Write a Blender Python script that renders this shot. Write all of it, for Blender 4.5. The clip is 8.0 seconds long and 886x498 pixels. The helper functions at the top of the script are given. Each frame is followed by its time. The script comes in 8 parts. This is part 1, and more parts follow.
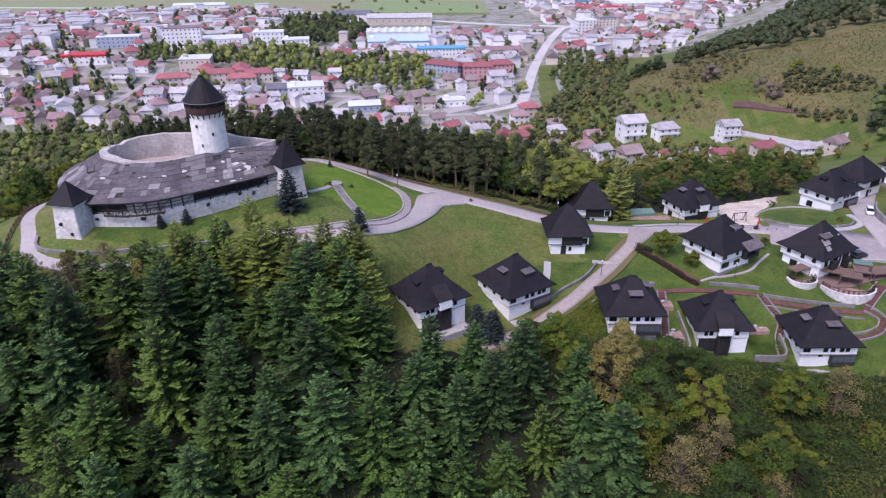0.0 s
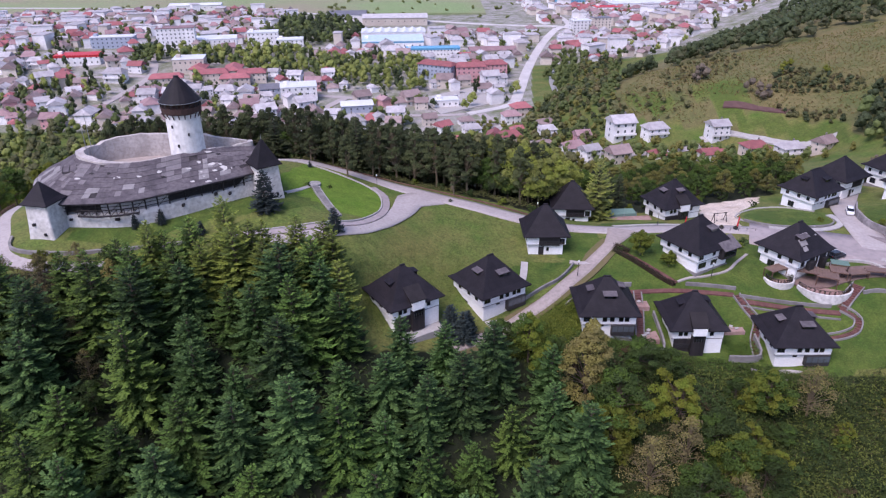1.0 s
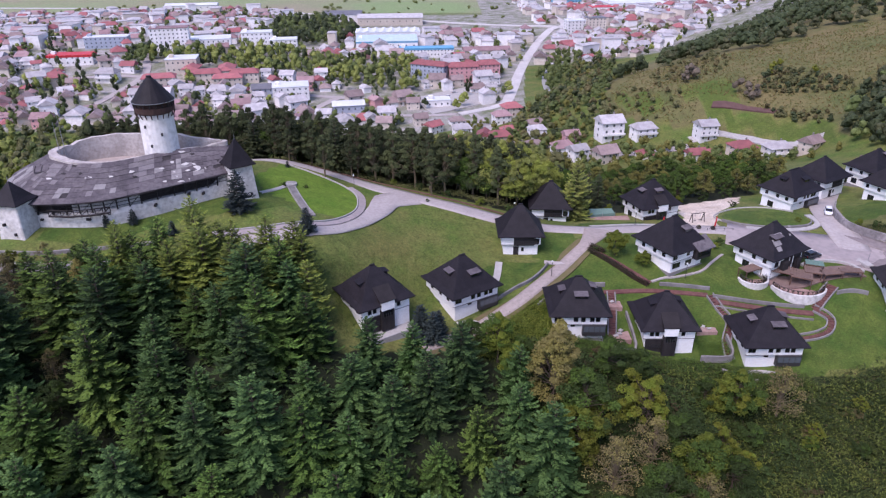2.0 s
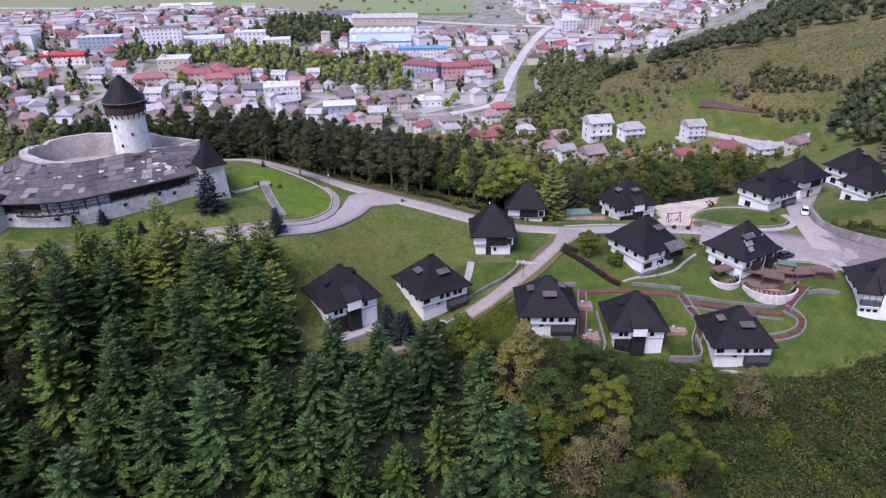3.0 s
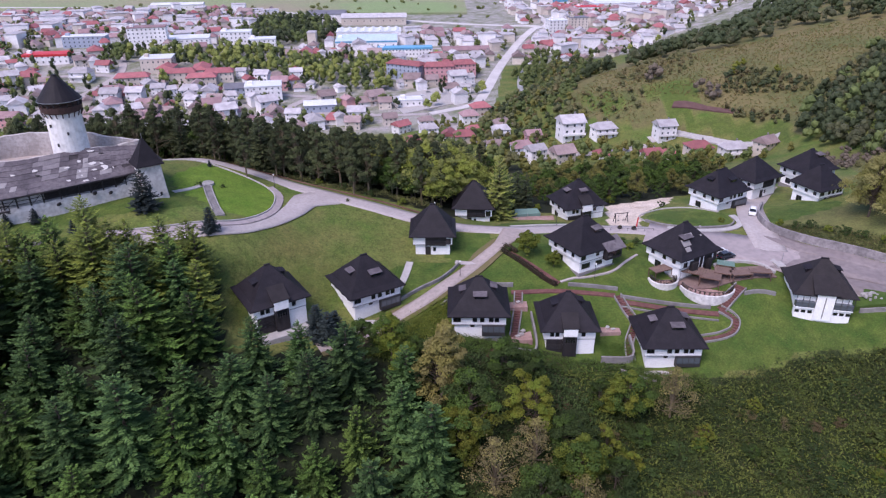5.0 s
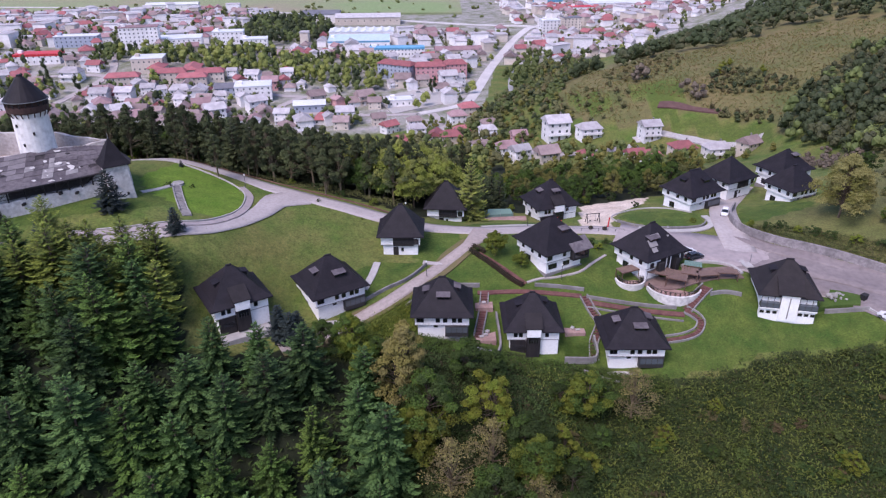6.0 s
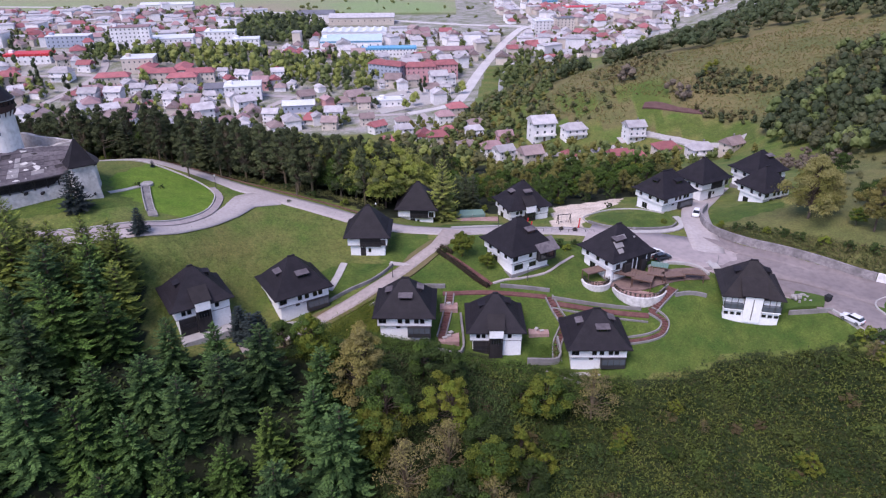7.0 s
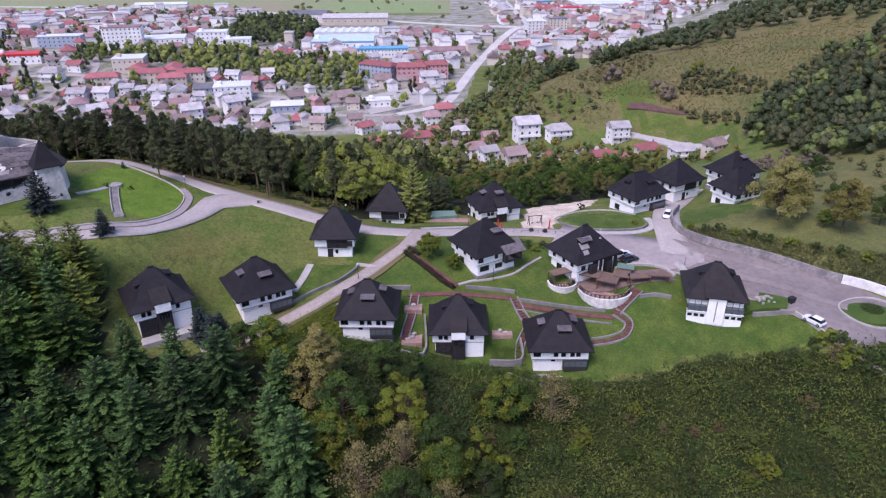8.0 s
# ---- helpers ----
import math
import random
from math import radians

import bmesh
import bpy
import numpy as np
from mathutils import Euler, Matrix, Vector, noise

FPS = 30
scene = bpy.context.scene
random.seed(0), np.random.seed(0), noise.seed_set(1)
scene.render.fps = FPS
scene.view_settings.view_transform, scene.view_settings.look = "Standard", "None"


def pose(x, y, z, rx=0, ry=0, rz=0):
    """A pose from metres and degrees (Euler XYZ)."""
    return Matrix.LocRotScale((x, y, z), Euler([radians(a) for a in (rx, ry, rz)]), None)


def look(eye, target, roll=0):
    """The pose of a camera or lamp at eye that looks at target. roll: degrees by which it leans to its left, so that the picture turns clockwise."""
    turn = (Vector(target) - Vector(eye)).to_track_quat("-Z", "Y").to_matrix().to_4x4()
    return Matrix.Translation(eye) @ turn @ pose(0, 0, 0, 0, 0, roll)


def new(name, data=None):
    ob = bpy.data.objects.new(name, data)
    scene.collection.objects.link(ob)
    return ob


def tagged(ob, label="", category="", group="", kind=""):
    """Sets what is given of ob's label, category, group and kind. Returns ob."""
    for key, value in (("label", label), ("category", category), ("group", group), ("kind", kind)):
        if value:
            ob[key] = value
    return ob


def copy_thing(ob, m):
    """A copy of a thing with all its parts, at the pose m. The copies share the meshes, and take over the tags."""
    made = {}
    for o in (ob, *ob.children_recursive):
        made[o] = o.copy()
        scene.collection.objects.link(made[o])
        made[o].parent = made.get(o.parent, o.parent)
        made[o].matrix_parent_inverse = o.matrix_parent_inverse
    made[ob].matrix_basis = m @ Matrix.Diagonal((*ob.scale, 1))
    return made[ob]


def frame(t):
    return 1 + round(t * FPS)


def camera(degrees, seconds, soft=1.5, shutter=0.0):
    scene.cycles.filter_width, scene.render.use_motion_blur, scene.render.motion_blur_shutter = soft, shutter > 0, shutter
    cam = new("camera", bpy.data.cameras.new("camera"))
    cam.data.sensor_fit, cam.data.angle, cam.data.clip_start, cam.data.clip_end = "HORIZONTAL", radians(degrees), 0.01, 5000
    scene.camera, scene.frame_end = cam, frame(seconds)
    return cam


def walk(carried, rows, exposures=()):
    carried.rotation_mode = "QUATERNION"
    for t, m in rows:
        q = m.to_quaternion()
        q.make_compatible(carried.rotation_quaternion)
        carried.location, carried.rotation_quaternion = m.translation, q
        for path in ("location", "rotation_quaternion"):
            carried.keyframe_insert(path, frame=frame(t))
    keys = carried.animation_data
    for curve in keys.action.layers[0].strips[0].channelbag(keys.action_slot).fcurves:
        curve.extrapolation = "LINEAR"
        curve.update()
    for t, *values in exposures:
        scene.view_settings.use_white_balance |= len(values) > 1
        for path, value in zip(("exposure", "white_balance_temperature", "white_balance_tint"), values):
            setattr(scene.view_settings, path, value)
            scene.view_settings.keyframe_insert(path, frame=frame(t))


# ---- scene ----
cam = camera(66.0, 8.0, 1.25)
PATH = [
    (0, (-0.002, 0.040, 70.026), (0.181, 89.826, 25.998), -0.28),
    (0.5, (2.401, 0.064, 70.035), (2.576, 89.855, 26.017), -0.30),
    (1, (4.971, 0.094, 70.024), (5.131, 89.888, 26.012), -0.31),
    (1.5, (7.697, 0.129, 69.998), (7.835, 89.924, 25.989), -0.31),
    (2.2, (11.748, 0.187, 69.944), (11.850, 89.982, 25.934), -0.32),
    (3, (16.676, 0.261, 69.869), (16.727, 90.054, 25.854), -0.32),
    (3.5, (19.894, 0.312, 69.821), (19.913, 90.102, 25.802), -0.31),
    (4, (23.204, 0.364, 69.779), (23.190, 90.152, 25.753), -0.30),
    (4.5, (26.593, 0.419, 69.745), (26.547, 90.203, 25.714), -0.29),
    (5.2, (31.446, 0.496, 69.720), (31.360, 90.276, 25.681), -0.27),
    (6, (37.106, 0.583, 69.736), (36.985, 90.361, 25.690), -0.25),
    (6.5, (40.683, 0.637, 69.777), (40.548, 90.413, 25.730), -0.22),
    (7, (44.275, 0.689, 69.847), (44.133, 90.465, 25.800), -0.20),
    (7.5, (47.870, 0.738, 69.949), (47.730, 90.516, 25.906), -0.17),
    (8, (51.455, 0.784, 70.089), (51.326, 90.565, 26.052), -0.14),
]
walk(cam, [(t, look(eye, target, roll)) for t, eye, target, roll in PATH], [(0, 0.56, 6150, 31), (8, 0.56, 6150, 31)])

# ---- light ----
world = bpy.data.worlds.new("overcast_sky")
scene.world = world
world.use_nodes = True
_n = world.node_tree.nodes
_sky = _n.new("ShaderNodeTexSky")
_sky.sky_type = "NISHITA"
_sky.sun_disc = False
_sky.sun_elevation = radians(55)
_sky.sun_rotation = radians(218)
_sky.air_density, _sky.dust_density, _sky.ozone_density = 1.0, 1.0, 2.0
_n["Background"].inputs["Strength"].default_value = 0.15
world.node_tree.links.new(_sky.outputs["Color"], _n["Background"].inputs["Color"])
_sun = bpy.data.lights.new("sun", "SUN")
_sun.energy, _sun.angle, _sun.color = 2.5, radians(35), (1.0, 0.95, 0.88)
sun = new("sun", _sun)
sun.matrix_world = look((-70, -90, 165), (0, 0, 0))


# ---- materials ----
def mat(name, c1, c2=None, scale=1.0, rough=0.85, bump=0.0, bscale=None, metal=0.0, c3=None, fine=8.0, vary=0.0, spec=0.3, stretch=None, contrast=(0.35, 0.65)):
    """Two colours mixed by a coarse noise, a third by a fine one, bump, and a change from object to object."""
    m = bpy.data.materials.new(name)
    m.use_nodes = True
    nt = m.node_tree
    N, L = nt.nodes, nt.links
    b = N["Principled BSDF"]
    b.inputs["Roughness"].default_value = rough
    b.inputs["Metallic"].default_value = metal
    b.inputs["Specular IOR Level"].default_value = spec
    geo = N.new("ShaderNodeNewGeometry")
    pos = geo.outputs["Position"]
    if stretch:
        mp = N.new("ShaderNodeMapping")
        mp.inputs["Scale"].default_value = stretch
        L.new(pos, mp.inputs["Vector"])
        pos = mp.outputs["Vector"]
    n1 = N.new("ShaderNodeTexNoise")
    n1.inputs["Scale"].default_value = scale
    n1.inputs["Detail"].default_value = 5
    n1.inputs["Roughness"].default_value = 0.6
    L.new(pos, n1.inputs["Vector"])
    r1 = N.new("ShaderNodeMapRange")
    r1.inputs["From Min"].default_value, r1.inputs["From Max"].default_value = contrast
    L.new(n1.outputs["Fac"], r1.inputs["Value"])
    mx = N.new("ShaderNodeMix")
    mx.data_type = "RGBA"
    mx.inputs["A"].default_value = (*c1, 1)
    mx.inputs["B"].default_value = (*(c2 or c1), 1)
    L.new(r1.outputs["Result"], mx.inputs["Factor"])
    col = mx.outputs["Result"]
    n2 = N.new("ShaderNodeTexNoise")
    n2.inputs["Scale"].default_value = scale * fine
    n2.inputs["Detail"].default_value = 4
    L.new(pos, n2.inputs["Vector"])
    r2 = N.new("ShaderNodeMapRange")
    r2.inputs["From Min"].default_value, r2.inputs["From Max"].default_value = 0.42, 0.72
    r2.inputs["To Max"].default_value = 0.6
    L.new(n2.outputs["Fac"], r2.inputs["Value"])
    m2 = N.new("ShaderNodeMix")
    m2.data_type = "RGBA"
    L.new(r2.outputs["Result"], m2.inputs["Factor"])
    L.new(col, m2.inputs["A"])
    m2.inputs["B"].default_value = (*(c3 or tuple(v * 0.72 for v in c1)), 1)
    col = m2.outputs["Result"]
    if vary:
        oi = N.new("ShaderNodeObjectInfo")
        big = N.new("ShaderNodeMath")
        big.operation = "MULTIPLY"
        big.inputs[1].default_value = 1.3
        L.new(oi.outputs["Random"], big.inputs[0])
        isl = N.new("ShaderNodeMath")
        isl.operation = "MULTIPLY_ADD"
        isl.inputs[1].default_value = 0.7
        L.new(geo.outputs["Random Per Island"], isl.inputs[0])
        L.new(big.outputs[0], isl.inputs[2])
        rr = N.new("ShaderNodeMapRange")
        rr.inputs["From Max"].default_value = 2.0
        rr.inputs["To Min"].default_value, rr.inputs["To Max"].default_value = 1 - vary, 1 + vary
        L.new(isl.outputs[0], rr.inputs["Value"])
        hs = N.new("ShaderNodeHueSaturation")
        L.new(rr.outputs["Result"], hs.inputs["Value"])
        L.new(col, hs.inputs["Color"])
        col = hs.outputs["Color"]
    L.new(col, b.inputs["Base Color"])
    if bump:
        n3 = N.new("ShaderNodeTexNoise")
        n3.inputs["Scale"].default_value = bscale or scale * fine
        n3.inputs["Detail"].default_value = 6
        L.new(pos, n3.inputs["Vector"])
        bp = N.new("ShaderNodeBump")
        bp.inputs["Strength"].default_value = bump
        bp.inputs["Distance"].default_value = 0.1
        L.new(n3.outputs["Fac"], bp.inputs["Height"])
        L.new(bp.outputs["Normal"], b.inputs["Normal"])
    return m


def ground_material():
    """Meadow, mown lawn, bramble floor, shade-darkened wood floor, dirt and far fields, chosen by the masks on the
    sheet.
    """
    m = mat("meadow", (0.070, 0.120, 0.018), (0.150, 0.146, 0.042), 0.09, 0.95, 0.6, 3.0, c3=(0.045, 0.07, 0.016), fine=14)
    nt = m.node_tree
    N, L = nt.nodes, nt.links
    b = N["Principled BSDF"]
    col = b.inputs["Base Color"].links[0].from_socket
    geo = N.new("ShaderNodeNewGeometry")
    # the wood floor is near black: shade between the trees put into its colour
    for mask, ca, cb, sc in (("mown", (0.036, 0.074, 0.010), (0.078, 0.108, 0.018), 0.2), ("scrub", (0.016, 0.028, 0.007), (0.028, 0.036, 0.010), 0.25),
                             ("lush", (0.072, 0.140, 0.011), (0.110, 0.175, 0.019), 0.2), ("dirt", (0.46, 0.375, 0.30), (0.60, 0.52, 0.44), 0.2), ("woodfloor_shade", (0.010, 0.016, 0.006), (0.018, 0.022, 0.009), 0.3),
                             ("dry", (0.150, 0.122, 0.052), (0.082, 0.098, 0.030), 0.05), ("field", (0.19, 0.26, 0.11), (0.26, 0.215, 0.155), 0.006), ("town", (0.34, 0.315, 0.31), (0.12, 0.14, 0.065), 0.09)):
        n = N.new("ShaderNodeTexNoise")
        n.inputs["Scale"].default_value = sc
        n.inputs["Detail"].default_value = 8
        n.inputs["Roughness"].default_value = 0.65
        L.new(geo.outputs["Position"], n.inputs["Vector"])
        r = N.new("ShaderNodeMapRange")
        r.inputs["From Min"].default_value, r.inputs["From Max"].default_value = 0.35, 0.65
        L.new(n.outputs["Fac"], r.inputs["Value"])
        k = N.new("ShaderNodeMix")
        k.data_type = "RGBA"
        k.inputs["A"].default_value, k.inputs["B"].default_value = (*ca, 1), (*cb, 1)
        L.new(r.outputs["Result"], k.inputs["Factor"])
        at = N.new("ShaderNodeAttribute")
        at.attribute_name = mask
        e = N.new("ShaderNodeMath")
        e.operation = "MULTIPLY_ADD"
        L.new(n.outputs["Fac"], e.inputs[0])
        e.inputs[1].default_value = 0.5
        e.inputs[2].default_value = -0.25
        s = N.new("ShaderNodeMath")
        s.operation = "ADD"
        L.new(at.outputs["Fac"], s.inputs[0])
        L.new(e.outputs[0], s.inputs[1])
        edge = N.new("ShaderNodeMapRange")
        edge.inputs["From Min"].default_value, edge.inputs["From Max"].default_value = 0.35, 0.65
        L.new(s.outputs[0], edge.inputs["Value"])
        x = N.new("ShaderNodeMix")
        x.data_type = "RGBA"
        L.new(edge.outputs["Result"], x.inputs["Factor"])
        L.new(col, x.inputs["A"])
        L.new(k.outputs["Result"], x.inputs["B"])
        col = x.outputs["Result"]
    value = None
    for sc, lo, hi in ((2.6, 0.62, 1.38), (0.45, 0.80, 1.2)):
        n = N.new("ShaderNodeTexNoise")
        n.inputs["Scale"].default_value, n.inputs["Detail"].default_value, n.inputs["Roughness"].default_value = sc, 6, 0.7
        L.new(geo.outputs["Position"], n.inputs["Vector"])
        r = N.new("ShaderNodeMapRange")
        r.inputs["From Min"].default_value, r.inputs["From Max"].default_value = 0.3, 0.7
        r.inputs["To Min"].default_value, r.inputs["To Max"].default_value = lo, hi
        L.new(n.outputs["Fac"], r.inputs["Value"])
        if value is None:
            value = r.outputs["Result"]
        else:
            k = N.new("ShaderNodeMath")
            k.operation = "MULTIPLY"
            L.new(value, k.inputs[0])
            L.new(r.outputs["Result"], k.inputs[1])
            value = k.outputs[0]
    hs = N.new("ShaderNodeHueSaturation")
    L.new(value, hs.inputs["Value"])
    L.new(col, hs.inputs["Color"])
    L.new(hs.outputs["Color"], b.inputs["Base Color"])
    return m


M_GROUND = ground_material()
M_ROAD = mat("worn_asphalt", (0.34, 0.305, 0.295), (0.40, 0.36, 0.345), 0.12, 0.9, 0.1, 6, c3=(0.27, 0.24, 0.235), fine=12)
M_ROAD_DARK = mat("grey_asphalt", (0.285, 0.245, 0.242), (0.36, 0.31, 0.302), 0.05, 0.9, 0.1, 6, fine=14, c3=(0.21, 0.187, 0.187))
M_ROAD_OLD = mat("old_mauve_asphalt", (0.170, 0.143, 0.143), (0.240, 0.205, 0.200), 0.06, 0.9, 0.1, 6, fine=14, c3=(0.125, 0.108, 0.108))
M_VERGE = mat("brown_verge", (0.150, 0.115, 0.060), (0.105, 0.112, 0.034), 0.5, 0.95, 0.4, 4, c3=(0.10, 0.078, 0.045), fine=6)
M_LANE = mat("brownish_lane", (0.30, 0.255, 0.235), (0.37, 0.315, 0.29), 0.15, 0.9, 0.1, 6, c3=(0.22, 0.185, 0.165), fine=10)
M_CONC = mat("grey_concrete", (0.25, 0.235, 0.23), (0.15, 0.142, 0.138), 0.5, 0.9, 0.2, 5, fine=6)
M_LAWN = mat("mown_lawn", (0.04, 0.08, 0.013), (0.065, 0.105, 0.02), 0.35, 0.95, 0.4, 4, fine=10)
M_KERB = mat("pale_kerb", (0.42, 0.40, 0.38), (0.33, 0.31, 0.30), 0.8, 0.9, 0.1)
M_WHITE = mat("white_render", (0.83, 0.83, 0.83), (0.76, 0.76, 0.755), 0.5, 0.85, 0.08, 6, c3=(0.64, 0.63, 0.61), fine=7)
M_ROOF = mat("dark_shingle", (0.0115, 0.0098, 0.0125), (0.019, 0.016, 0.020), 0.6, 0.66, 0.4, 6, c3=(0.0075, 0.0066, 0.0085), fine=9, vary=0.18, spec=0.22)
M_ROOF_GREY = mat("weathered_boards", (0.088, 0.077, 0.085), (0.150, 0.133, 0.140), 0.22, 0.9, 0.6, 4, c3=(0.055, 0.047, 0.052), fine=7, vary=0.10, spec=0.15, contrast=(0.38, 0.62))
M_BOARD_PALE = mat("bleached_boards", (0.28, 0.26, 0.26), (0.2, 0.19, 0.19), 0.8, 0.9, 0.3)
M_BOARD_MAUVE = mat("faded_mauve_boards", (0.150, 0.135, 0.142), (0.205, 0.185, 0.19), 0.7, 0.9, 0.4, c3=(0.10, 0.088, 0.092), vary=0.12)
M_DECK = mat("dark_deck_timbers", (0.030, 0.026, 0.028), (0.05, 0.044, 0.046), 1.0, 0.9, 0.4)
M_ROOF_B = mat("brownish_shingle", (0.018, 0.015, 0.016), (0.027, 0.023, 0.024), 0.6, 0.7, 0.4, 6, c3=(0.015, 0.013, 0.014), fine=9, spec=0.22)
M_BARE = mat("pale_bare_underlay", (0.55, 0.53, 0.51), (0.42, 0.40, 0.39), 0.9, 0.9, 0.2)
M_WOOD = mat("black_stained_timber", (0.018, 0.016, 0.018), (0.035, 0.03, 0.03), 1.5, 0.7, 0.3, stretch=(1, 1, 0.2))
M_TIMBER = mat("brown_timber", (0.10, 0.055, 0.04), (0.15, 0.085, 0.06), 1.2, 0.8, 0.3)
M_TIMBERD = mat("dark_brown_boards", (0.045, 0.024, 0.022), (0.07, 0.04, 0.035), 1.0, 0.85, 0.3, stretch=(2, 2, 0.3))
M_STONE = mat("limewashed_stone", (0.64, 0.62, 0.60), (0.40, 0.385, 0.365), 0.28, 0.95, 0.9, 1.6, c3=(0.27, 0.255, 0.24), fine=5, contrast=(0.42, 0.72))
M_LIME = mat("white_limewash", (0.70, 0.685, 0.67), (0.58, 0.565, 0.55), 0.25, 0.95, 0.7, 1.6, c3=(0.44, 0.425, 0.41), fine=4, contrast=(0.45, 0.75))
M_RING = mat("crumbling_pale_masonry", (0.52, 0.475, 0.45), (0.36, 0.325, 0.305), 0.35, 0.95, 0.9, 1.8, c3=(0.24, 0.215, 0.20), fine=5)
M_COURT = mat("pinkish_rubble_floor", (0.40, 0.34, 0.31), (0.30, 0.26, 0.24), 0.5, 0.95, 0.8, 2.0, fine=5)
M_RUBBLE = mat("rubble_stone", (0.34, 0.325, 0.31), (0.25, 0.24, 0.225), 0.6, 0.95, 0.9, 2.0, c3=(0.18, 0.17, 0.16), fine=5)
M_WALLST = mat("stained_wall_stone", (0.33, 0.30, 0.30), (0.17, 0.155, 0.155), 0.35, 0.95, 0.7, 3.0, c3=(0.11, 0.10, 0.10), fine=5)
M_BRICK = mat("red_paving", (0.105, 0.045, 0.042), (0.16, 0.075, 0.064), 0.8, 0.9, 0.2, vary=0.1)
M_TERRA = mat("pink_terrace", (0.26, 0.155, 0.135), (0.38, 0.26, 0.23), 0.6, 0.9, 0.1)
M_TERRA_D = mat("brown_terrace", (0.15, 0.10, 0.088), (0.22, 0.155, 0.135), 0.6, 0.9, 0.1)
M_BARK = mat("bark", (0.075, 0.055, 0.04), (0.11, 0.085, 0.065), 2.0, 0.95, 0.6)
M_BARK_PALE = mat("pale_bark", (0.17, 0.135, 0.085), (0.11, 0.085, 0.055), 2.0, 0.95, 0.6)


def leaf(name, c1, c2, vary=0.35, scale=0.5):
    m = mat(name, c1, c2, scale, 0.75, 0.0, fine=6, vary=vary, spec=0.25, contrast=(0.3, 0.7))
    b = m.node_tree.nodes["Principled BSDF"]
    b.inputs["Subsurface Weight"].default_value = 0.0
    return m


# deep inner needles, paler tips: young growth plus crown light and shade as colour
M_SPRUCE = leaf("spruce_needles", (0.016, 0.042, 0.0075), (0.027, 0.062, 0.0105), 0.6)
M_TIP = leaf("fresh_lit_spruce_tips", (0.054, 0.112, 0.019), (0.086, 0.150, 0.026), 0.6)
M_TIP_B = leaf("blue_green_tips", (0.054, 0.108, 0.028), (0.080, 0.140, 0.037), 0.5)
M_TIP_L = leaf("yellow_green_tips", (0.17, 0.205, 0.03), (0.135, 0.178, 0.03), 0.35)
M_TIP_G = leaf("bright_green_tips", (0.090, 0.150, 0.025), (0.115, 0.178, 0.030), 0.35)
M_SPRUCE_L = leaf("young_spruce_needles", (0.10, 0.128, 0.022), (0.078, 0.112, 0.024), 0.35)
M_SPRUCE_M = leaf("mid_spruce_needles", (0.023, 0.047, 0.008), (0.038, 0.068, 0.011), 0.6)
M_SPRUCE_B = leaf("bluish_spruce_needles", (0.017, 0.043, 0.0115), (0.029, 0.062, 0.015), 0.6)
M_LEAF_YG = leaf("yellow_green_leaves", (0.092, 0.128, 0.013), (0.128, 0.148, 0.016), 0.35)
M_LEAF_YG2 = leaf("fading_green_leaves", (0.125, 0.13, 0.03), (0.17, 0.155, 0.038), 0.35)
M_BLUE = leaf("blue_spruce_needles", (0.025, 0.038, 0.036), (0.037, 0.051, 0.048), 0.3)
M_PINE = leaf("pine_needles", (0.039, 0.052, 0.022), (0.058, 0.072, 0.029), 0.4)
M_LEAF = leaf("green_leaves", (0.042, 0.082, 0.012), (0.068, 0.112, 0.016), 0.4)
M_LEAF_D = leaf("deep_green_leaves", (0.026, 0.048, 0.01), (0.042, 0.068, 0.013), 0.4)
M_LEAF_Y = leaf("yellowing_leaves", (0.125, 0.132, 0.012), (0.082, 0.1, 0.012), 0.35)
M_LEAF_O = leaf("tawny_leaves", (0.215, 0.190, 0.050), (0.170, 0.152, 0.042), 0.3)
M_LEAF_B = leaf("brown_dry_leaves", (0.128, 0.108, 0.045), (0.092, 0.080, 0.032), 0.3)
M_OLIVE = leaf("olive_scrub_leaves", (0.088, 0.1, 0.03), (0.125, 0.125, 0.042), 0.4)
M_PINE_L = leaf("light_pine_needles", (0.060, 0.077, 0.029), (0.082, 0.097, 0.036), 0.4)
M_LEAF_T = leaf("straw_leaves", (0.190, 0.165, 0.055), (0.145, 0.128, 0.042), 0.3)
M_BRAMBLE_Y = leaf("yellow_green_creepers", (0.070, 0.102, 0.015), (0.112, 0.122, 0.022), 0.5, 0.2)
M_RIDGE = leaf("far_wood_leaves", (0.072, 0.084, 0.036), (0.105, 0.108, 0.05), 0.45)
M_PARK = leaf("light_green_leaves", (0.17, 0.2, 0.05), (0.24, 0.25, 0.065), 0.45)
M_RUST = leaf("rust_ferns", (0.20, 0.140, 0.060), (0.16, 0.115, 0.050), 0.25)
M_MEADOW_G = leaf("meadow_green_blades", (0.120, 0.150, 0.045), (0.155, 0.165, 0.055), 0.25)
M_BRIGHT = leaf("sunny_yellow_green_leaves", (0.200, 0.250, 0.040), (0.280, 0.300, 0.060), 0.3)
M_MAUVE = leaf("mauve_brown_twigs", (0.100, 0.080, 0.060), (0.130, 0.106, 0.076), 0.3)
F_PARK = leaf("far_yellow_green_leaves", (0.160, 0.200, 0.045), (0.260, 0.275, 0.070), 0.2, 0.09)
F_GREEN = leaf("far_green_leaves", (0.068, 0.098, 0.028), (0.125, 0.148, 0.044), 0.2, 0.09)
F_DARK = leaf("far_dark_leaves", (0.034, 0.050, 0.020), (0.056, 0.072, 0.028), 0.2, 0.09)
F_OLIVE = leaf("far_olive_leaves", (0.085, 0.094, 0.036), (0.130, 0.125, 0.050), 0.2, 0.09)
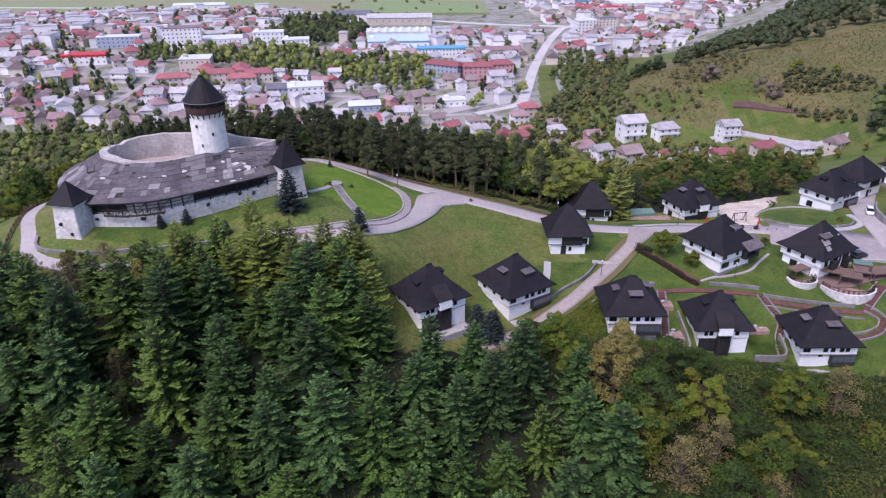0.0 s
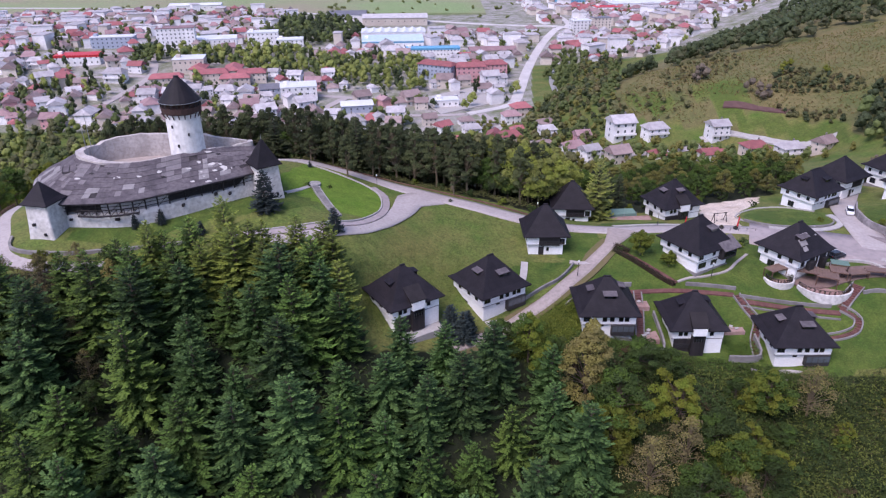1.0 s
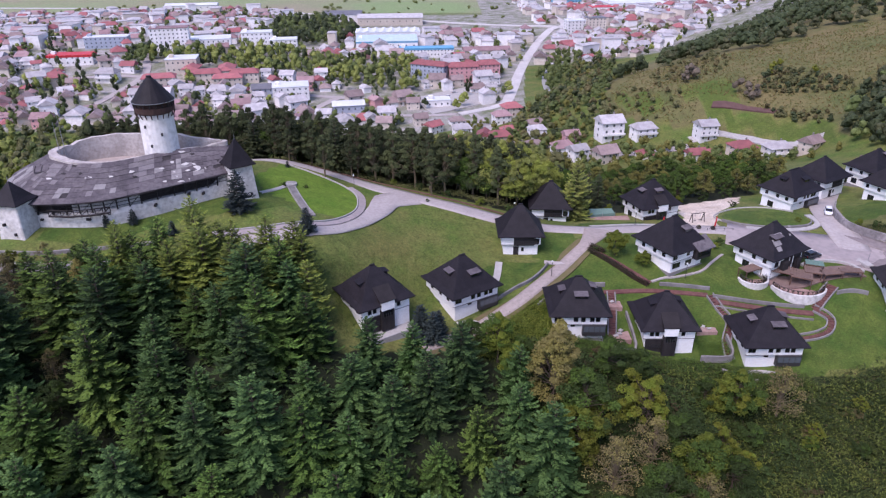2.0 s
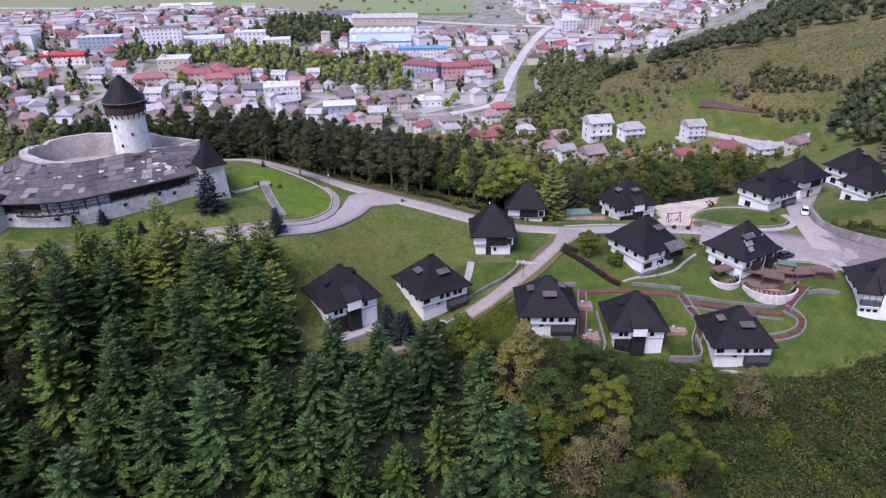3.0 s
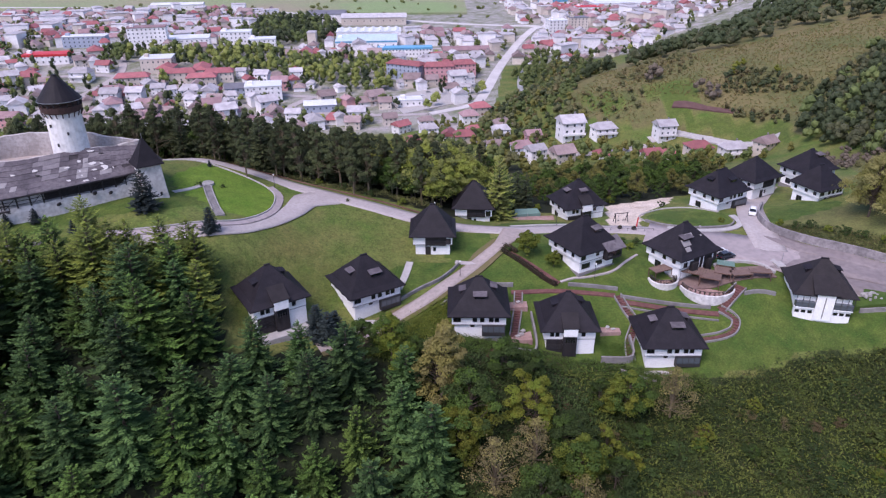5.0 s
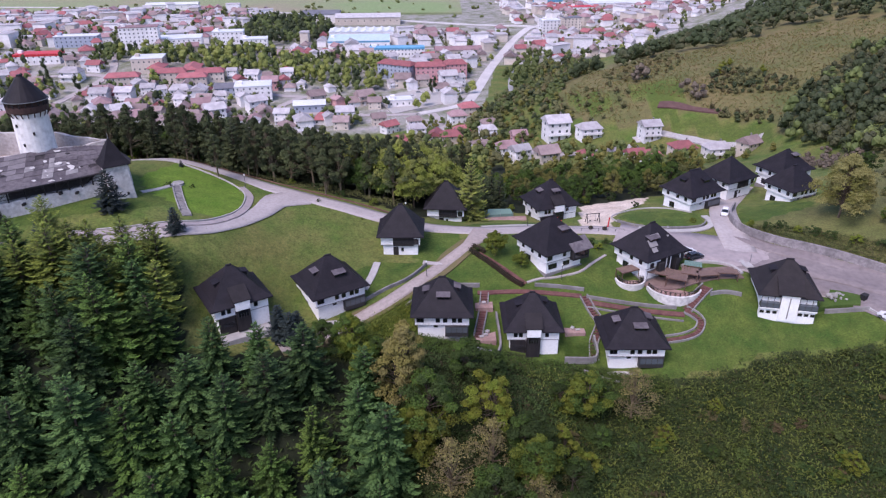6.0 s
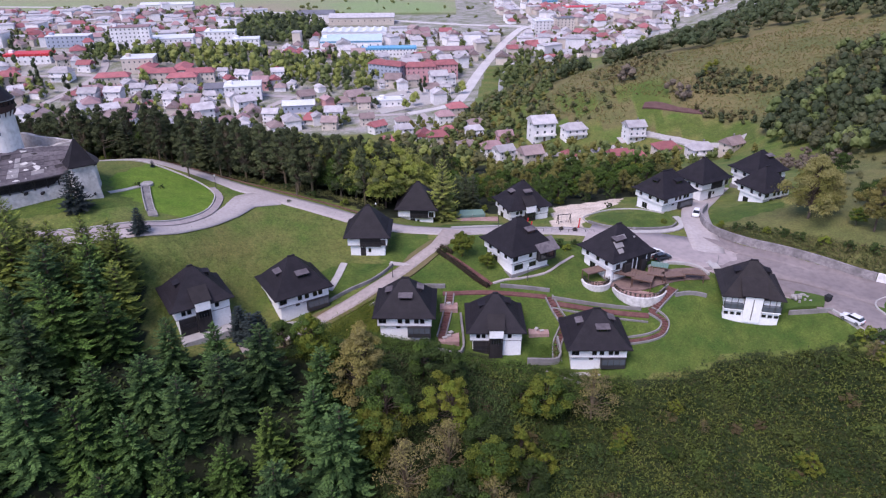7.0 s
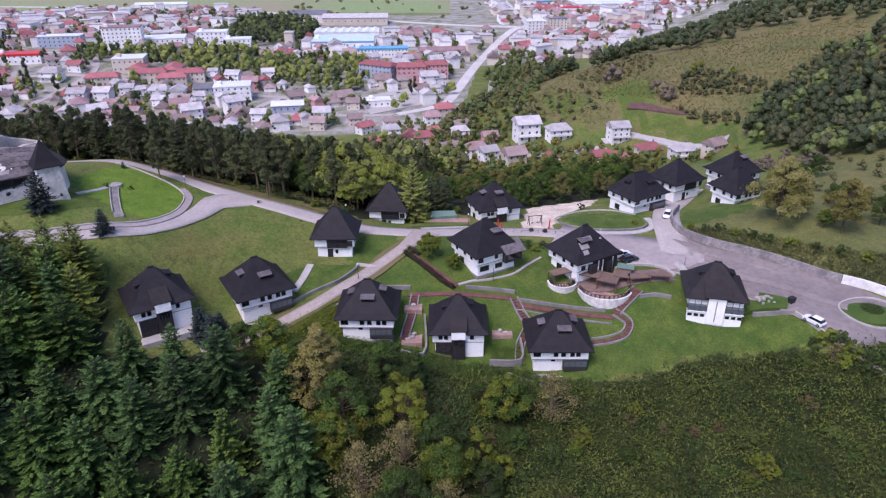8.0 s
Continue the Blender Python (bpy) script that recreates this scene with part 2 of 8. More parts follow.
M_BIG = leaf("pale_yellow_green_leaves", (0.19, 0.185, 0.06), (0.24, 0.22, 0.075), 0.35)
M_GRASS = leaf("rough_grass_blades", (0.085, 0.13, 0.025), (0.15, 0.155, 0.042), 0.5, 0.15)
M_HEDGE = leaf("dark_red_hedge_leaves", (0.037, 0.019, 0.014), (0.025, 0.031, 0.012), 0.4)
M_BRAMBLE = leaf("bramble_leaves", (0.017, 0.038, 0.0065), (0.068, 0.088, 0.016), 0.55, 0.12)
M_BRAMBLE_B = leaf("withered_bramble_leaves", (0.085, 0.06, 0.028), (0.06, 0.055, 0.018), 0.4, 0.2)


def plain(name, c, rough=0.5, metal=0.0, spec=0.5):
    return mat(name, c, tuple(v * 0.9 for v in c), 2.0, rough, 0.0, metal=metal, spec=spec)


M_GLASS = plain("dark_window_glass", (0.012, 0.014, 0.018), 0.08, 0.0, 0.8)
M_BLIND = plain("grey_glazing", (0.09, 0.105, 0.12), 0.15, 0.0, 0.7)
M_FRAME = plain("dark_frame", (0.03, 0.028, 0.03), 0.6)
M_WFRAME = plain("white_frame", (0.75, 0.75, 0.75), 0.5)
M_METAL = plain("grey_metal", (0.30, 0.31, 0.33), 0.45, 0.7)
M_CARW = plain("white_car_paint", (0.75, 0.75, 0.76), 0.25)
M_CARS = plain("silver_car_paint", (0.42, 0.44, 0.46), 0.3, 0.5)
M_CARD = plain("dark_car_paint", (0.03, 0.035, 0.045), 0.25)
M_TYRE = plain("black_rubber", (0.015, 0.015, 0.016), 0.9)
M_RED = plain("red_paint", (0.55, 0.025, 0.03), 0.5)
M_AWN = mat("ochre_awning", (0.19, 0.125, 0.10), (0.14, 0.095, 0.08), 0.7, 0.9)
M_GREENT = plain("green_tarpaulin", (0.13, 0.22, 0.18), 0.7)
M_LAMP = plain("lamp_glass", (0.7, 0.7, 0.68), 0.3)


# ---- mesh building ----
class Mesh:
    """Collects vertices and faces, and links them as one object."""

    def __init__(self):
        self.v, self.f, self.tip = [], [], []

    def add(self, verts, faces, m=None):
        o = len(self.v)
        self.v += [tuple(m @ Vector(p)) for p in verts] if m else [tuple(p) for p in verts]
        self.f += [tuple(i + o for i in f) for f in faces]
        return self

    def box(self, x0, x1, y0, y1, z0, z1, m=None, b=0.0):
        """A box; b cuts its upright edges and draws its top in a little."""
        if b:
            ring = [(x0 + b, y0), (x1 - b, y0), (x1, y0 + b), (x1, y1 - b), (x1 - b, y1), (x0 + b, y1), (x0, y1 - b), (x0, y0 + b)]
            cx, cy = (x0 + x1) / 2, (y0 + y1) / 2
            sx, sy = 1 - 2 * b / (x1 - x0), 1 - 2 * b / (y1 - y0)
            top = [(cx + (x - cx) * sx, cy + (y - cy) * sy) for x, y in ring]
            vs = [(x, y, z0) for x, y in ring] + [(x, y, z1 - b) for x, y in ring] + [(x, y, z1) for x, y in top]
            fs = [tuple(range(7, -1, -1)), tuple(range(16, 24))]
            for k in (0, 8):
                fs += [(k + i, k + (i + 1) % 8, k + 8 + (i + 1) % 8, k + 8 + i) for i in range(8)]
            return self.add(vs, fs, m)
        vs = [(x0, y0, z0), (x1, y0, z0), (x1, y1, z0), (x0, y1, z0), (x0, y0, z1), (x1, y0, z1), (x1, y1, z1), (x0, y1, z1)]
        return self.add(vs, [(3, 2, 1, 0), (4, 5, 6, 7), (0, 1, 5, 4), (1, 2, 6, 5), (2, 3, 7, 6), (3, 0, 4, 7)], m)

    def loft(self, rings, close=True, caps=True, m=None):
        """Faces between rings of equal length."""
        n = len(rings[0])
        vs = [p for r in rings for p in r]
        fs = []
        for k in range(len(rings) - 1):
            for i in range(n if close else n - 1):
                j = (i + 1) % n
                fs.append((k * n + i, k * n + j, (k + 1) * n + j, (k + 1) * n + i))
        if caps:
            fs += [tuple(range(n - 1, -1, -1)), tuple(range((len(rings) - 1) * n, len(rings) * n))]
        return self.add(vs, fs, m)

    def tube(self, pts, radii, n=8):
        """A round bar through points."""
        rings = []
        for i, p in enumerate(pts):
            p = Vector(p)
            d = (Vector(pts[min(i + 1, len(pts) - 1)]) - Vector(pts[max(i - 1, 0)])).normalized()
            s = d.cross((0.3, 0.9, 0.1)).normalized()
            t = d.cross(s)
            rings.append([tuple(p + radii[i] * (s * math.cos(a) + t * math.sin(a))) for a in [2 * math.pi * k / n for k in range(n)]])
        return self.loft(rings)

    def data(self, name, material, smooth=False):
        me = bpy.data.meshes.new(name)
        me.from_pydata(self.v, [], self.f)
        me.materials.append(material)
        if self.tip:
            me.materials.append(self.tip_material)
            mark = set(self.tip)
            me.polygons.foreach_set("material_index", [1 if i in mark else 0 for i in range(len(self.f))])
        if smooth:
            me.polygons.foreach_set("use_smooth", [True] * len(me.polygons))
        me.update()
        return me


def part(name, mesh, material, parent=None, label="", smooth=False):
    """One mesh object under a thing or a part."""
    ob = new(name, mesh.data(name, material, smooth) if isinstance(mesh, Mesh) else mesh)
    ob.parent = parent
    return tagged(ob, label)


def thing(name, label, category, m=None, group="", kind=""):
    ob = new(name)
    ob.empty_display_size = 0.2
    if m:
        ob.matrix_basis = m
    return tagged(ob, label, category, group, kind)


def place(x, y, z=None, rot=0.0, s=1.0):
    return Matrix.LocRotScale((x, y, ground_z(x, y) if z is None else z), Euler((0, 0, radians(rot))), (s, s, s) if isinstance(s, (int, float)) else s)


# ---- the lie of the land: spot heights, area by area ----
PLATEAU = [(-70, 114, 14.8), (-54, 119, 15), (-43, 127, 15.3), (-30, 135, 15.6), (-82, 132, 15), (-58, 145, 17), (-28, 141, 14.7), (-21, 144, 13.4), (-31, 166, 14), (-17, 134, 12.6),
           (-10, 151, 10.3), (-14, 124, 12.2), (1.5, 156, 8.5), (13.6, 150, 7), (25, 147, 5), (20, 140, 4.2), (27, 134, 2.7), (40, 145, 3.8), (56, 150, 2.2), (47, 131, 2.4), (36, 130, 2), (29, 121, 0.8)]
TERRACES = [(21, 113, -0.9), (17.3, 114.2, -1.1), (11.5, 115, -0.6), (14, 120, 0.6), (-2, 107, 0.6), (-2, 118, 3.2), (36, 112, -3.6), (54, 110, -7.4), (73, 106.5, -8.9), (13, 110, -1.5), (58, 129, 1.6), (81, 132, 0.9), (65, 124, -0.5), (88, 113, -5.1),
            (102, 110, -5), (106, 114, -4.0), (102.5, 115.4, -3.8), (110, 113.6, -3.7), (117, 108, -2.4), (78, 104, -8.3), (121, 110, 0.3), (134, 116, 0.5), (131, 125, 0.8), (112, 139, 1.4), (107, 155, 2.4), (92, 164, 0.6), (79, 158, 0.9)]
TERRACES_2 = [(117, 170, 0.2), (126, 141, 5.2), (140, 130, 5.5), (64, 160, 0.0), (38, 157, 0.8), (135, 160, 5.5), (73, 120, -2.2), (95, 122, 0.2), (44, 122, -1.2), (47, 113, -4.5), (65, 110, -7), (98, 135, 1.2), (116, 121, 0.6), (111.5, 138, 1.4), (122, 130.6, 1.1), (131, 123.4, 0.8), (115.5, 143, 3.8), (125.5, 135.5, 3.8), (134.5, 128, 3.4)]
SLOPE = [(83, 95, -12.6), (103, 98, -8.4), (72, 86, -16), (113, 86, -13), (91, 88, -16.3), (58, 90, -13), (40, 96, -7), (30, 85, -14), (10, 95, -4), (10, 80, -15), (-15, 95, 2), (-20, 80, -5), (-40, 110, 10),
         (-50, 90, 0), (-70, 100, 8), (-92, 112, 8), (0, 60, -25), (60, 60, -29), (110, 60, -26), (-60, 60, -14), (130, 95, -5), (150, 60, -24), (20, 0, -50), (-150, 20, -40), (200, 20, -45)]
BACK = [(-30, 185, 5), (0, 180, 3), (25, 170, 3), (20, 214, -13), (-40, 214, -8), (60, 185, -5), (100, 190, -4), (60, 230, -20), (-40, 280, -34), (0, 330, -43), (60, 300, -32), (91, 320, -27), (130, 300, -23),
        (157, 274, -22), (120, 240, -14), (150, 200, -2), (170, 222, -6), (-100, 130, 8), (-120, 160, -4), (-100, 190, 0), (-140, 110, -8), (-160, 220, -32)]
VALLEY = [(-100, 455, -43), (-40, 435, -45), (30, 450, -44), (0, 520, -42), (-10, 600, -38), (-230, 575, -29), (-310, 590, -29), (-250, 525, -30), (-200, 450, -38), (-250, 380, -42), (-120, 380, -44), (-60, 770, -38),
          (120, 725, -34), (140, 690, -37), (70, 630, -42), (215, 880, -36), (280, 870, -37), (-280, 920, -36), (-380, 890, -38), (0, 1100, -36), (-500, 1100, -38), (500, 1200, -34)]
HILL = [(150, 315, -11), (178, 326, -2.5), (192, 290, -4), (133, 358, -8), (104, 353, -21), (71, 375, -31), (199, 478, -12), (112, 450, -34), (260, 420, 20), (240, 330, 16), (230, 260, 12), (320, 480, 30),
        (340, 350, 45), (280, 560, -8), (200, 600, -34), (220, 200, 16), (400, 700, 12), (140, 520, -36), (170, 420, -4), (119, 393, -12), (166, 378, 1), (206, 369, 7.5), (123, 347.5, -9), (143, 320, -10), (166, 304, -12), (195, 312.5, -1.5), (185, 277, -3), (176, 268, -8)]
_S = np.array(PLATEAU + TERRACES + TERRACES_2 + SLOPE + BACK + VALLEY + HILL, float)
_C = 5.0


def _phi(d2):
    return np.sqrt(d2 + _C * _C)


def _solve():
    n = len(_S)
    d2 = ((_S[:, None, :2] - _S[None, :, :2]) ** 2).sum(-1)
    A = np.zeros((n + 3, n + 3))
    A[:n, :n] = _phi(d2) + np.eye(n) * -0.4
    A[:n, n], A[:n, n + 1:], A[n, :n], A[n + 1:, :n] = 1, _S[:, :2], 1, _S[:, :2].T
    return np.linalg.solve(A, np.concatenate([_S[:, 2], [0, 0, 0]]))


_K = _solve()


def heights(x, y):
    """Heights of the ground at arrays of places."""
    x, y = np.atleast_1d(np.asarray(x, float)), np.atleast_1d(np.asarray(y, float))
    z = np.empty(x.shape)
    for i in range(0, len(x), 4000):
        a, b = x[i:i + 4000], y[i:i + 4000]
        d2 = (a[:, None] - _S[None, :, 0]) ** 2 + (b[:, None] - _S[None, :, 1]) ** 2
        z[i:i + 4000] = _phi(d2) @ _K[:-3] + _K[-3] + _K[-2] * a + _K[-1] * b
    r = np.maximum(np.maximum(np.abs(x) - 420, 0), np.maximum(np.maximum(y - 1050, -y + 10), 0))
    k = np.clip(r / 500, 0, 1)
    k = k * k * (3 - 2 * k)
    flat = np.where(y < 0, -55.0, -36.0)
    return z * (1 - k) + flat * k


def ground_z(x, y):
    return float(heights([x], [y])[0])


def inside(px, py, poly):
    """Which of many places lie in a polygon."""
    px, py = np.asarray(px, float), np.asarray(py, float)
    r = np.zeros(px.shape, bool)
    n = len(poly)
    for i in range(n):
        (x0, y0), (x1, y1) = poly[i], poly[(i + 1) % n]
        if y0 == y1:
            continue
        c = ((y0 > py) != (y1 > py)) & (px < (x1 - x0) * (py - y0) / (y1 - y0) + x0)
        r ^= c
    return r


def curve(points, step=1.5, closed=False):
    """A smooth line through points of the plan, at even steps."""
    P = [Vector(p) for p in points]
    n = len(P)
    out = []
    for i in range(n if closed else n - 1):
        p0, p1, p2, p3 = (P[(i + k) % n] if closed else P[min(max(i + k, 0), n - 1)] for k in (-1, 0, 1, 2))
        m = max(2, int((p2 - p1).length / step))
        for j in range(m):
            t = j / m
            out.append(0.5 * ((2 * p1) + (p2 - p0) * t + (2 * p0 - 5 * p1 + 4 * p2 - p3) * t * t + (3 * p1 - p0 - 3 * p2 + p3) * t ** 3))
    if not closed:
        out.append(P[-1])
    return out


def sides(line, closed=False):
    """The unit normals to the left of a line."""
    n = len(line)
    r = []
    for i in range(n):
        a, b = (line[(i - 1) % n], line[(i + 1) % n]) if closed else (line[max(i - 1, 0)], line[min(i + 1, n - 1)])
        d = (b - a).normalized()
        r.append(Vector((-d.y, d.x)))
    return r


def ribbon(points, width, lift, thick=0.25, step=1.5, closed=False, cross=4):
    """A strip laid on the ground, with sides."""
    line = curve([p[:2] for p in points], step, closed)
    nn = sides(line, closed)
    widths = width if callable(width) else (lambda t: width)
    m = Mesh()
    rings = []
    for i, (p, s) in enumerate(zip(line, nn)):
        w = widths(i / max(1, len(line) - 1)) / 2
        us = [-w + 2 * w * k / cross for k in range(cross + 1)]
        q = [p + s * u for u in us]
        zs = heights([a.x for a in q], [a.y for a in q])
        zm = float(np.mean(zs))
        zs = [0.6 * z + 0.4 * zm for z in zs]
        ring = [(a.x, a.y, z + lift) for a, z in zip(q, zs)]
        rings.append([(q[0].x, q[0].y, zs[0] + lift - thick)] + ring + [(q[-1].x, q[-1].y, zs[-1] + lift - thick)])
    if closed:
        rings.append(rings[0])
    m.loft(rings, close=False, caps=False)
    return m


def kerb_line(points, w=0.25, h=0.3, sink=0.4, step=1.0, closed=False, level=None):
    """A kerb or low wall along a line, following the ground."""
    line = curve([p[:2] for p in points], step, closed)
    nn = sides(line, closed)
    rings = []
    for p, s in zip(line, nn):
        z = ground_z(p.x, p.y) if level is None else level
        a, b = p + s * w / 2, p - s * w / 2
        a2, b2 = p + s * (w / 2 - 0.03), p - s * (w / 2 - 0.03)
        rings.append([(a.x, a.y, z - sink), (a.x, a.y, z + h - 0.04), (a2.x, a2.y, z + h), (b2.x, b2.y, z + h), (b.x, b.y, z + h - 0.04), (b.x, b.y, z - sink)])
    if closed:
        rings.append(rings[0])
    return Mesh().loft(rings, caps=not closed)


# ---- ground ----
def steps_to(a, b, d, grow, far):
    v = list(np.arange(a, b, d))
    s, e = d, v[-1]
    while e < far:
        s *= grow
        e += s
        v.append(e)
    s, e = d, v[0]
    while e > -far:
        s *= grow
        e -= s
        v.insert(0, e)
    return np.array(v)


LAWNS = [
    [(-30, 143), (-22, 139), (-17, 135), (-10.6, 136), (-8.4, 143), (-9.4, 150.5), (-12.4, 155), (-18.6, 159), (-29.3, 163), (-33, 150)],
    [(-40, 127), (-28, 131), (-22, 137), (-25, 142), (-33, 141), (-45, 131), (-66, 119.5), (-66, 116), (-54, 117)],
    [(17, 127), (22, 120), (32, 127.5), (36, 132), (24, 131.5)],
    [(30, 133), (34, 131), (41, 139), (41, 143), (33, 143)],
    [(43, 124.5), (44, 133), (52, 126), (54, 124.5)],
    [(45, 135), (55, 126.5), (57, 129), (51, 140), (46, 142)],
    [(56, 125), (66, 123.5), (72, 123), (74, 130), (68, 132)],
    [(57, 113), (64, 113), (65, 122), (56, 123)],
    [(67, 113), (80, 112), (86, 112), (87, 117), (84, 119), (67, 120.5)],
    [(82, 110.5), (79, 104.5), (90, 106), (102, 109.5), (117, 107.5), (119.5, 110.5), (112, 115), (100, 116), (98, 121.5), (92, 121), (88.5, 117), (90, 113)],
    [(113, 117), (121, 113), (122, 118), (116, 123)],
    [(80, 158.5), (88, 164), (100, 160), (101, 151), (88, 150.5)],
    [(108, 152), (113, 149), (124, 150), (130, 158), (122, 164), (112, 160)],
    [(42, 149), (62, 152), (60, 155), (44, 153)],
    [(128, 111), (137, 111), (139, 117), (129, 117)],
    [(24, 110), (48, 110), (60, 109), (66, 108), (79, 104.5), (102, 109), (121, 107), (119, 125), (100, 136), (62, 147), (44, 143), (30, 127)],
]
DIRT = [[(70.5, 152.5), (77, 150), (79.6, 157.5), (82, 163), (92, 173), (97, 184), (81, 186), (74, 172)]]
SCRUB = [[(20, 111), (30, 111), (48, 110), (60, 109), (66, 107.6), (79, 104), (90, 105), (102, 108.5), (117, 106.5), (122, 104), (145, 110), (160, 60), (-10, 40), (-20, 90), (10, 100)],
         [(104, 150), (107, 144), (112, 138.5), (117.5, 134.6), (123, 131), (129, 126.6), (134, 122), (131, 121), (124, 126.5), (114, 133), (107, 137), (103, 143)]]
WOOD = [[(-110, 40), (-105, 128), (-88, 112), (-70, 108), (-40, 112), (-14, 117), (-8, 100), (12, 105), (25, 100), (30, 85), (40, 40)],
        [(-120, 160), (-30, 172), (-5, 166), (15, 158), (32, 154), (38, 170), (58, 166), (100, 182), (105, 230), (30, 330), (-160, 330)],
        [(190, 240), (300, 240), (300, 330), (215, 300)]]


def build_ground():
    xs = steps_to(-110, 160, 1.5, 1.09, 4200)
    ys = steps_to(60, 185, 1.5, 1.07, 4300)
    X, Y = np.meshgrid(xs, ys)
    x, y = X.ravel(), Y.ravel()
    z = heights(x, y)
    nx, ny = len(xs), len(ys)
    me = bpy.data.meshes.new("ground")
    i = np.arange(nx * ny).reshape(ny, nx)
    q = np.stack([i[:-1, :-1], i[:-1, 1:], i[1:, 1:], i[1:, :-1]], -1).reshape(-1, 4)
    me.from_pydata(np.stack([x, y, z], 1).tolist(), [], q.tolist())
    me.materials.append(M_GROUND)
    me.polygons.foreach_set("use_smooth", [True] * len(me.polygons))

    def mask(name, v):
        at = me.attributes.new(name, "FLOAT", "POINT")
        at.data.foreach_set("value", np.asarray(v, np.float32))

    def union(polys):
        r = np.zeros(x.shape, bool)
        for p in polys:
            r |= inside(x, y, p)
        return r.astype(float)

    GREENS = [[(128, 338), (144, 347), (153, 337), (151, 319), (134, 325)], [(134, 318), (158, 310), (177, 281), (169, 259), (160, 284), (136, 310)], [(104, 372), (116, 352), (122, 338), (112, 330), (105, 345)]]
    mask("mown", np.maximum(union(LAWNS), union(GREENS) * 0.56))
    mask("lush", union(LAWNS[:1]))
    mask("dirt", union(DIRT))
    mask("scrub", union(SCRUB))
    mask("woodfloor_shade", union(WOOD))
    hill = inside(x, y, [(106, 396), (98, 372), (94, 338), (112, 318), (132, 306), (148, 290), (160, 268), (176, 262), (300, 300), (420, 460), (300, 560), (190, 540), (120, 470)])
    mask("dry", np.maximum(hill * 0.72 * (1 - union(GREENS)), inside(x, y, [(110, 150), (109, 146), (118, 138), (134, 125), (150, 112), (178, 110), (220, 150), (230, 230), (165, 232), (150, 180), (136, 158), (118, 152)]) * 0.55))
    mask("field", ((y > 850) & (x < 110)).astype(float) * 0.8)
    mask("town", ((y > 385) & (y < 860) & (x > -900) & (x < 60 + 0.12 * (y - 400)) | (y > 560) & (y < 1060) & (x > 60) & (x < 420)).astype(float) * 0.8)
    return tagged(new("ground", me), "hilly grassland falling to a wide valley floor", "ground", kind="structure")


ground = build_ground()


# ---- roads ----
def road(name, pts, width, label, material=M_ROAD, lift=0.14, kind="structure", category="road"):
    ob = part(name, ribbon(pts, width, lift), material, None, label, True)
    return tagged(ob, "", category, kind=kind)


road("road", [(-60, 171), (-45, 169), (-31.8, 166), (-16.7, 163), (-3, 157.5), (8, 153), (23.2, 148.6), (36.6, 145.8), (46, 145.6), (60, 148.5), (76, 149), (92, 143.5)], 5.0, "pale worn asphalt lane across the hilltop")
road("road", [(3, 154.5), (-2.6, 150), (-4.7, 143.3), (-8.6, 134.6), (-14, 127.2), (-22.5, 122.6), (-34, 118.6)], lambda t: 9.5 - 5.5 * min(1, 2.2 * t), "pale asphalt lane curving up to the fortress", lift=0.17)
tagged(part("lane_verge", ribbon([(43.4, 138.6), (37.4, 131.2), (31.9, 125), (26.8, 119.2), (20.8, 114), (15.2, 109.7), (7, 104.5)], lambda t: 4.8 + 0.5 * math.sin(9 * t), 0.13), M_VERGE, None, "brown trodden verge beside the narrow lane"), "", "verge", kind="structure")
road("road", [(47.5, 146.5), (43.4, 138.6), (37.4, 131.2), (31.9, 125), (26.8, 119.2), (20.8, 114), (15.2, 109.7), (7, 104.5)], lambda t: 2.7 + 4.5 * max(0, 1 - 6 * t), "narrow brownish gravelled lane going down between the cottages", M_LANE, 0.2)
road("road", [(78, 147), (90, 142), (103, 137), (113, 130), (119, 125)], lambda t: 13 + 1.8 * t, "wide grey asphalt forecourt between the cottages", M_ROAD_DARK, 0.2)
road("road", [(115, 128.4), (122, 122), (127, 114), (131, 107), (137, 100)], lambda t: 14.8 - 1.5 * t, "darker asphalt turning place below the retaining wall", M_ROAD_OLD, 0.217)
road("road", [(105.2, 149), (106.4, 144.6), (109.6, 140.6), (114, 137.2), (119, 133.8), (125, 129.4)], 3.6, "asphalt edge at the foot of the retaining wall", M_ROAD_OLD, 0.19)
road("road", [(100, 136), (112, 133.5), (122, 128.5), (131, 121), (139, 113), (150, 104)], 11, "wide grey asphalt road along the retaining wall", M_ROAD_OLD, 0.234)
road("road", [(104, 138), (105, 148), (106.5, 156), (110, 165), (117, 176), (124, 186)], lambda t: 7 - 1.5 * t, "asphalt drive up between the white houses", M_ROAD, 0.26)


# ---- cottages ----
def hip_roof(w, d, h, ridge, over_t=0.22, flare=0.35):
    """A steep hipped roof with a short ridge and eaves that kick out; w, d: over the eaves."""
    m = Mesh()
    def ring(k, z):
        a = (w / 2) * (1 - k) + ridge / 2 * k
        b = (d / 2) * (1 - k)
        return [(-a, -b, z), (a, -b, z), (a, b, z), (-a, b, z)]
    rings = [ring(0.06, -over_t), ring(0, -over_t * 0.9), ring(0, 0), ring(0.18, h * 0.18 - flare), ring(0.5, h * 0.5 - flare * 0.5), ring(1, h)]
    m.loft(rings)
    return m


def roof_z(u, h):
    """Height of the roof at the fraction u from eave to ridge."""
    flare = 0.35
    return float(np.interp(u, [0, 0.18, 0.5, 1], [0, h * 0.18 - flare, h * 0.5 - flare * 0.5, h]))


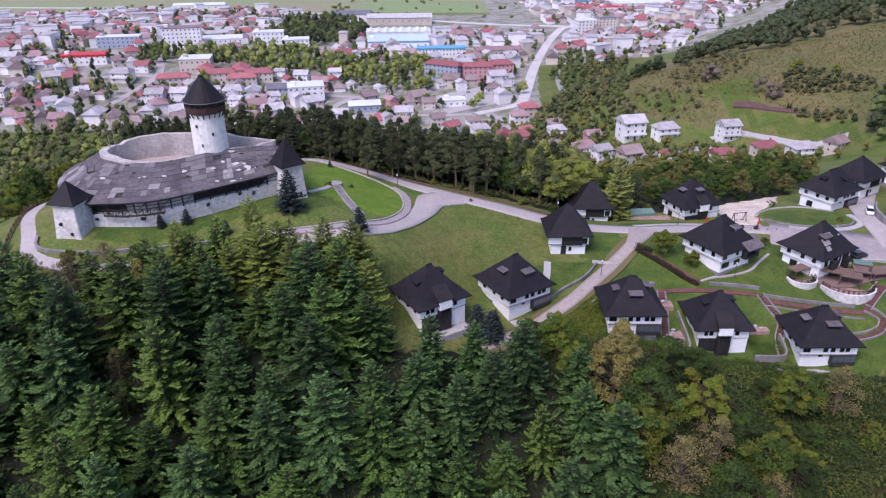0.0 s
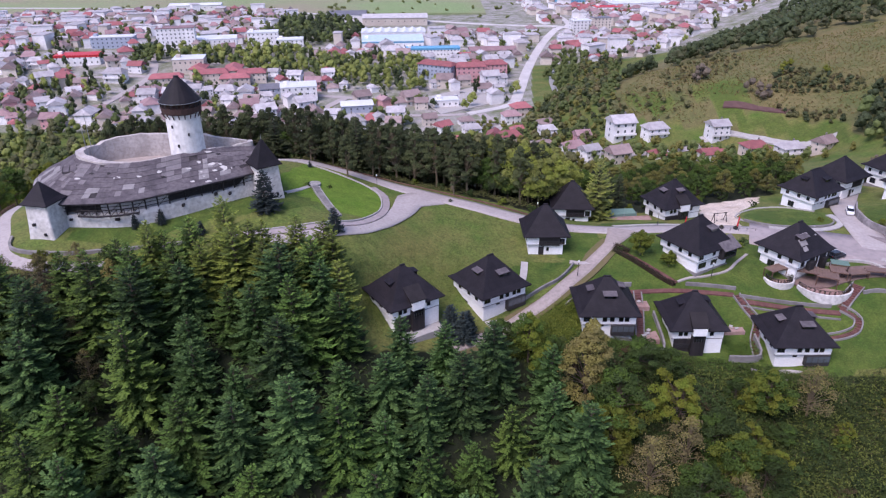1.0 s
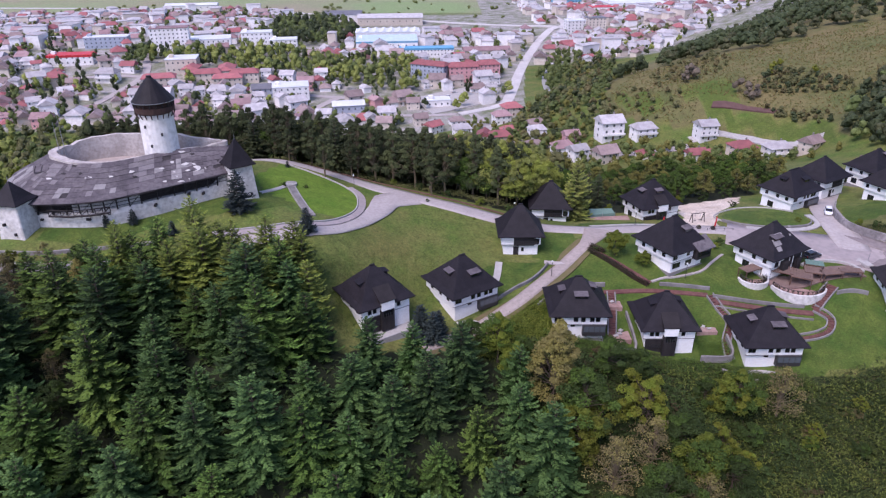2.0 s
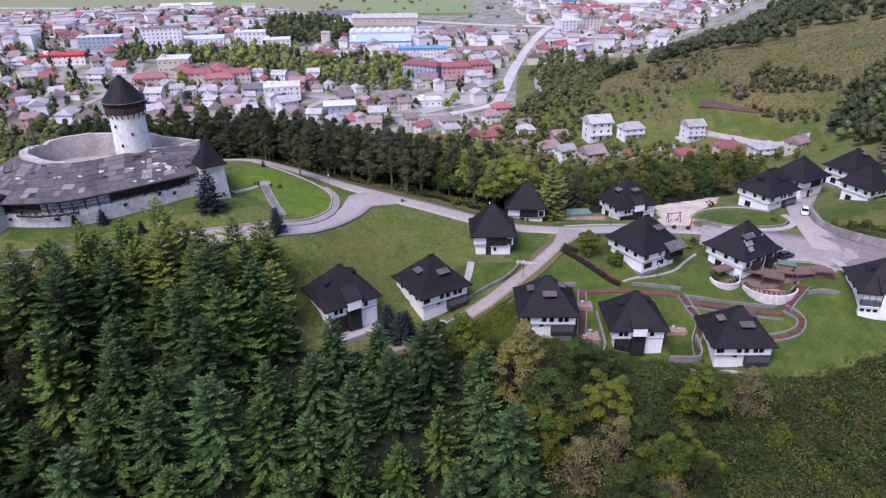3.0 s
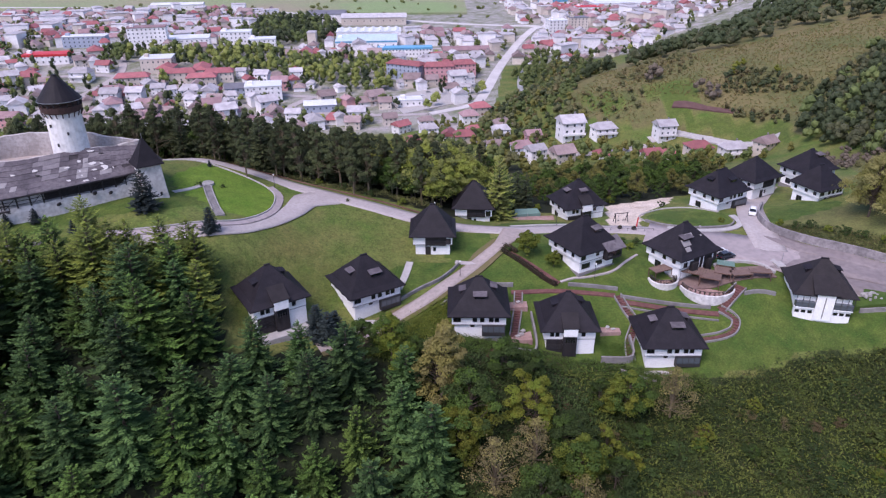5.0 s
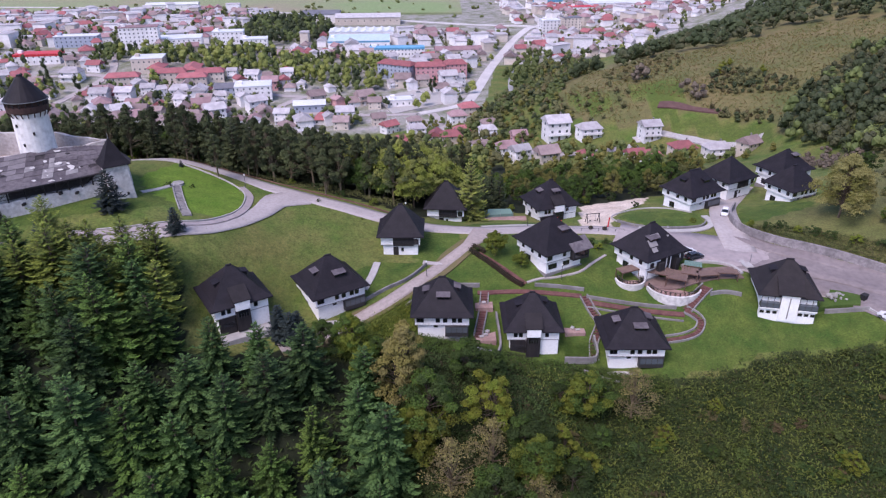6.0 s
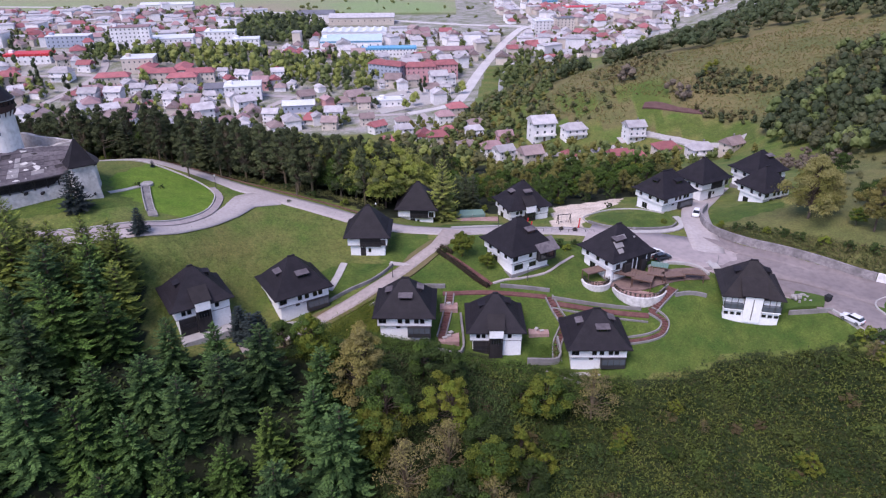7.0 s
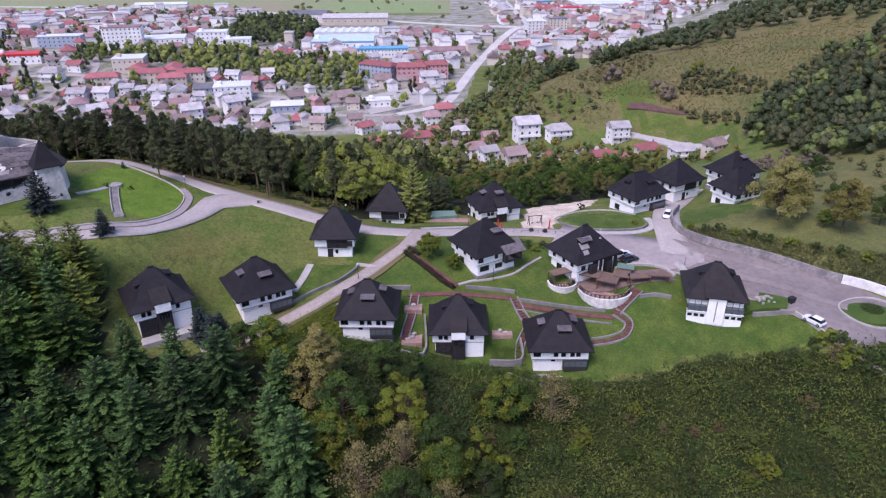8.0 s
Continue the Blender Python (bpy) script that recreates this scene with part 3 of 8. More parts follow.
def window(parent, x, y, z, w, h, rot=0.0, name="window", glass=None, frame=None):
    """A window in a wall that faces -y before the turn: frame, pane, a middle bar."""
    base = Matrix.Translation((x, y, z)) @ Matrix.Rotation(radians(rot), 4, "Z")
    f = Mesh()
    t = 0.09
    f.box(-w / 2, w / 2, -0.06, 0.04, h / 2 - t, h / 2, base).box(-w / 2, w / 2, -0.06, 0.04, -h / 2, -h / 2 + t, base)
    f.box(-w / 2, -w / 2 + t, -0.06, 0.04, -h / 2 + t, h / 2 - t, base).box(w / 2 - t, w / 2, -0.06, 0.04, -h / 2 + t, h / 2 - t, base)
    if w > 0.9:
        f.box(-0.035, 0.035, -0.05, 0.03, -h / 2 + t, h / 2 - t, base)
    win = part(name, f, frame or M_FRAME, parent)
    part("pane", Mesh().box(-w / 2 + t, w / 2 - t, -0.025, 0.005, -h / 2 + t, h / 2 - t, base), glass or M_GLASS, win)
    return win


def dormer(parent, side, u, along, w, h_roof, wr, dr, ridge, blind=False):
    """A shed dormer on one roof side: 0 front, 1 right, 2 back, 3 left."""
    rot = (0, 90, 180, 270)[side]
    half = dr / 2 if side in (0, 2) else wr / 2
    inner = 0 if side in (0, 2) else ridge / 2
    y = -(half * (1 - u) + inner * u)
    z = roof_z(u, h_roof)
    b = Matrix.Rotation(radians(rot), 4, "Z") @ Matrix.Translation((along, y, z))
    run = (half - inner)
    slope = h_roof / run
    face = 0.75
    dd = face / max(0.2, slope - 0.25) + 0.35
    body = Mesh()
    body.loft([[(-w / 2, 0, -0.1), (w / 2, 0, -0.1), (w / 2, 0, face), (-w / 2, 0, face)], [(-w / 2, dd, -0.1 + 0.2), (w / 2, dd, 0.1), (w / 2, dd, face + dd * 0.25), (-w / 2, dd, face + dd * 0.25)]], m=b)
    dm = part("dormer", body, M_ROOF, parent)
    t = w / 2 + 0.2
    part("dormer_roof", Mesh().loft([[(-t, -0.35, face - 0.02), (t, -0.35, face - 0.02), (t, -0.35, face + 0.09), (-t, -0.35, face + 0.09)],
                                     [(-t, dd, face + dd * 0.27), (t, dd, face + dd * 0.27), (t, dd, face + dd * 0.27 + 0.11), (-t, dd, face + dd * 0.27 + 0.11)]], m=b), M_ROOF_GREY if blind else M_ROOF, dm, "grey weathered lid" if blind else "")
    part("dormer_pane", Mesh().box(-w / 2 + 0.15, w / 2 - 0.15, -0.04, 0.0, 0.12, face - 0.1, b), M_GLASS, dm)
    return dm


def cottage(x, y, z, rot, w=11.6, d=11.6, wall=5.0, roof=5.7, style=0, ridge=1.6, label=""):
    """A two-storey white cottage: lower storey set in, jettied upper storey, dark glazed bay, steep dark hipped roof with dormers."""
    h = thing("cottage", label or "white rendered two-storey cottage under a steep black hipped roof", "house", Matrix.Translation((x, y, z)) @ Matrix.Rotation(radians(rot), 4, "Z"), "white cottages on the hilltop")
    ww, wd = w / 2 - 0.85, d / 2 - 0.85
    lo = ww - 0.5
    ld = wd - 0.5
    jet = wall - 2.15
    part("lower_wall", Mesh().box(-lo, lo, -ld, ld, -2.6, jet + 0.05, b=0.05), M_WHITE, h)
    part("upper_wall", Mesh().box(-ww, ww, -wd, wd, jet, wall + 0.05, b=0.05), M_WHITE, h)
    part("plinth", Mesh().box(-lo - 0.25, lo + 0.25, -ld - 0.25, ld + 0.25, -2.8, 0.12, b=0.04), M_CONC, h, "grey concrete plinth")
    part("floor_beam", Mesh().box(-ww - 0.04, ww + 0.04, -wd - 0.04, -wd + 0.3, jet - 0.1, jet + 0.02), M_CONC, h)
    part("roof", hip_roof(w, d, roof, ridge), M_ROOF_B if style == 4 else M_ROOF, h, "black shingle hipped roof").location = (0, 0, wall)
    part("ridge_cap", Mesh().box(-ridge / 2 - 0.25, ridge / 2 + 0.25, -0.2, 0.2, wall + roof - 0.32, wall + roof + 0.06, b=0.06), M_ROOF, h)
    up = wall - 1.1
    if style == 0:      # three openings, pair at one end, glazed bay below
        for wx in (-ww + 1.0, -0.8, 0.6, 2.3, 3.4):
            window(h, wx, -wd - 0.02, up, 0.85 if wx > -ww + 2 else 1.4, 0.95)
        bay = part("glazed_bay", Mesh().box(0.6, lo + 0.35, -ld - 0.9, -ld + 0.1, jet - 2.4, jet - 0.12), M_FRAME, h, "dark framed glazed bay")
        for k in range(4):
            x0 = 0.75 + k * (lo - 0.45) / 4
            part("pane", Mesh().box(x0, x0 + (lo - 0.45) / 4 - 0.12, -ld - 0.95, -ld - 0.9, jet - 1.5, jet - 0.3), M_BLIND, bay)
        window(h, -1.2, -ld - 0.02, jet - 0.6, 0.8, 0.45)
    elif style == 1:    # tall dark porch bay in the middle
        for wx in (-3.4, -2.4, 2.6):
            window(h, wx, -wd - 0.02, up, 0.75, 0.9)
        bay = part("porch_bay", Mesh().box(-1.3, 1.3, -wd - 0.75, -wd + 0.2, 0.4, wall - 1.0), M_WOOD, h, "black timber porch bay")
        part("pane", Mesh().box(-0.9, 0.9, -wd - 0.81, -wd - 0.75, jet - 0.3, wall - 1.3), M_GLASS, bay)
        for k in range(5):
            part("baluster", Mesh().box(-1.0 + 0.48 * k, -0.92 + 0.48 * k, -wd - 0.9, -wd - 0.81, jet - 0.6, jet + 0.3), M_FRAME, bay)
        part("white_panel", Mesh().box(-1.35, 1.35, -wd - 1.0, -wd + 0.8, wall - 1.05, wall + 0.72, b=0.04), M_WHITE, bay, "white gable panel over the porch")
        part("porch_hood", Mesh().loft([[(-1.65, -wd - 1.1, wall + 0.68), (1.65, -wd - 1.1, wall + 0.68), (1.65, -wd - 1.1, wall + 0.82), (-1.65, -wd - 1.1, wall + 0.82)],
                                        [(-1.65, -wd + 2.4, wall + 2.75), (1.65, -wd + 2.4, wall + 2.75), (1.65, -wd + 2.4, wall + 2.9), (-1.65, -wd + 2.4, wall + 2.9)]]), M_ROOF_B, bay, "brownish shingled lean-to lid")
        for sx in (-1.5, 1.5):
            part("hood_cheek", Mesh().loft([[(sx - 0.08, -wd - 0.6, wall + 0.2), (sx + 0.08, -wd - 0.6, wall + 0.2), (sx + 0.08, -wd - 0.6, wall + 0.8), (sx - 0.08, -wd - 0.6, wall + 0.8)], [(sx - 0.08, -wd + 1.9, wall + 1.2), (sx + 0.08, -wd + 1.9, wall + 1.2), (sx + 0.08, -wd + 1.9, wall + 2.5), (sx - 0.08, -wd + 1.9, wall + 2.5)]]), M_ROOF_B, bay)
        part("white_wing", Mesh().box(1.35, lo + 0.45, -ld - 0.45, -ld + 0.05, -0.4, jet, b=0.04), M_WHITE, h, "white lower wall beside the porch")
        part("dark_front", Mesh().box(-lo + 0.1, -1.35, -ld - 0.5, -ld + 0.05, 0.1, jet - 0.1), M_WOOD, h, "black timber lower front")
        for k in range(5):
            part("rail", Mesh().box(-lo + 0.1, -1.35, -ld - 0.58, -ld - 0.5, jet - 2.2 + 0.22 * k, jet - 2.12 + 0.22 * k), M_FRAME, h)
    elif style == 2:    # loggia: wide dark balcony in the middle of the front
        lg = part("loggia", Mesh().box(-1.6, 2.9, -wd - 0.05, -wd + 0.1, jet - 0.3, wall - 0.15), M_WOOD, h, "dark recessed loggia")
        for k in range(9):
            part("baluster", Mesh().box(-1.5 + 0.5 * k, -1.38 + 0.5 * k, -wd - 0.14, -wd - 0.05, jet - 0.25, jet + 0.65), M_FRAME, lg)
        part("handrail", Mesh().box(-1.6, 2.9, -wd - 0.16, -wd - 0.05, jet + 0.65, jet + 0.75), M_FRAME, lg)
        window(h, ww - 0.9, -wd - 0.02, up - 0.3, 1.2, 1.3)
        door = part("door", Mesh().box(-1.6, -0.45, -ld - 0.08, -ld + 0.02, 0.12, 2.2), M_WOOD, h, "black plank door")
        part("door_handle", Mesh().box(-0.65, -0.6, -ld - 0.14, -ld - 0.08, 1.05, 1.15), M_METAL, door)
        window(h, 0.4, -ld - 0.02, 1.5, 0.6, 0.9)
    elif style == 3:    # black boarded front over a white left end, cafe door
        bf = part("boarded_front", Mesh().box(-1.4, ww + 0.06, -wd - 0.12, -wd + 0.1, jet - 0.4, wall - 0.02), M_WOOD, h, "black boarded upper front")
        for k in range(12):
            x0 = -1.4 + k * (ww + 1.4) / 12
            part("board", Mesh().box(x0 + 0.03, x0 + (ww + 1.4) / 12 - 0.03, -wd - 0.17, -wd - 0.12, 2.32, wall - 0.05), M_WOOD, bf)
        part("oriel", Mesh().box(-2.6, -0.9, -wd - 1.0, -wd, 1.5, 3.9, b=0.08), M_WOOD, h, "black timber oriel")
        part("oriel", Mesh().box(2.4, 3.6, -wd - 0.9, -wd, 0.6, 3.6, b=0.08), M_WOOD, h, "black timber oriel")
        for x0 in (0.1, 1.3, 4.1):
            part("white_post", Mesh().box(x0, x0 + 0.25, -wd - 0.2, -wd - 0.05, 0.2, wall - 0.8), M_WFRAME, h)
        part("dark_front", Mesh().box(-0.8, lo, -ld - 0.4, -ld + 0.05, 0.1, 2.3), M_WOOD, h, "dark glazed cafe front")
        window(h, -3.9, -wd - 0.02, up - 0.5, 1.1, 1.2)
        for px, py, pw, pd in ((-2.6, -3.0, 2.2, 1.6), (-1.2, -2.2, 2.4, 1.2), (-2.8, -4.0, 1.4, 1.0), (3.2, -1.4, 0.6, 0.5), (2.2, -2.6, 0.5, 0.4)):
            u = 1 - abs(py) / (d / 2)
            sl = math.atan2(roof * 0.95, d / 2)
            part("roof_patch", Mesh().box(-pw / 2, pw / 2, -pd / 2, pd / 2, -0.02, 0.05, Matrix.Translation((px, py, wall + roof_z(u, roof) + 0.09)) @ Matrix.Rotation(sl, 4, "X")), M_BOARD_PALE, h, "pale weathered patch on the roof")
    elif style == 4:    # tall white projecting bay under a big lean-to dormer, glazed balconies
        bay = part("central_bay", Mesh().box(-1.6, 1.7, -wd - 0.95, -wd + 0.5, -0.4, wall + 0.5, b=0.04), M_WHITE, h, "tall white projecting bay")
        part("bay_groove", Mesh().box(-0.1, 0.1, -wd - 1.0, -wd - 0.94, 0.2, wall - 0.2), M_CONC, bay)
        part("bay_roof", Mesh().loft([[(-2.4, -wd - 1.3, wall + 0.45), (2.5, -wd - 1.3, wall + 0.45), (2.5, -wd - 1.3, wall + 0.62), (-2.4, -wd - 1.3, wall + 0.62)],
                                      [(-2.4, -wd + 3.4, wall + 3.5), (2.5, -wd + 3.4, wall + 3.5), (2.5, -wd + 3.4, wall + 3.7), (-2.4, -wd + 3.4, wall + 3.7)]]), M_ROOF_B, bay, "large brownish shingled lean-to roof")
        part("lower_front", Mesh().box(-ww, ww, -wd - 0.6, -wd + 0.5, -1.8, 2.1, b=0.04), M_WHITE, h, "white lower front")
        for sx in (-1, 1):
            x0, x1 = (-ww - 0.1, -1.7) if sx < 0 else (1.8, ww + 0.1)
            gl = part("glazed_balcony", Mesh().box(x0, x1, -wd - 0.9, -wd + 0.05, 2.3, 3.4), M_BLIND, h, "blue-grey glazed balcony front")
            part("balcony_slab", Mesh().box(x0 - 0.05, x1 + 0.05, -wd - 1.0, -wd + 0.05, 2.1, 2.3), M_WHITE, gl)
            for k in range(4):
                px = x0 + (x1 - x0) * k / 3
                part("mullion", Mesh().box(px - 0.05, px + 0.05, -wd - 0.95, -wd - 0.88, 2.3, wall - 0.2), M_FRAME, gl)
            for k in range(3):
                window(h, x0 + (x1 - x0) * (k + 0.5) / 3, -wd - 0.62, 1.25, 0.8, 0.6)
    elif style == 5:    # corner bay under a grey lean-to at one end
        window(h, -ww + 0.9, -wd - 0.02, up, 1.2, 1.1)
        window(h, -0.4, -wd - 0.02, up, 0.8, 0.9)
        window(h, -3.0, -ld - 0.02, 1.5, 2.2, 1.2)
        window(h, 0.6, -ld - 0.02, 1.4, 1.8, 1.1)
        bay = part("corner_bay", Mesh().box(1.2, ww + 0.3, -wd - 1.1, -wd + 0.1, 2.3, wall - 0.2), M_WOOD, h, "black timber corner bay")
        part("lean_to_roof", Mesh().loft([[(0.9, -wd - 1.7, wall - 0.5), (ww + 0.9, -wd - 1.7, wall - 0.5), (ww + 0.9, -wd - 1.7, wall - 0.35), (0.9, -wd - 1.7, wall - 0.35)],
                                          [(0.9, -wd + 1.5, wall + 1.3), (ww + 0.9, -wd + 1.5, wall + 1.3), (ww + 0.9, -wd + 1.5, wall + 1.45), (0.9, -wd + 1.5, wall + 1.45)]]), M_ROOF_GREY, bay, "grey boarded lean-to roof")
        part("pane", Mesh().box(1.6, ww - 0.1, -wd - 1.16, -wd - 1.1, 2.9, wall - 0.7), M_GLASS, bay)
    # the other sides
    for s, rot2, face, low in ((1, 90, ww, lo), (3, 270, ww, lo), (2, 180, wd, ld)):
        r = Matrix.Rotation(radians(rot2), 4, "Z")
        for k, wx in enumerate((-2.8, 0.4, 3.0)):
            p = r @ Vector((wx, -face - 0.02, up))
            window(h, p.x, p.y, p.z, 0.85, 0.95, rot2)
        p = r @ Vector((-1.5, -low - 0.02, 1.3))
        window(h, p.x, p.y, p.z, 1.6, 1.5, rot2)
    return h, (roof, w, d, ridge, wall)


def with_dormers(spec, items):
    h, (roof, w, d, ridge, wall) = spec
    for side, u, along, wid, blind in items:
        dm = dormer(h, side, u, along, wid, roof, w, d, ridge, blind)
        dm.location = (0, 0, wall)
    return h


COTTAGES = [  # x, y, base, turn, style, eave width, depth, dormers
    (-2.4, 111.6, 0.7, 33, 1, 11.6, 11.4, [(3, 0.45, 0.5, 1.7, False), (1, 0.5, 0.6, 1.6, False)]),
    (14.4, 119.5, -1.3, 32, 0, 12.0, 12.0, [(0, 0.42, 0.8, 2.2, True), (3, 0.45, 0.3, 1.8, True)]),
    (27.7, 138.0, 2.6, 0, 2, 10.2, 10.2, []),
    (36.8, 115.6, -3.9, -1, 0, 12.0, 11.6, [(0, 0.45, 0.2, 2.3, True), (3, 0.45, 0.4, 1.7, True), (1, 0.5, 0.3, 1.7, True)]),
    (54.2, 115.4, -7.6, 0, 1, 11.6, 11.4, [(3, 0.5, 0.4, 1.8, False), (1, 0.55, 0.2, 1.7, False)]),
    (73.3, 112.2, -8.9, 0, 0, 12.4, 11.8, [(0, 0.45, 0.8, 2.3, True), (3, 0.45, 0.3, 1.7, True), (1, 0.5, 0.2, 1.7, True)]),
    (60.2, 133.6, 1.6, 30, 5, 12.0, 12.2, [(0, 0.5, 1.2, 2.0, True)]),
    (81.4, 132.8, 0.4, 31, 3, 12.6, 11.2, [(0, 0.5, -2.0, 2.6, True)]),
    (37.8, 160.4, -0.4, -4, 2, 10.8, 10.2, []),
    (64.3, 163.2, -1.2, 20, 1, 12.2, 10.8, [(3, 0.45, 0.0, 1.7, True), (0, 0.5, 0.3, 1.8, True)]),
    (106.0, 121.4, -2.6, -12, 4, 12.0, 11.6, [(3, 0.5, 0.3, 1.8, False), (1, 0.5, 0.3, 1.8, False)]),
    (102.0, 167.6, 0.0, 31, 0, 12.8, 11.2, [(3, 0.5, 0.0, 1.7, False), (0, 0.45, 1.5, 2.2, False)]),
    (115.6, 178.6, -0.3, 31, 2, 12.5, 11.0, []),
    (133.4, 184.0, 0.0, 25, 0, 13.0, 10.6, [(0, 0.6, 1.5, 2.0, True)]),
    (127.4, 167.0, 1.3, 25, 0, 10.6, 10.2, []),
]
for cx, cy, cz, crot, cst, cw, cd, dorm in COTTAGES:
    tall = {0.7: 5.9, -1.3: 5.9, -3.9: 5.7, -7.6: 6.1, -8.9: 5.8}.get(cz, 5.0)
    with_dormers(cottage(cx, cy, cz, crot, cw, cd, tall + (0.4 if cy > 165 else 0), 5.1 if cy > 165 else 5.7, cst, 3.6 if cy > 165 and cx < 105 else 0.6 if cst in (1, 2) else 1.0), dorm)


# ---- trees ----
def conifer(height, radius, material, seed, levels=17, droop=0.28, bare=0.05, label="", name="spruce_tree", group="conifers of the slope", full=1.0, tips=None, point=0.72):
    """A tapered stem, uneven whorls of boughs that droop and turn up at the end, each a flat fan of narrow needle sprays."""
    rng = random.Random(seed)
    t = thing(name, label or "bushy dark green spruce in the hillside wood", "tree", group=group)
    st = Mesh()
    st.tube([(0, 0, -1.5), (0.05, 0, height * 0.4), (0, 0.04, height * 0.97)], [0.02 * height, 0.013 * height, 0.02], 7)
    c = Mesh()
    c.tip_material = tips or M_TIP
    skew, side = rng.uniform(0.0, 6.28), rng.uniform(0.05, 0.16)

    def spray(x, y, z, a, ln, dz, light):
        ex, ey = math.cos(a), math.sin(a)
        hw = ln * rng.uniform(0.15, 0.23) + 0.05
        if light:
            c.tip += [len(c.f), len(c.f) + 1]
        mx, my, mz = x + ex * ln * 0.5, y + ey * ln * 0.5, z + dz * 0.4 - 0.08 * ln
        c.add([(x, y, z), (mx - ey * hw, my + ex * hw, mz), (x + ex * ln, y + ey * ln, z + dz), (mx + ey * hw, my - ex * hw, mz)], [(0, 3, 2), (0, 2, 1)])

    for i in range(levels):
        k = i / (levels - 1)
        z = height * (bare + (0.96 - bare) * k ** 0.92)
        r = radius * (1 - k) ** point * rng.uniform(0.86, 1.1) + 0.25
        n = max(5, int(5 * (1 - k) * full + 5))
        off = rng.random() * 6.28
        for j in range(n):
            a = off + 6.283 * j / n + rng.uniform(-0.3, 0.3)
            L = r * rng.uniform(0.68, 1.14) * (1 + side * math.cos(a - skew))
            up = rng.uniform(0.05, 0.3) + 0.85 * k * k
            dx, dy = math.cos(a), math.sin(a)
            zz = z + rng.uniform(-0.3, 0.3) * height / levels
            st.tube([(0, 0, zz), (dx * L * 0.7, dy * L * 0.7, zz + L * 0.7 * (up - droop * 1.19))], [0.05, 0.02], 3)
            m = max(3, int(2 + L / 0.34))
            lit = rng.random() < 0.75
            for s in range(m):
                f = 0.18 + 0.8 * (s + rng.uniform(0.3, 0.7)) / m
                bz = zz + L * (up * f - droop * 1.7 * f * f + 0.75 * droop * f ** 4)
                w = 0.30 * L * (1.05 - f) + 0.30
                # outer sprays take the paler tip colour, which also stands for light there
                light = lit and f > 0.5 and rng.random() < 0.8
                for sg in (-1, 1):
                    spray(dx * L * f, dy * L * f, bz + rng.uniform(-0.06, 0.06), a + sg * rng.uniform(0.5, 1.05), w * rng.uniform(0.75, 1.25), w * rng.uniform(-0.38, 0.05), light)
                if s % 2:
                    spray(dx * L * f * 0.9, dy * L * f * 0.9, bz + 0.1, a + rng.uniform(-0.5, 0.5), w * rng.uniform(0.7, 1.1), w * rng.uniform(0.1, 0.5), light)
            bz = zz + L * (up - droop * 0.95)
            for q in (-0.35, 0.0, 0.35):
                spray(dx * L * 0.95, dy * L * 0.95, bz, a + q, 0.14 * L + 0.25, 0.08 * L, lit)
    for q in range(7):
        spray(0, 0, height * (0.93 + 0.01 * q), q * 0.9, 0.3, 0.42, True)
    part("trunk", st, M_BARK, t)
    part("crown", c, material, t)
    return t


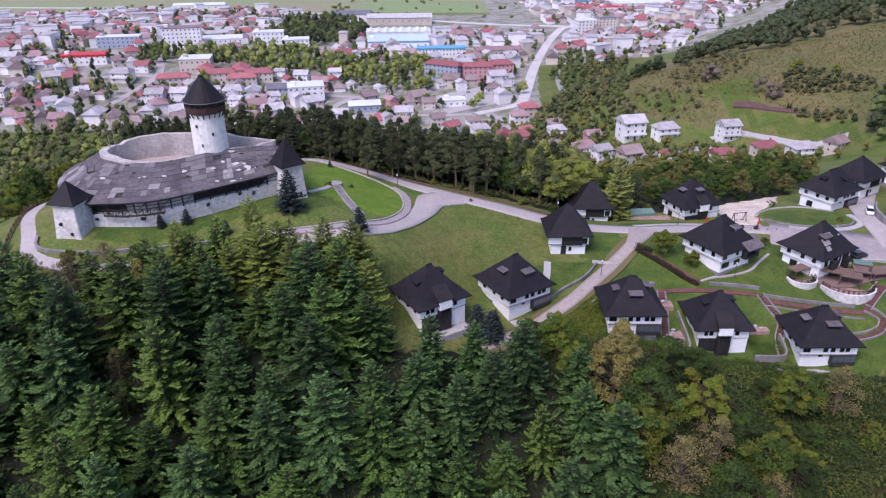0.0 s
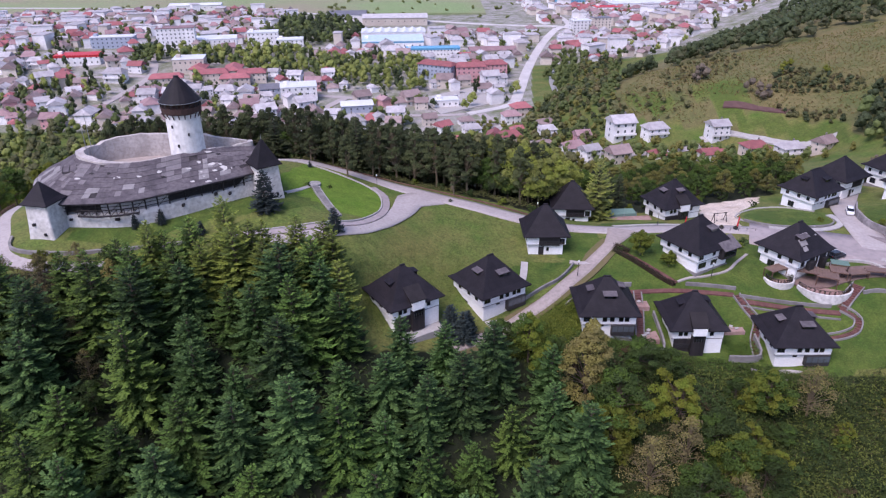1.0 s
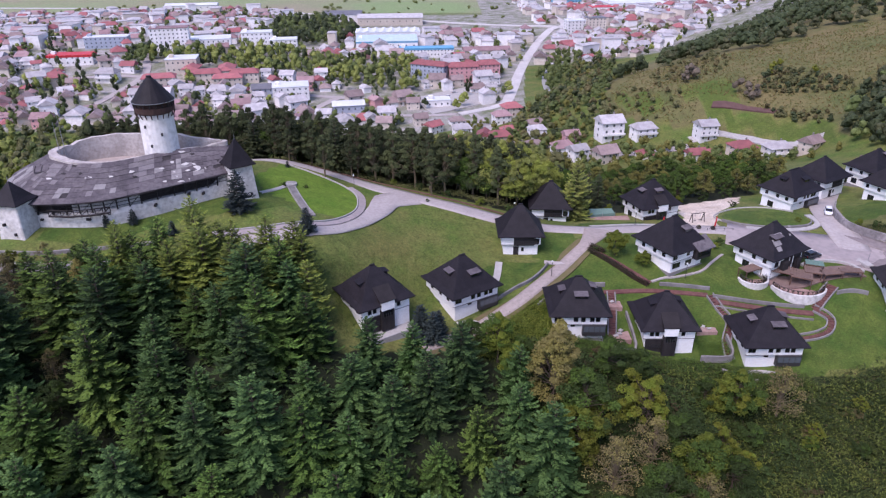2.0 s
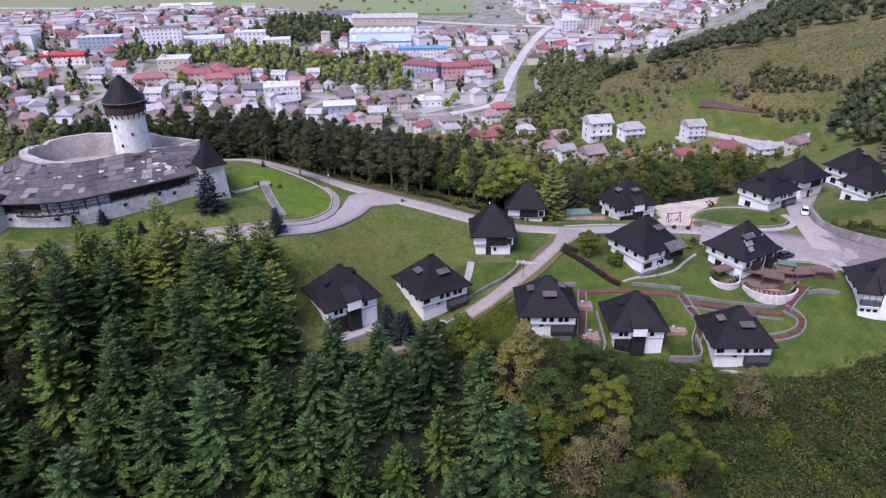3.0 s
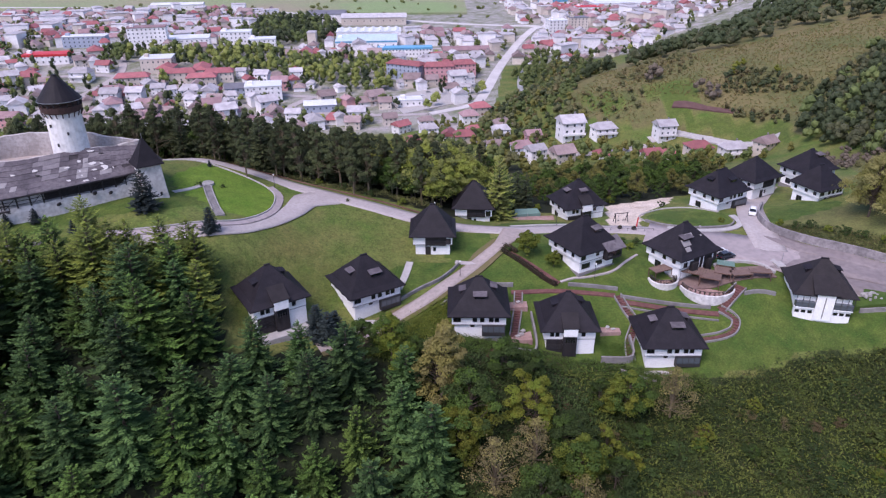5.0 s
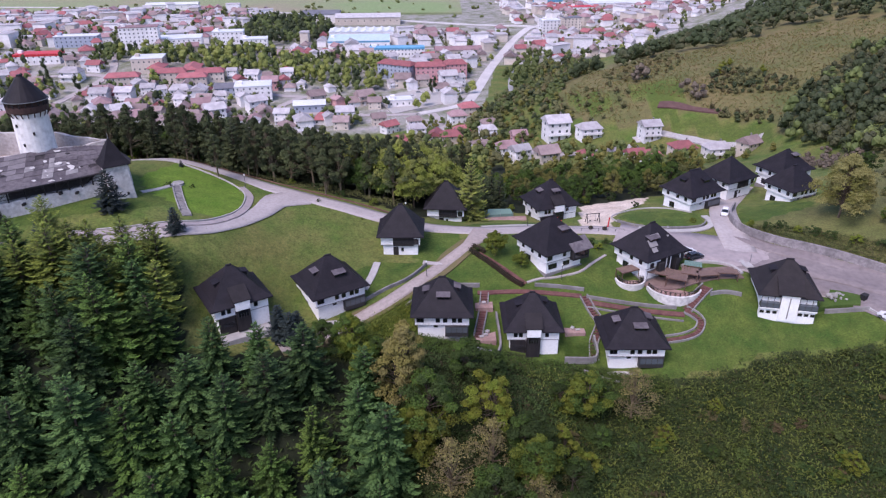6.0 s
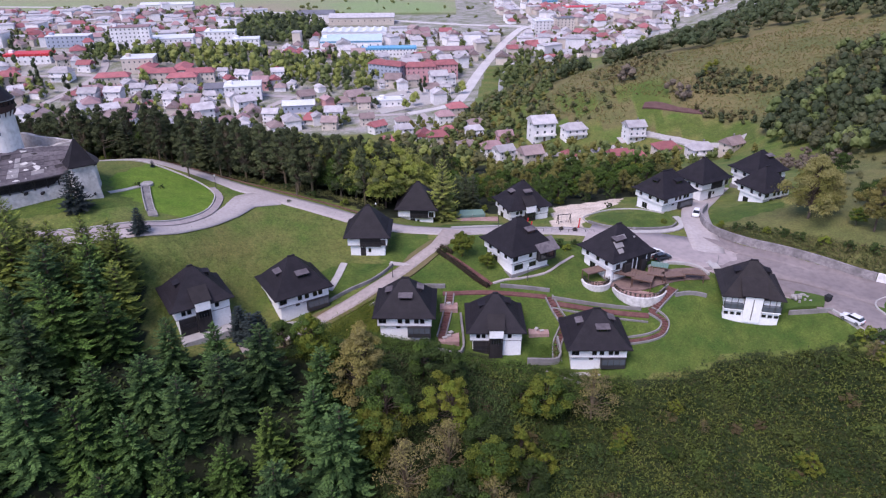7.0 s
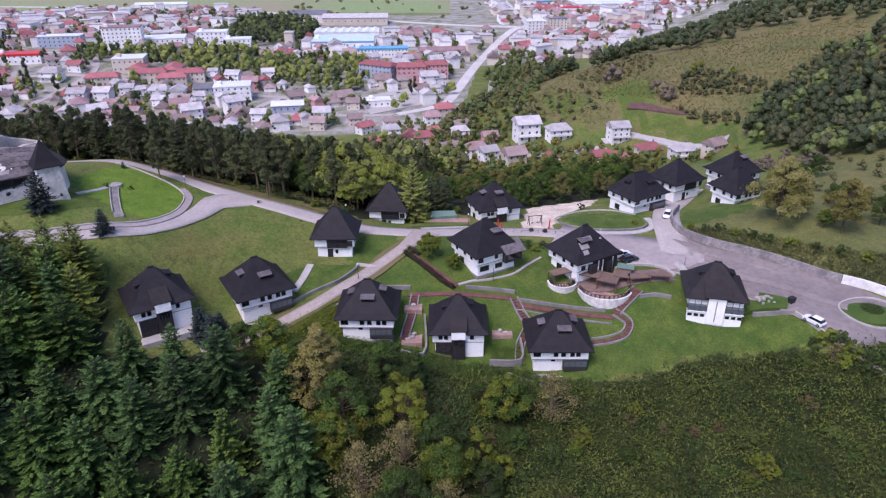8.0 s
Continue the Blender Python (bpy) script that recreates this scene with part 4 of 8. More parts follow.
def broadleaf(height, radius, material, seed, label, name="deciduous_tree", clumps=16, leaves=170, size=0.42, stem=0.3, bark=None, sparse=0.0, point=0.0, second=None, lump=0.8):
    """A forked trunk with limbs and twigs, and a crown of many flat leaf sprays of uneven size with gaps between."""
    rng = random.Random(seed)
    t = thing(name, label, "tree", group="broadleaved trees")
    st = Mesh()
    h0 = height * stem
    st.tube([(0, 0, -1.2), (0.1, 0, h0 * 0.6), (0.05, 0.1, h0 * 1.3), (0.0, 0.0, h0 + (height - h0) * 0.8)], [0.022 * height, 0.017 * height, 0.012 * height, 0.02], 8)
    c = Mesh()
    c.tip_material = second or material
    bulge = [(rng.uniform(0, 6.28), rng.uniform(0.1, 0.9), rng.uniform(0.12, 0.42)) for _ in range(5)]
    total = int(clumps * 1.6 / lump ** 1.4)
    leaves = int(leaves * lump ** 1.2)
    for k in range(total):
        g = (k + rng.random()) / total
        a = k * 2.4 + rng.uniform(-0.5, 0.5)
        lobe = 1 + sum(h * math.cos(a - q) * math.exp(-((g - w) / 0.25) ** 2) for q, w, h in bulge)
        soft = math.sin(min(1, 0.2 + 0.86 * g) * math.pi) ** 0.6
        cone = min(1.0, 0.45 + 3.5 * g) * (1 - g) ** 0.75 + 0.06
        env = ((1 - point) * soft + point * cone) * max(0.55, lobe)
        zz = h0 * 0.9 + (height - h0 * 0.9) * (0.04 + 0.9 * g) + rng.uniform(-0.4, 0.4)
        rr = radius * env * rng.uniform(0.3, 0.95) ** 0.7
        cx, cy = rr * math.cos(a), rr * math.sin(a)
        cr = lump * radius * rng.uniform(0.2, 0.42) * (0.6 + 0.4 * soft)
        st.tube([(0.05, 0.05, min(zz, h0 * rng.uniform(0.8, 1.2) + (zz - h0) * 0.35)), (cx * 0.5, cy * 0.5, zz - rr * 0.25), (cx, cy, zz)], [0.007 * height, 0.004 * height, 0.015], 4)
        mark = rng.random() < 0.4
        for q in range(int(leaves * 0.75)):
            if rng.random() < sparse:
                continue
            v = Vector((rng.gauss(0, 0.55), rng.gauss(0, 0.55), rng.gauss(0.05, 0.36)))
            if rng.random() < 0.7:
                v = v.normalized() * rng.uniform(0.7, 1.1)
                v.z = abs(v.z) * 0.8 if rng.random() < 0.7 else v.z * 0.5
            p = Vector((cx, cy, zz - 0.12 * (v.x * v.x + v.y * v.y) * cr)) + v * cr
            nrm = (v * 0.9 + Vector((rng.uniform(-0.7, 0.7), rng.uniform(-0.7, 0.7), rng.uniform(-0.1, 0.9)))).normalized()
            s = nrm.orthogonal().normalized()
            b = nrm.cross(s)
            an = rng.random() * 6.28
            s, b = s * math.cos(an) + b * math.sin(an), b * math.cos(an) - s * math.sin(an)
            l = size * 0.78 * rng.uniform(0.55, 1.35)
            if mark:
                c.tip.append(len(c.f))
            c.add([p - s * l, p - b * l * 0.55 + nrm * 0.06, p + s * l - nrm * 0.1, p + b * l * 0.55 + nrm * 0.06], [(0, 1, 2, 3)])
    part("trunk", st, bark or M_BARK, t)
    part("crown", c, material, t)
    return t


def scatter(poly, n, seed, gap, tries=40, keep=None):
    """Places in a polygon of the plan, none nearer to another than gap."""
    rng = random.Random(seed)
    xs, ys = [p[0] for p in poly], [p[1] for p in poly]
    out = []
    for _ in range(n * tries):
        if len(out) >= n:
            break
        x, y = rng.uniform(min(xs), max(xs)), rng.uniform(min(ys), max(ys))
        if not inside([x], [y], poly)[0] or (keep and not keep(x, y)):
            continue
        if all((x - a) ** 2 + (y - b) ** 2 > gap * gap for a, b in out):
            out.append((x, y))
    return out


def grow(protos, spots, seed, lo=0.8, hi=1.2, lean=3.0, sink=0.2):
    """Copies of trees on places, each turned and sized by chance."""
    rng = random.Random(seed)
    if not spots:
        return
    zs = heights([p[0] for p in spots], [p[1] for p in spots])
    for (x, y), z in zip(spots, zs):
        s = rng.uniform(lo, hi)
        m = Matrix.LocRotScale((x, y, z - sink), Euler((radians(rng.uniform(-lean, lean)), radians(rng.uniform(-lean, lean)), rng.random() * 6.28)), (s * rng.uniform(0.9, 1.12), s * rng.uniform(0.9, 1.12), s))
        copy_thing(rng.choice(protos), m)


def retire(protos):
    """Takes the first models out again once they have been copied."""
    for p in protos:
        for o in list(p.children_recursive) + [p]:
            bpy.data.objects.remove(o)


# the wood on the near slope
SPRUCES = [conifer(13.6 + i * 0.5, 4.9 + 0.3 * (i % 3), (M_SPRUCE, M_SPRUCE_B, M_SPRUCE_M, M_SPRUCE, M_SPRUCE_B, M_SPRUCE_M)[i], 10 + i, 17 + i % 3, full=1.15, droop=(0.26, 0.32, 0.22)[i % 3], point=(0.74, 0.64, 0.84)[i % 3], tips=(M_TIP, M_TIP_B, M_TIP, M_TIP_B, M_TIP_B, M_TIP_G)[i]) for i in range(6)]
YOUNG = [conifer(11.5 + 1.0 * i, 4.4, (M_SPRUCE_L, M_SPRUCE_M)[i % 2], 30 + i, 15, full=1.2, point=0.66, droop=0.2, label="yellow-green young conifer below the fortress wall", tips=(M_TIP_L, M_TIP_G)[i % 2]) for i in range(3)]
near_wood = [(-115, 42), (-110, 100), (-92, 103), (-78, 102), (-62, 103), (-48, 105), (-34, 107), (-22, 107), (-14, 103), (-9, 98), (2, 97.5), (12, 99.5), (20, 99), (26, 93), (31, 84), (36, 40)]
HOLLOWS = ((-51, 86, 5.5), (-55, 93, 5.0), (-52.5, 104, 4.5), (-64.5, 104, 4.0))
spots = scatter(near_wood, 240, 5, 6.5, 120, lambda x, y: all((x - a) ** 2 + (y - b) ** 2 > r * r for a, b, r in HOLLOWS))
low = [p for p in spots if -16 < p[0] < 20 and p[1] > 88]
grow(SPRUCES + SPRUCES + YOUNG[:1], [p for p in spots if p not in low], 6, 0.72, 1.16)
grow(SPRUCES, low, 8, 0.7, 1.0)
grow(YOUNG, [(-24, 109.5), (-29.5, 110.5), (-18.5, 107.5), (-34, 108), (-15, 111), (-39.5, 110), (-26, 105.5), (-13, 105), (-47, 108.5), (-41, 104.5), (-52, 107), (-22, 113), (-34, 112.8), (-28, 113), (-17, 113), (-44, 109.5), (-37, 106), (-31, 106.5), (-20.5, 104)], 7, 0.82, 1.12)
retire(SPRUCES + YOUNG)

BROAD = [broadleaf(9.5, 4.2, M_LEAF, 50, "rounded green broadleaved tree", second=M_LEAF_D, size=0.21, leaves=420, lump=0.7), broadleaf(8.5, 3.8, M_LEAF_D, 51, "dense dark green broadleaved tree", second=M_LEAF, size=0.21, leaves=420, lump=0.7), broadleaf(11, 4.4, M_LEAF, 52, "tall green broadleaved tree", clumps=18, second=M_LEAF_YG, point=0.4, size=0.21, leaves=420, lump=0.7)]
YELLOW = [broadleaf(8.5, 3.7, M_LEAF_Y, 53, "yellowing broadleaved tree among brambles", second=M_LEAF_YG, size=0.2, leaves=420, lump=0.65), broadleaf(7.5, 3.4, M_LEAF_YG, 54, "yellow-green broadleaved tree among brambles", second=M_LEAF, point=0.3, size=0.2, leaves=420, lump=0.65)]
TAWNY = broadleaf(11.5, 4.0, M_LEAF_O, 55, "tawny autumn tree with a full pointed crown", clumps=26, leaves=330, size=0.19, stem=0.1, point=0.8, second=M_LEAF_T, lump=0.6)
BROWN = [broadleaf(9.5, 3.8, M_LEAF_B, 56, "half bare brown tree with a pale trunk", clumps=26, leaves=170, size=0.17, stem=0.14, bark=M_BARK_PALE, sparse=0.5, point=0.35, second=M_LEAF_T, lump=0.8), broadleaf(7.6, 2.9, M_LEAF_B, 57, "half bare brown tree with a pale trunk", clumps=20, leaves=150, size=0.15, stem=0.16, bark=M_BARK_PALE, sparse=0.5, point=0.6, second=M_LEAF_T, lump=0.8)]
for proto, x, y, s in ((TAWNY, 30.0, 96.5, 1.25), (BROWN[0], 38, 82.5, 1.1), (BROWN[1], 70.5, 97.0, 1.45), (YELLOW[0], 45.5, 92.5, 1.05), (YELLOW[1], 62.5, 96.5, 1.35), (BROAD[1], 40.5, 101.5, 0.85), (BROAD[1], 46.0, 101.0, 0.8), 
                       (YELLOW[0], 33.5, 87, 1.15), (BROAD[0], 34.5, 92, 1.1), (YELLOW[1], 23.5, 100, 1.0), (BROAD[2], 20.5, 103, 0.95), (BROAD[0], 15.5, 103.5, 0.85), (BROWN[1], 45, 86, 1.3), (BROAD[2], 52, 83, 1.0), (YELLOW[0], 57, 88, 0.8), (BROAD[1], 50, 88, 1.0), 
                       (BROWN[1], 52, 79, 1.2), (BROAD[0], 45, 79, 1.1), (BROAD[1], 37, 75, 1.2), (YELLOW[1], 28.5, 89, 1.0), (BROAD[0], 25, 103, 0.65), (BROAD[1], 58, 84, 0.75), (BROAD[1], 64, 91, 0.6), 
                       (BROAD[1], 58, 99.5, 0.55), (BROAD[0], 66, 100, 0.45), (YELLOW[0], 76, 93, 0.4), (BROAD[1], 83, 90, 0.4), (YELLOW[0], 86, 98, 0.35), (YELLOW[1], 104, 88, 0.35), (BROAD[1], 56, 76, 0.9), 
                       (TAWNY, -52.5, 105, 0.72), (YELLOW[1], -49.0, 106.5, 0.7), (BROWN[0], -64.5, 104.5, 0.85), (BROAD[1], -57, 105, 0.75), (BROWN[1], -53, 92, 0.8), (BROAD[1], -50.5, 87, 0.75), (BROWN[1], -56.5, 97, 0.8), (YELLOW[0], 60.2, 96.6, 0.95), (YELLOW[1], 74.3, 91.1, 0.42), (BROWN[1], 89.8, 94.7, 0.4), (YELLOW[0], 105.3, 86.3, 0.5), (YELLOW[1], 102.0, 85.0, 0.4), (BROWN[0], 55.6, 85.1, 0.55), (YELLOW[0], 60.4, 86.3, 0.6), (BROWN[1], 121.5, 102.4, 0.6),
                       (BROWN[0], -88, 107, 0.8), (YELLOW[0], -66, 108, 0.62), (BROWN[1], -60, 109, 0.85), (BROAD[0], -54, 109, 0.7), (BROWN[1], -45, 110, 0.8), (BROAD[1], -90, 104, 0.8), (BROWN[0], -72, 106, 0.7)):
    copy_thing(proto, place(x, y, None, (x * 37) % 360, s * (1.15 if 28 < x < 60 else 1.0)))
BACKB = [broadleaf(9.5, 4.2, M_LEAF, 80, "green broadleaved tree on the back slope", second=M_LEAF_D, leaves=300, size=0.25, lump=0.72), broadleaf(8.5, 3.6, M_LEAF_D, 81, "dark green broadleaved tree on the back slope", second=M_LEAF, leaves=300, size=0.25, lump=0.72), broadleaf(10.5, 4.0, M_LEAF_YG2, 82, "light yellow-green tree on the back slope", second=M_OLIVE, point=0.4, leaves=300, size=0.25, lump=0.72), broadleaf(8.0, 3.8, M_OLIVE, 83, "fading brownish tree on the back slope", second=M_LEAF_YG2, leaves=300, size=0.25, lump=0.72)]
grow(BACKB + BACKB[2:3] + YELLOW + BROAD[:1], scatter([(-160, 120), (-100, 135), (-92, 150), (-84, 158), (-88, 185), (-100, 240), (-190, 240)], 75, 21, 6.0), 22, 0.75, 1.2)
grow(BACKB[:2] + BACKB[:1] + BACKB[2:], scatter([(56, 172), (72, 174), (98, 182), (116, 192), (120, 214), (90, 236), (50, 236), (44, 178)], 85, 23, 4.6), 24, 0.62, 0.95)
grow(YELLOW + BACKB[2:3], scatter([(50, 176), (110, 190), (100, 230), (50, 230)], 9, 27, 9.0), 28, 0.7, 1.0)
grow(BACKB, scatter([(14, 160), (30, 166), (40, 176), (38, 205), (20, 215), (8, 190)], 30, 25, 4.6), 26, 0.85, 1.2)
BRIGHT = broadleaf(11.5, 4.6, M_BRIGHT, 84, "bright yellow-green broadleaved tree behind the hilltop lane", clumps=22, leaves=360, size=0.24, lump=0.75, second=M_PARK)
for x, y, s in ((29.5, 161.5, 1.1), (34.0, 166.5, 1.2), (26.0, 166.0, 1.35), (31.5, 172.5, 1.35), (22.0, 163.5, 1.1), (37.5, 171.5, 1.1), (18.0, 168.0, 1.3), (-24.0, 186.0, 1.3), (-30.0, 190.0, 1.25), (6.0, 178.0, 1.25)):
    copy_thing(BRIGHT, place(x, y, None, (x * 71) % 360, s))
BIGY = broadleaf(12.5, 5.4, M_BIG, 58, "large yellow-green broadleaved tree above the retaining wall", clumps=30, leaves=380, size=0.21, stem=0.18, sparse=0.0, second=M_LEAF_YG2, point=0.3, lump=0.75)
BIGO = broadleaf(10.0, 3.8, M_LEAF_O, 59, "rust-tinged autumn tree above the retaining wall", clumps=20, second=M_LEAF_YG2, size=0.22, leaves=300, lump=0.75)
for proto, x, y, s in ((BIGY, 129.0, 146.5, 1.25), (BIGY, 133.0, 149, 0.95), (BIGO, 139.5, 138, 1.3), (BROAD[0], 150, 142, 0.8), (BROAD[2], 160, 150, 1.0), (BROAD[1], 146, 150, 0.9), (YELLOW[1], 137, 141, 0.6), (YELLOW[1], 119, 187, 0.62), (BROAD[0], 148, 176, 0.7), (BROAD[1], 158, 186, 0.8)):
    copy_thing(proto, place(x, y, None, (x * 53) % 360, s))

PINES = [broadleaf(14.0 + i, 3.3, M_PINE, 60 + i, "tall dark pine behind the hilltop road", "pine_tree", clumps=19, leaves=300, size=0.2, stem=(0.2, 0.28, 0.14)[i], bark=M_BARK_PALE, point=(0.1, 0.2, 0.3)[i], second=M_PINE_L, lump=0.78) for i in range(3)]
DARKS = [conifer(14 + i, 3.4, M_PINE, 64 + i, 15, label="dark conifer behind the hilltop road", tips=M_PINE_L) for i in range(2)]
back_wood = [(-86, 176), (-60, 176), (-34, 172), (-14, 168.5), (2, 163.5), (12, 160), (24, 157.5), (32, 167), (36, 190), (20, 214), (-30, 226), (-90, 222)]
grow(PINES + PINES + PINES + DARKS[:1] + BACKB[:1], scatter(back_wood, 300, 31, 3.7), 32, 0.88, 1.12)
grow(BACKB, scatter([(-86, 190), (-20, 180), (10, 190), (10, 212), (-60, 222)], 26, 35, 8.0), 36, 1.0, 1.35)
grow(PINES + BACKB, scatter([(-90, 222), (-30, 226), (20, 214), (44, 236), (60, 262), (20, 300), (-110, 300), (-150, 262)], 120, 33, 6.5), 34, 0.8, 1.1)
for x, y, s in ((-28.5, 168.0, 0.62), (-18, 158.5, 0.75), (-12.5, 165.2, 0.7), (8, 158.2, 0.8)):
    copy_thing(PINES[1], place(x, y, None, x * 31 % 360, s))
LARCH = conifer(11.5, 3.6, M_PARK, 70, 17, 0.16, label="bright green larch beside the white cottage", name="larch_tree", full=1.1, tips=M_BRIGHT)
BLUES = conifer(6.6, 2.3, M_BLUE, 71, 15, label="dark blue-green garden spruce beside the cottage", name="garden_spruce", group="garden conifers", tips=M_BLUE)
copy_thing(LARCH, place(43.8, 158.6, None, 20, (1.2, 1.2, 1.42)))
for x, y in ((47.5, 168), (52, 169), (50, 173)):
    copy_thing(DARKS[0], place(x, y, None, x * 13, 0.75))
for x, y, s in ((6.4, 107.8, 1.0), (8.8, 106.6, 0.95), (9.8, 108.6, 0.8), (-16.4, 124.6, 0.8), (-31.3, 130.8, 1.25), (-54.6, 121.4, 0.4), (-50.2, 123.6, 0.45), (-42, 121.5, 0.42), (-27.5, 160.5, 0.25)):
    copy_thing(BLUES, place(x, y, None, x * 41 % 360, s))
SLOPE_SCRUB = [(24, 108), (30, 108), (46, 107), (62, 106), (79, 102.5), (90, 104.5), (102, 107.5), (117, 105.5), (121.5, 103), (140, 106), (150, 66), (10, 62), (24, 92)]
GARDEN = broadleaf(4.6, 2.0, M_LEAF_YG, 72, "small round garden tree on the lawn", clumps=16, leaves=200, size=0.22, stem=0.35)
SHRUB = broadleaf(2.2, 1.5, M_LEAF_D, 73, "low dark green garden shrub", "shrub", clumps=9, leaves=90, size=0.18, stem=0.12)
SHRUB_Y = broadleaf(2.0, 1.4, M_LEAF_YG, 74, "low yellow-green garden shrub", "shrub", clumps=9, leaves=90, size=0.18, stem=0.12)
BUSH_G = broadleaf(2.1, 1.7, M_BRAMBLE, 75, "bramble bush on the overgrown slope", "bramble_bush", clumps=10, leaves=90, size=0.26, stem=0.1)
BUSH_B = broadleaf(1.9, 1.6, M_BRAMBLE_B, 76, "withered brown bush on the overgrown slope", "bramble_bush", clumps=10, leaves=80, size=0.22, stem=0.1)
copy_thing(GARDEN, place(48.2, 133.4, None, 10, 1.25))
copy_thing(GARDEN, place(53.6, 129.8, None, 80, 0.8))
for i, (x, y, s) in enumerate(((44.2, 134.6, 0.6), (70.5, 140, 0.9), (72, 138.5, 0.8), (74, 141, 0.7), (68.5, 142, 0.6), (98, 153.5, 0.6), (7, 152.5, 0.35), (88, 168, 0.7), (18, 146.5, 0.3), (-25.5, 147, 0.5), (-20.8, 148.5, 0.4), (55, 168, 1.0), (60, 171, 1.1), (68, 174, 1.2), (76, 176, 1.1), (84, 178, 1.2), (92, 181, 1.1),
                           (122.3, 106.4, 1.4), (123.8, 105, 1.5), (119.5, 106.2, 0.9), (125, 103.4, 1.3), (127.5, 101.5, 1.4), (130, 100, 1.5), (123, 101.5, 1.3), (133, 98.5, 1.4), (126, 99.5, 1.2), (110, 148.5, 0.8), (112.5, 146.2, 0.8), (115, 145, 0.9), (118, 142.5, 0.8), (121, 140.5, 1.0), (124, 138.5, 0.9), (128, 136, 1.0), (132, 133.5, 0.9), (136, 131, 1.0), (140, 128, 1.0), (145, 126, 1.0),
                           (-8, 168, 0.9), (-2, 165.5, 0.8), (5, 162, 0.9), (12, 158.5, 0.8), (20, 155.8, 0.9), (-20, 170, 0.8), (-34, 172, 0.9), (-46, 174, 0.9), (27, 155, 0.8))):
    copy_thing((SHRUB, SHRUB, SHRUB_Y)[i % 3], place(x, y, None, i * 47 % 360, s))
_b = random.Random(19)
for x, y in scatter(SLOPE_SCRUB, 110, 20, 3.4):
    m = Matrix.LocRotScale((x, y, ground_z(x, y) - 0.1), Euler((0, 0, _b.random() * 6.28)), (_b.uniform(0.7, 1.5), _b.uniform(0.7, 1.5), _b.uniform(0.5, 0.95)))
    copy_thing(_b.choice((BUSH_G, BUSH_G, BUSH_G, BUSH_B, SHRUB)), m)
retire([BRIGHT] + BACKB + BROAD + YELLOW + [BUSH_G, BUSH_B, TAWNY, BIGY, BIGO, LARCH, BLUES, GARDEN, SHRUB, SHRUB_Y] + BROWN + PINES + DARKS)


def bramble(name, label, poly, n, seed, material, lo, hi, hump, soft=0.6):
    """A tangle of low leafy stems over a slope, too many to count."""
    rng = random.Random(seed)
    xs, ys = [p[0] for p in poly], [p[1] for p in poly]
    nr = np.random.RandomState(seed)
    x, y = nr.uniform(min(xs), max(xs), n * 3), nr.uniform(min(ys), max(ys), n * 3)
    k = inside(x, y, poly)
    x, y = x[k][:n], y[k][:n]
    x, y = x + nr.normal(0, soft, len(x)), y + nr.normal(0, soft, len(x))
    z = heights(x, y)
    V, F = [], []
    for px, py, pz in zip(x.tolist(), y.tolist(), z.tolist()):
        u = 0.9 * noise.noise((px * 0.17, py * 0.17, seed * 0.3)) + 0.8 * noise.noise((px * 0.55, py * 0.55, 3.0)) + 0.35 * noise.noise((px * 1.5, py * 1.5, 7.0))
        top = pz + hump * max(0.0, 0.5 + 0.9 * u)
        a, s = rng.gauss(0.5, 1.3), rng.uniform(lo, hi)
        tl = rng.uniform(0.1, 0.9)
        dx, dy = math.cos(a) * s, math.sin(a) * s
        w = rng.uniform(0.10, 0.2)
        cx, cy, cz = px + rng.uniform(-0.2, 0.2), py + rng.uniform(-0.2, 0.2), pz + (top - pz) * rng.uniform(0.35, 1.0)
        o = len(V)
        V += [(cx, cy, cz), (cx + dx * 0.5 - dy * w, cy + dy * 0.5 + dx * w, cz + s * tl * 0.5), (cx + dx, cy + dy, cz + s * (tl - 0.55)), (cx + dx * 0.5 + dy * w, cy + dy * 0.5 - dx * w, cz + s * tl * 0.5)]
        F.append((o, o + 1, o + 2, o + 3))
    me = bpy.data.meshes.new(name)
    me.from_pydata(V, [], F)
    me.materials.append(material)
    return tagged(new(name, me), label, "undergrowth", kind="stuff")


bramble("brambles", "dense green brambles and ferns covering the slope", [(58, 106), (79, 102.5), (90, 104.5), (102, 107.5), (117, 105.5), (121.5, 103), (140, 106), (150, 66), (64, 62)], 52000, 3, M_BRAMBLE, 0.35, 1.05, 2.0, 1.2)
# deep leaf colour here carries the shade of the gaps between the trees
bramble("undergrowth", "undergrowth darkened for the shade between the broadleaved trees", [(24, 108), (30, 108), (46, 107), (62, 106), (66, 62), (30, 62), (24, 92)], 17000, 13, M_LEAF_D, 0.4, 1.1, 1.8, 1.0)
bramble("brambles", "yellow-green ferns and creepers among the brambles", [(52, 106), (79, 102.5), (90, 104.5), (102, 107.5), (117, 105.5), (121.5, 103), (140, 106), (150, 66), (70, 62)], 30000, 8, M_BRAMBLE_Y, 0.35, 1.0, 2.1)
bramble("brambles", "withered brown-green brambles on the slope", SLOPE_SCRUB, 14000, 4, M_BRAMBLE_B, 0.3, 0.7, 1.8)
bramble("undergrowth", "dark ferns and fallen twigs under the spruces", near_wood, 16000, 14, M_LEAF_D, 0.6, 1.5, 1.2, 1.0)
bramble("undergrowth", "olive weeds and saplings along the edge of the pine wood", [(-60, 174), (-34, 170.5), (-14, 167.2), (2, 162.2), (12, 158.8), (24, 155.6), (30, 158), (14, 164), (-10, 172), (-60, 180)], 9000, 15, M_OLIVE, 0.3, 0.9, 1.6, 0.4)
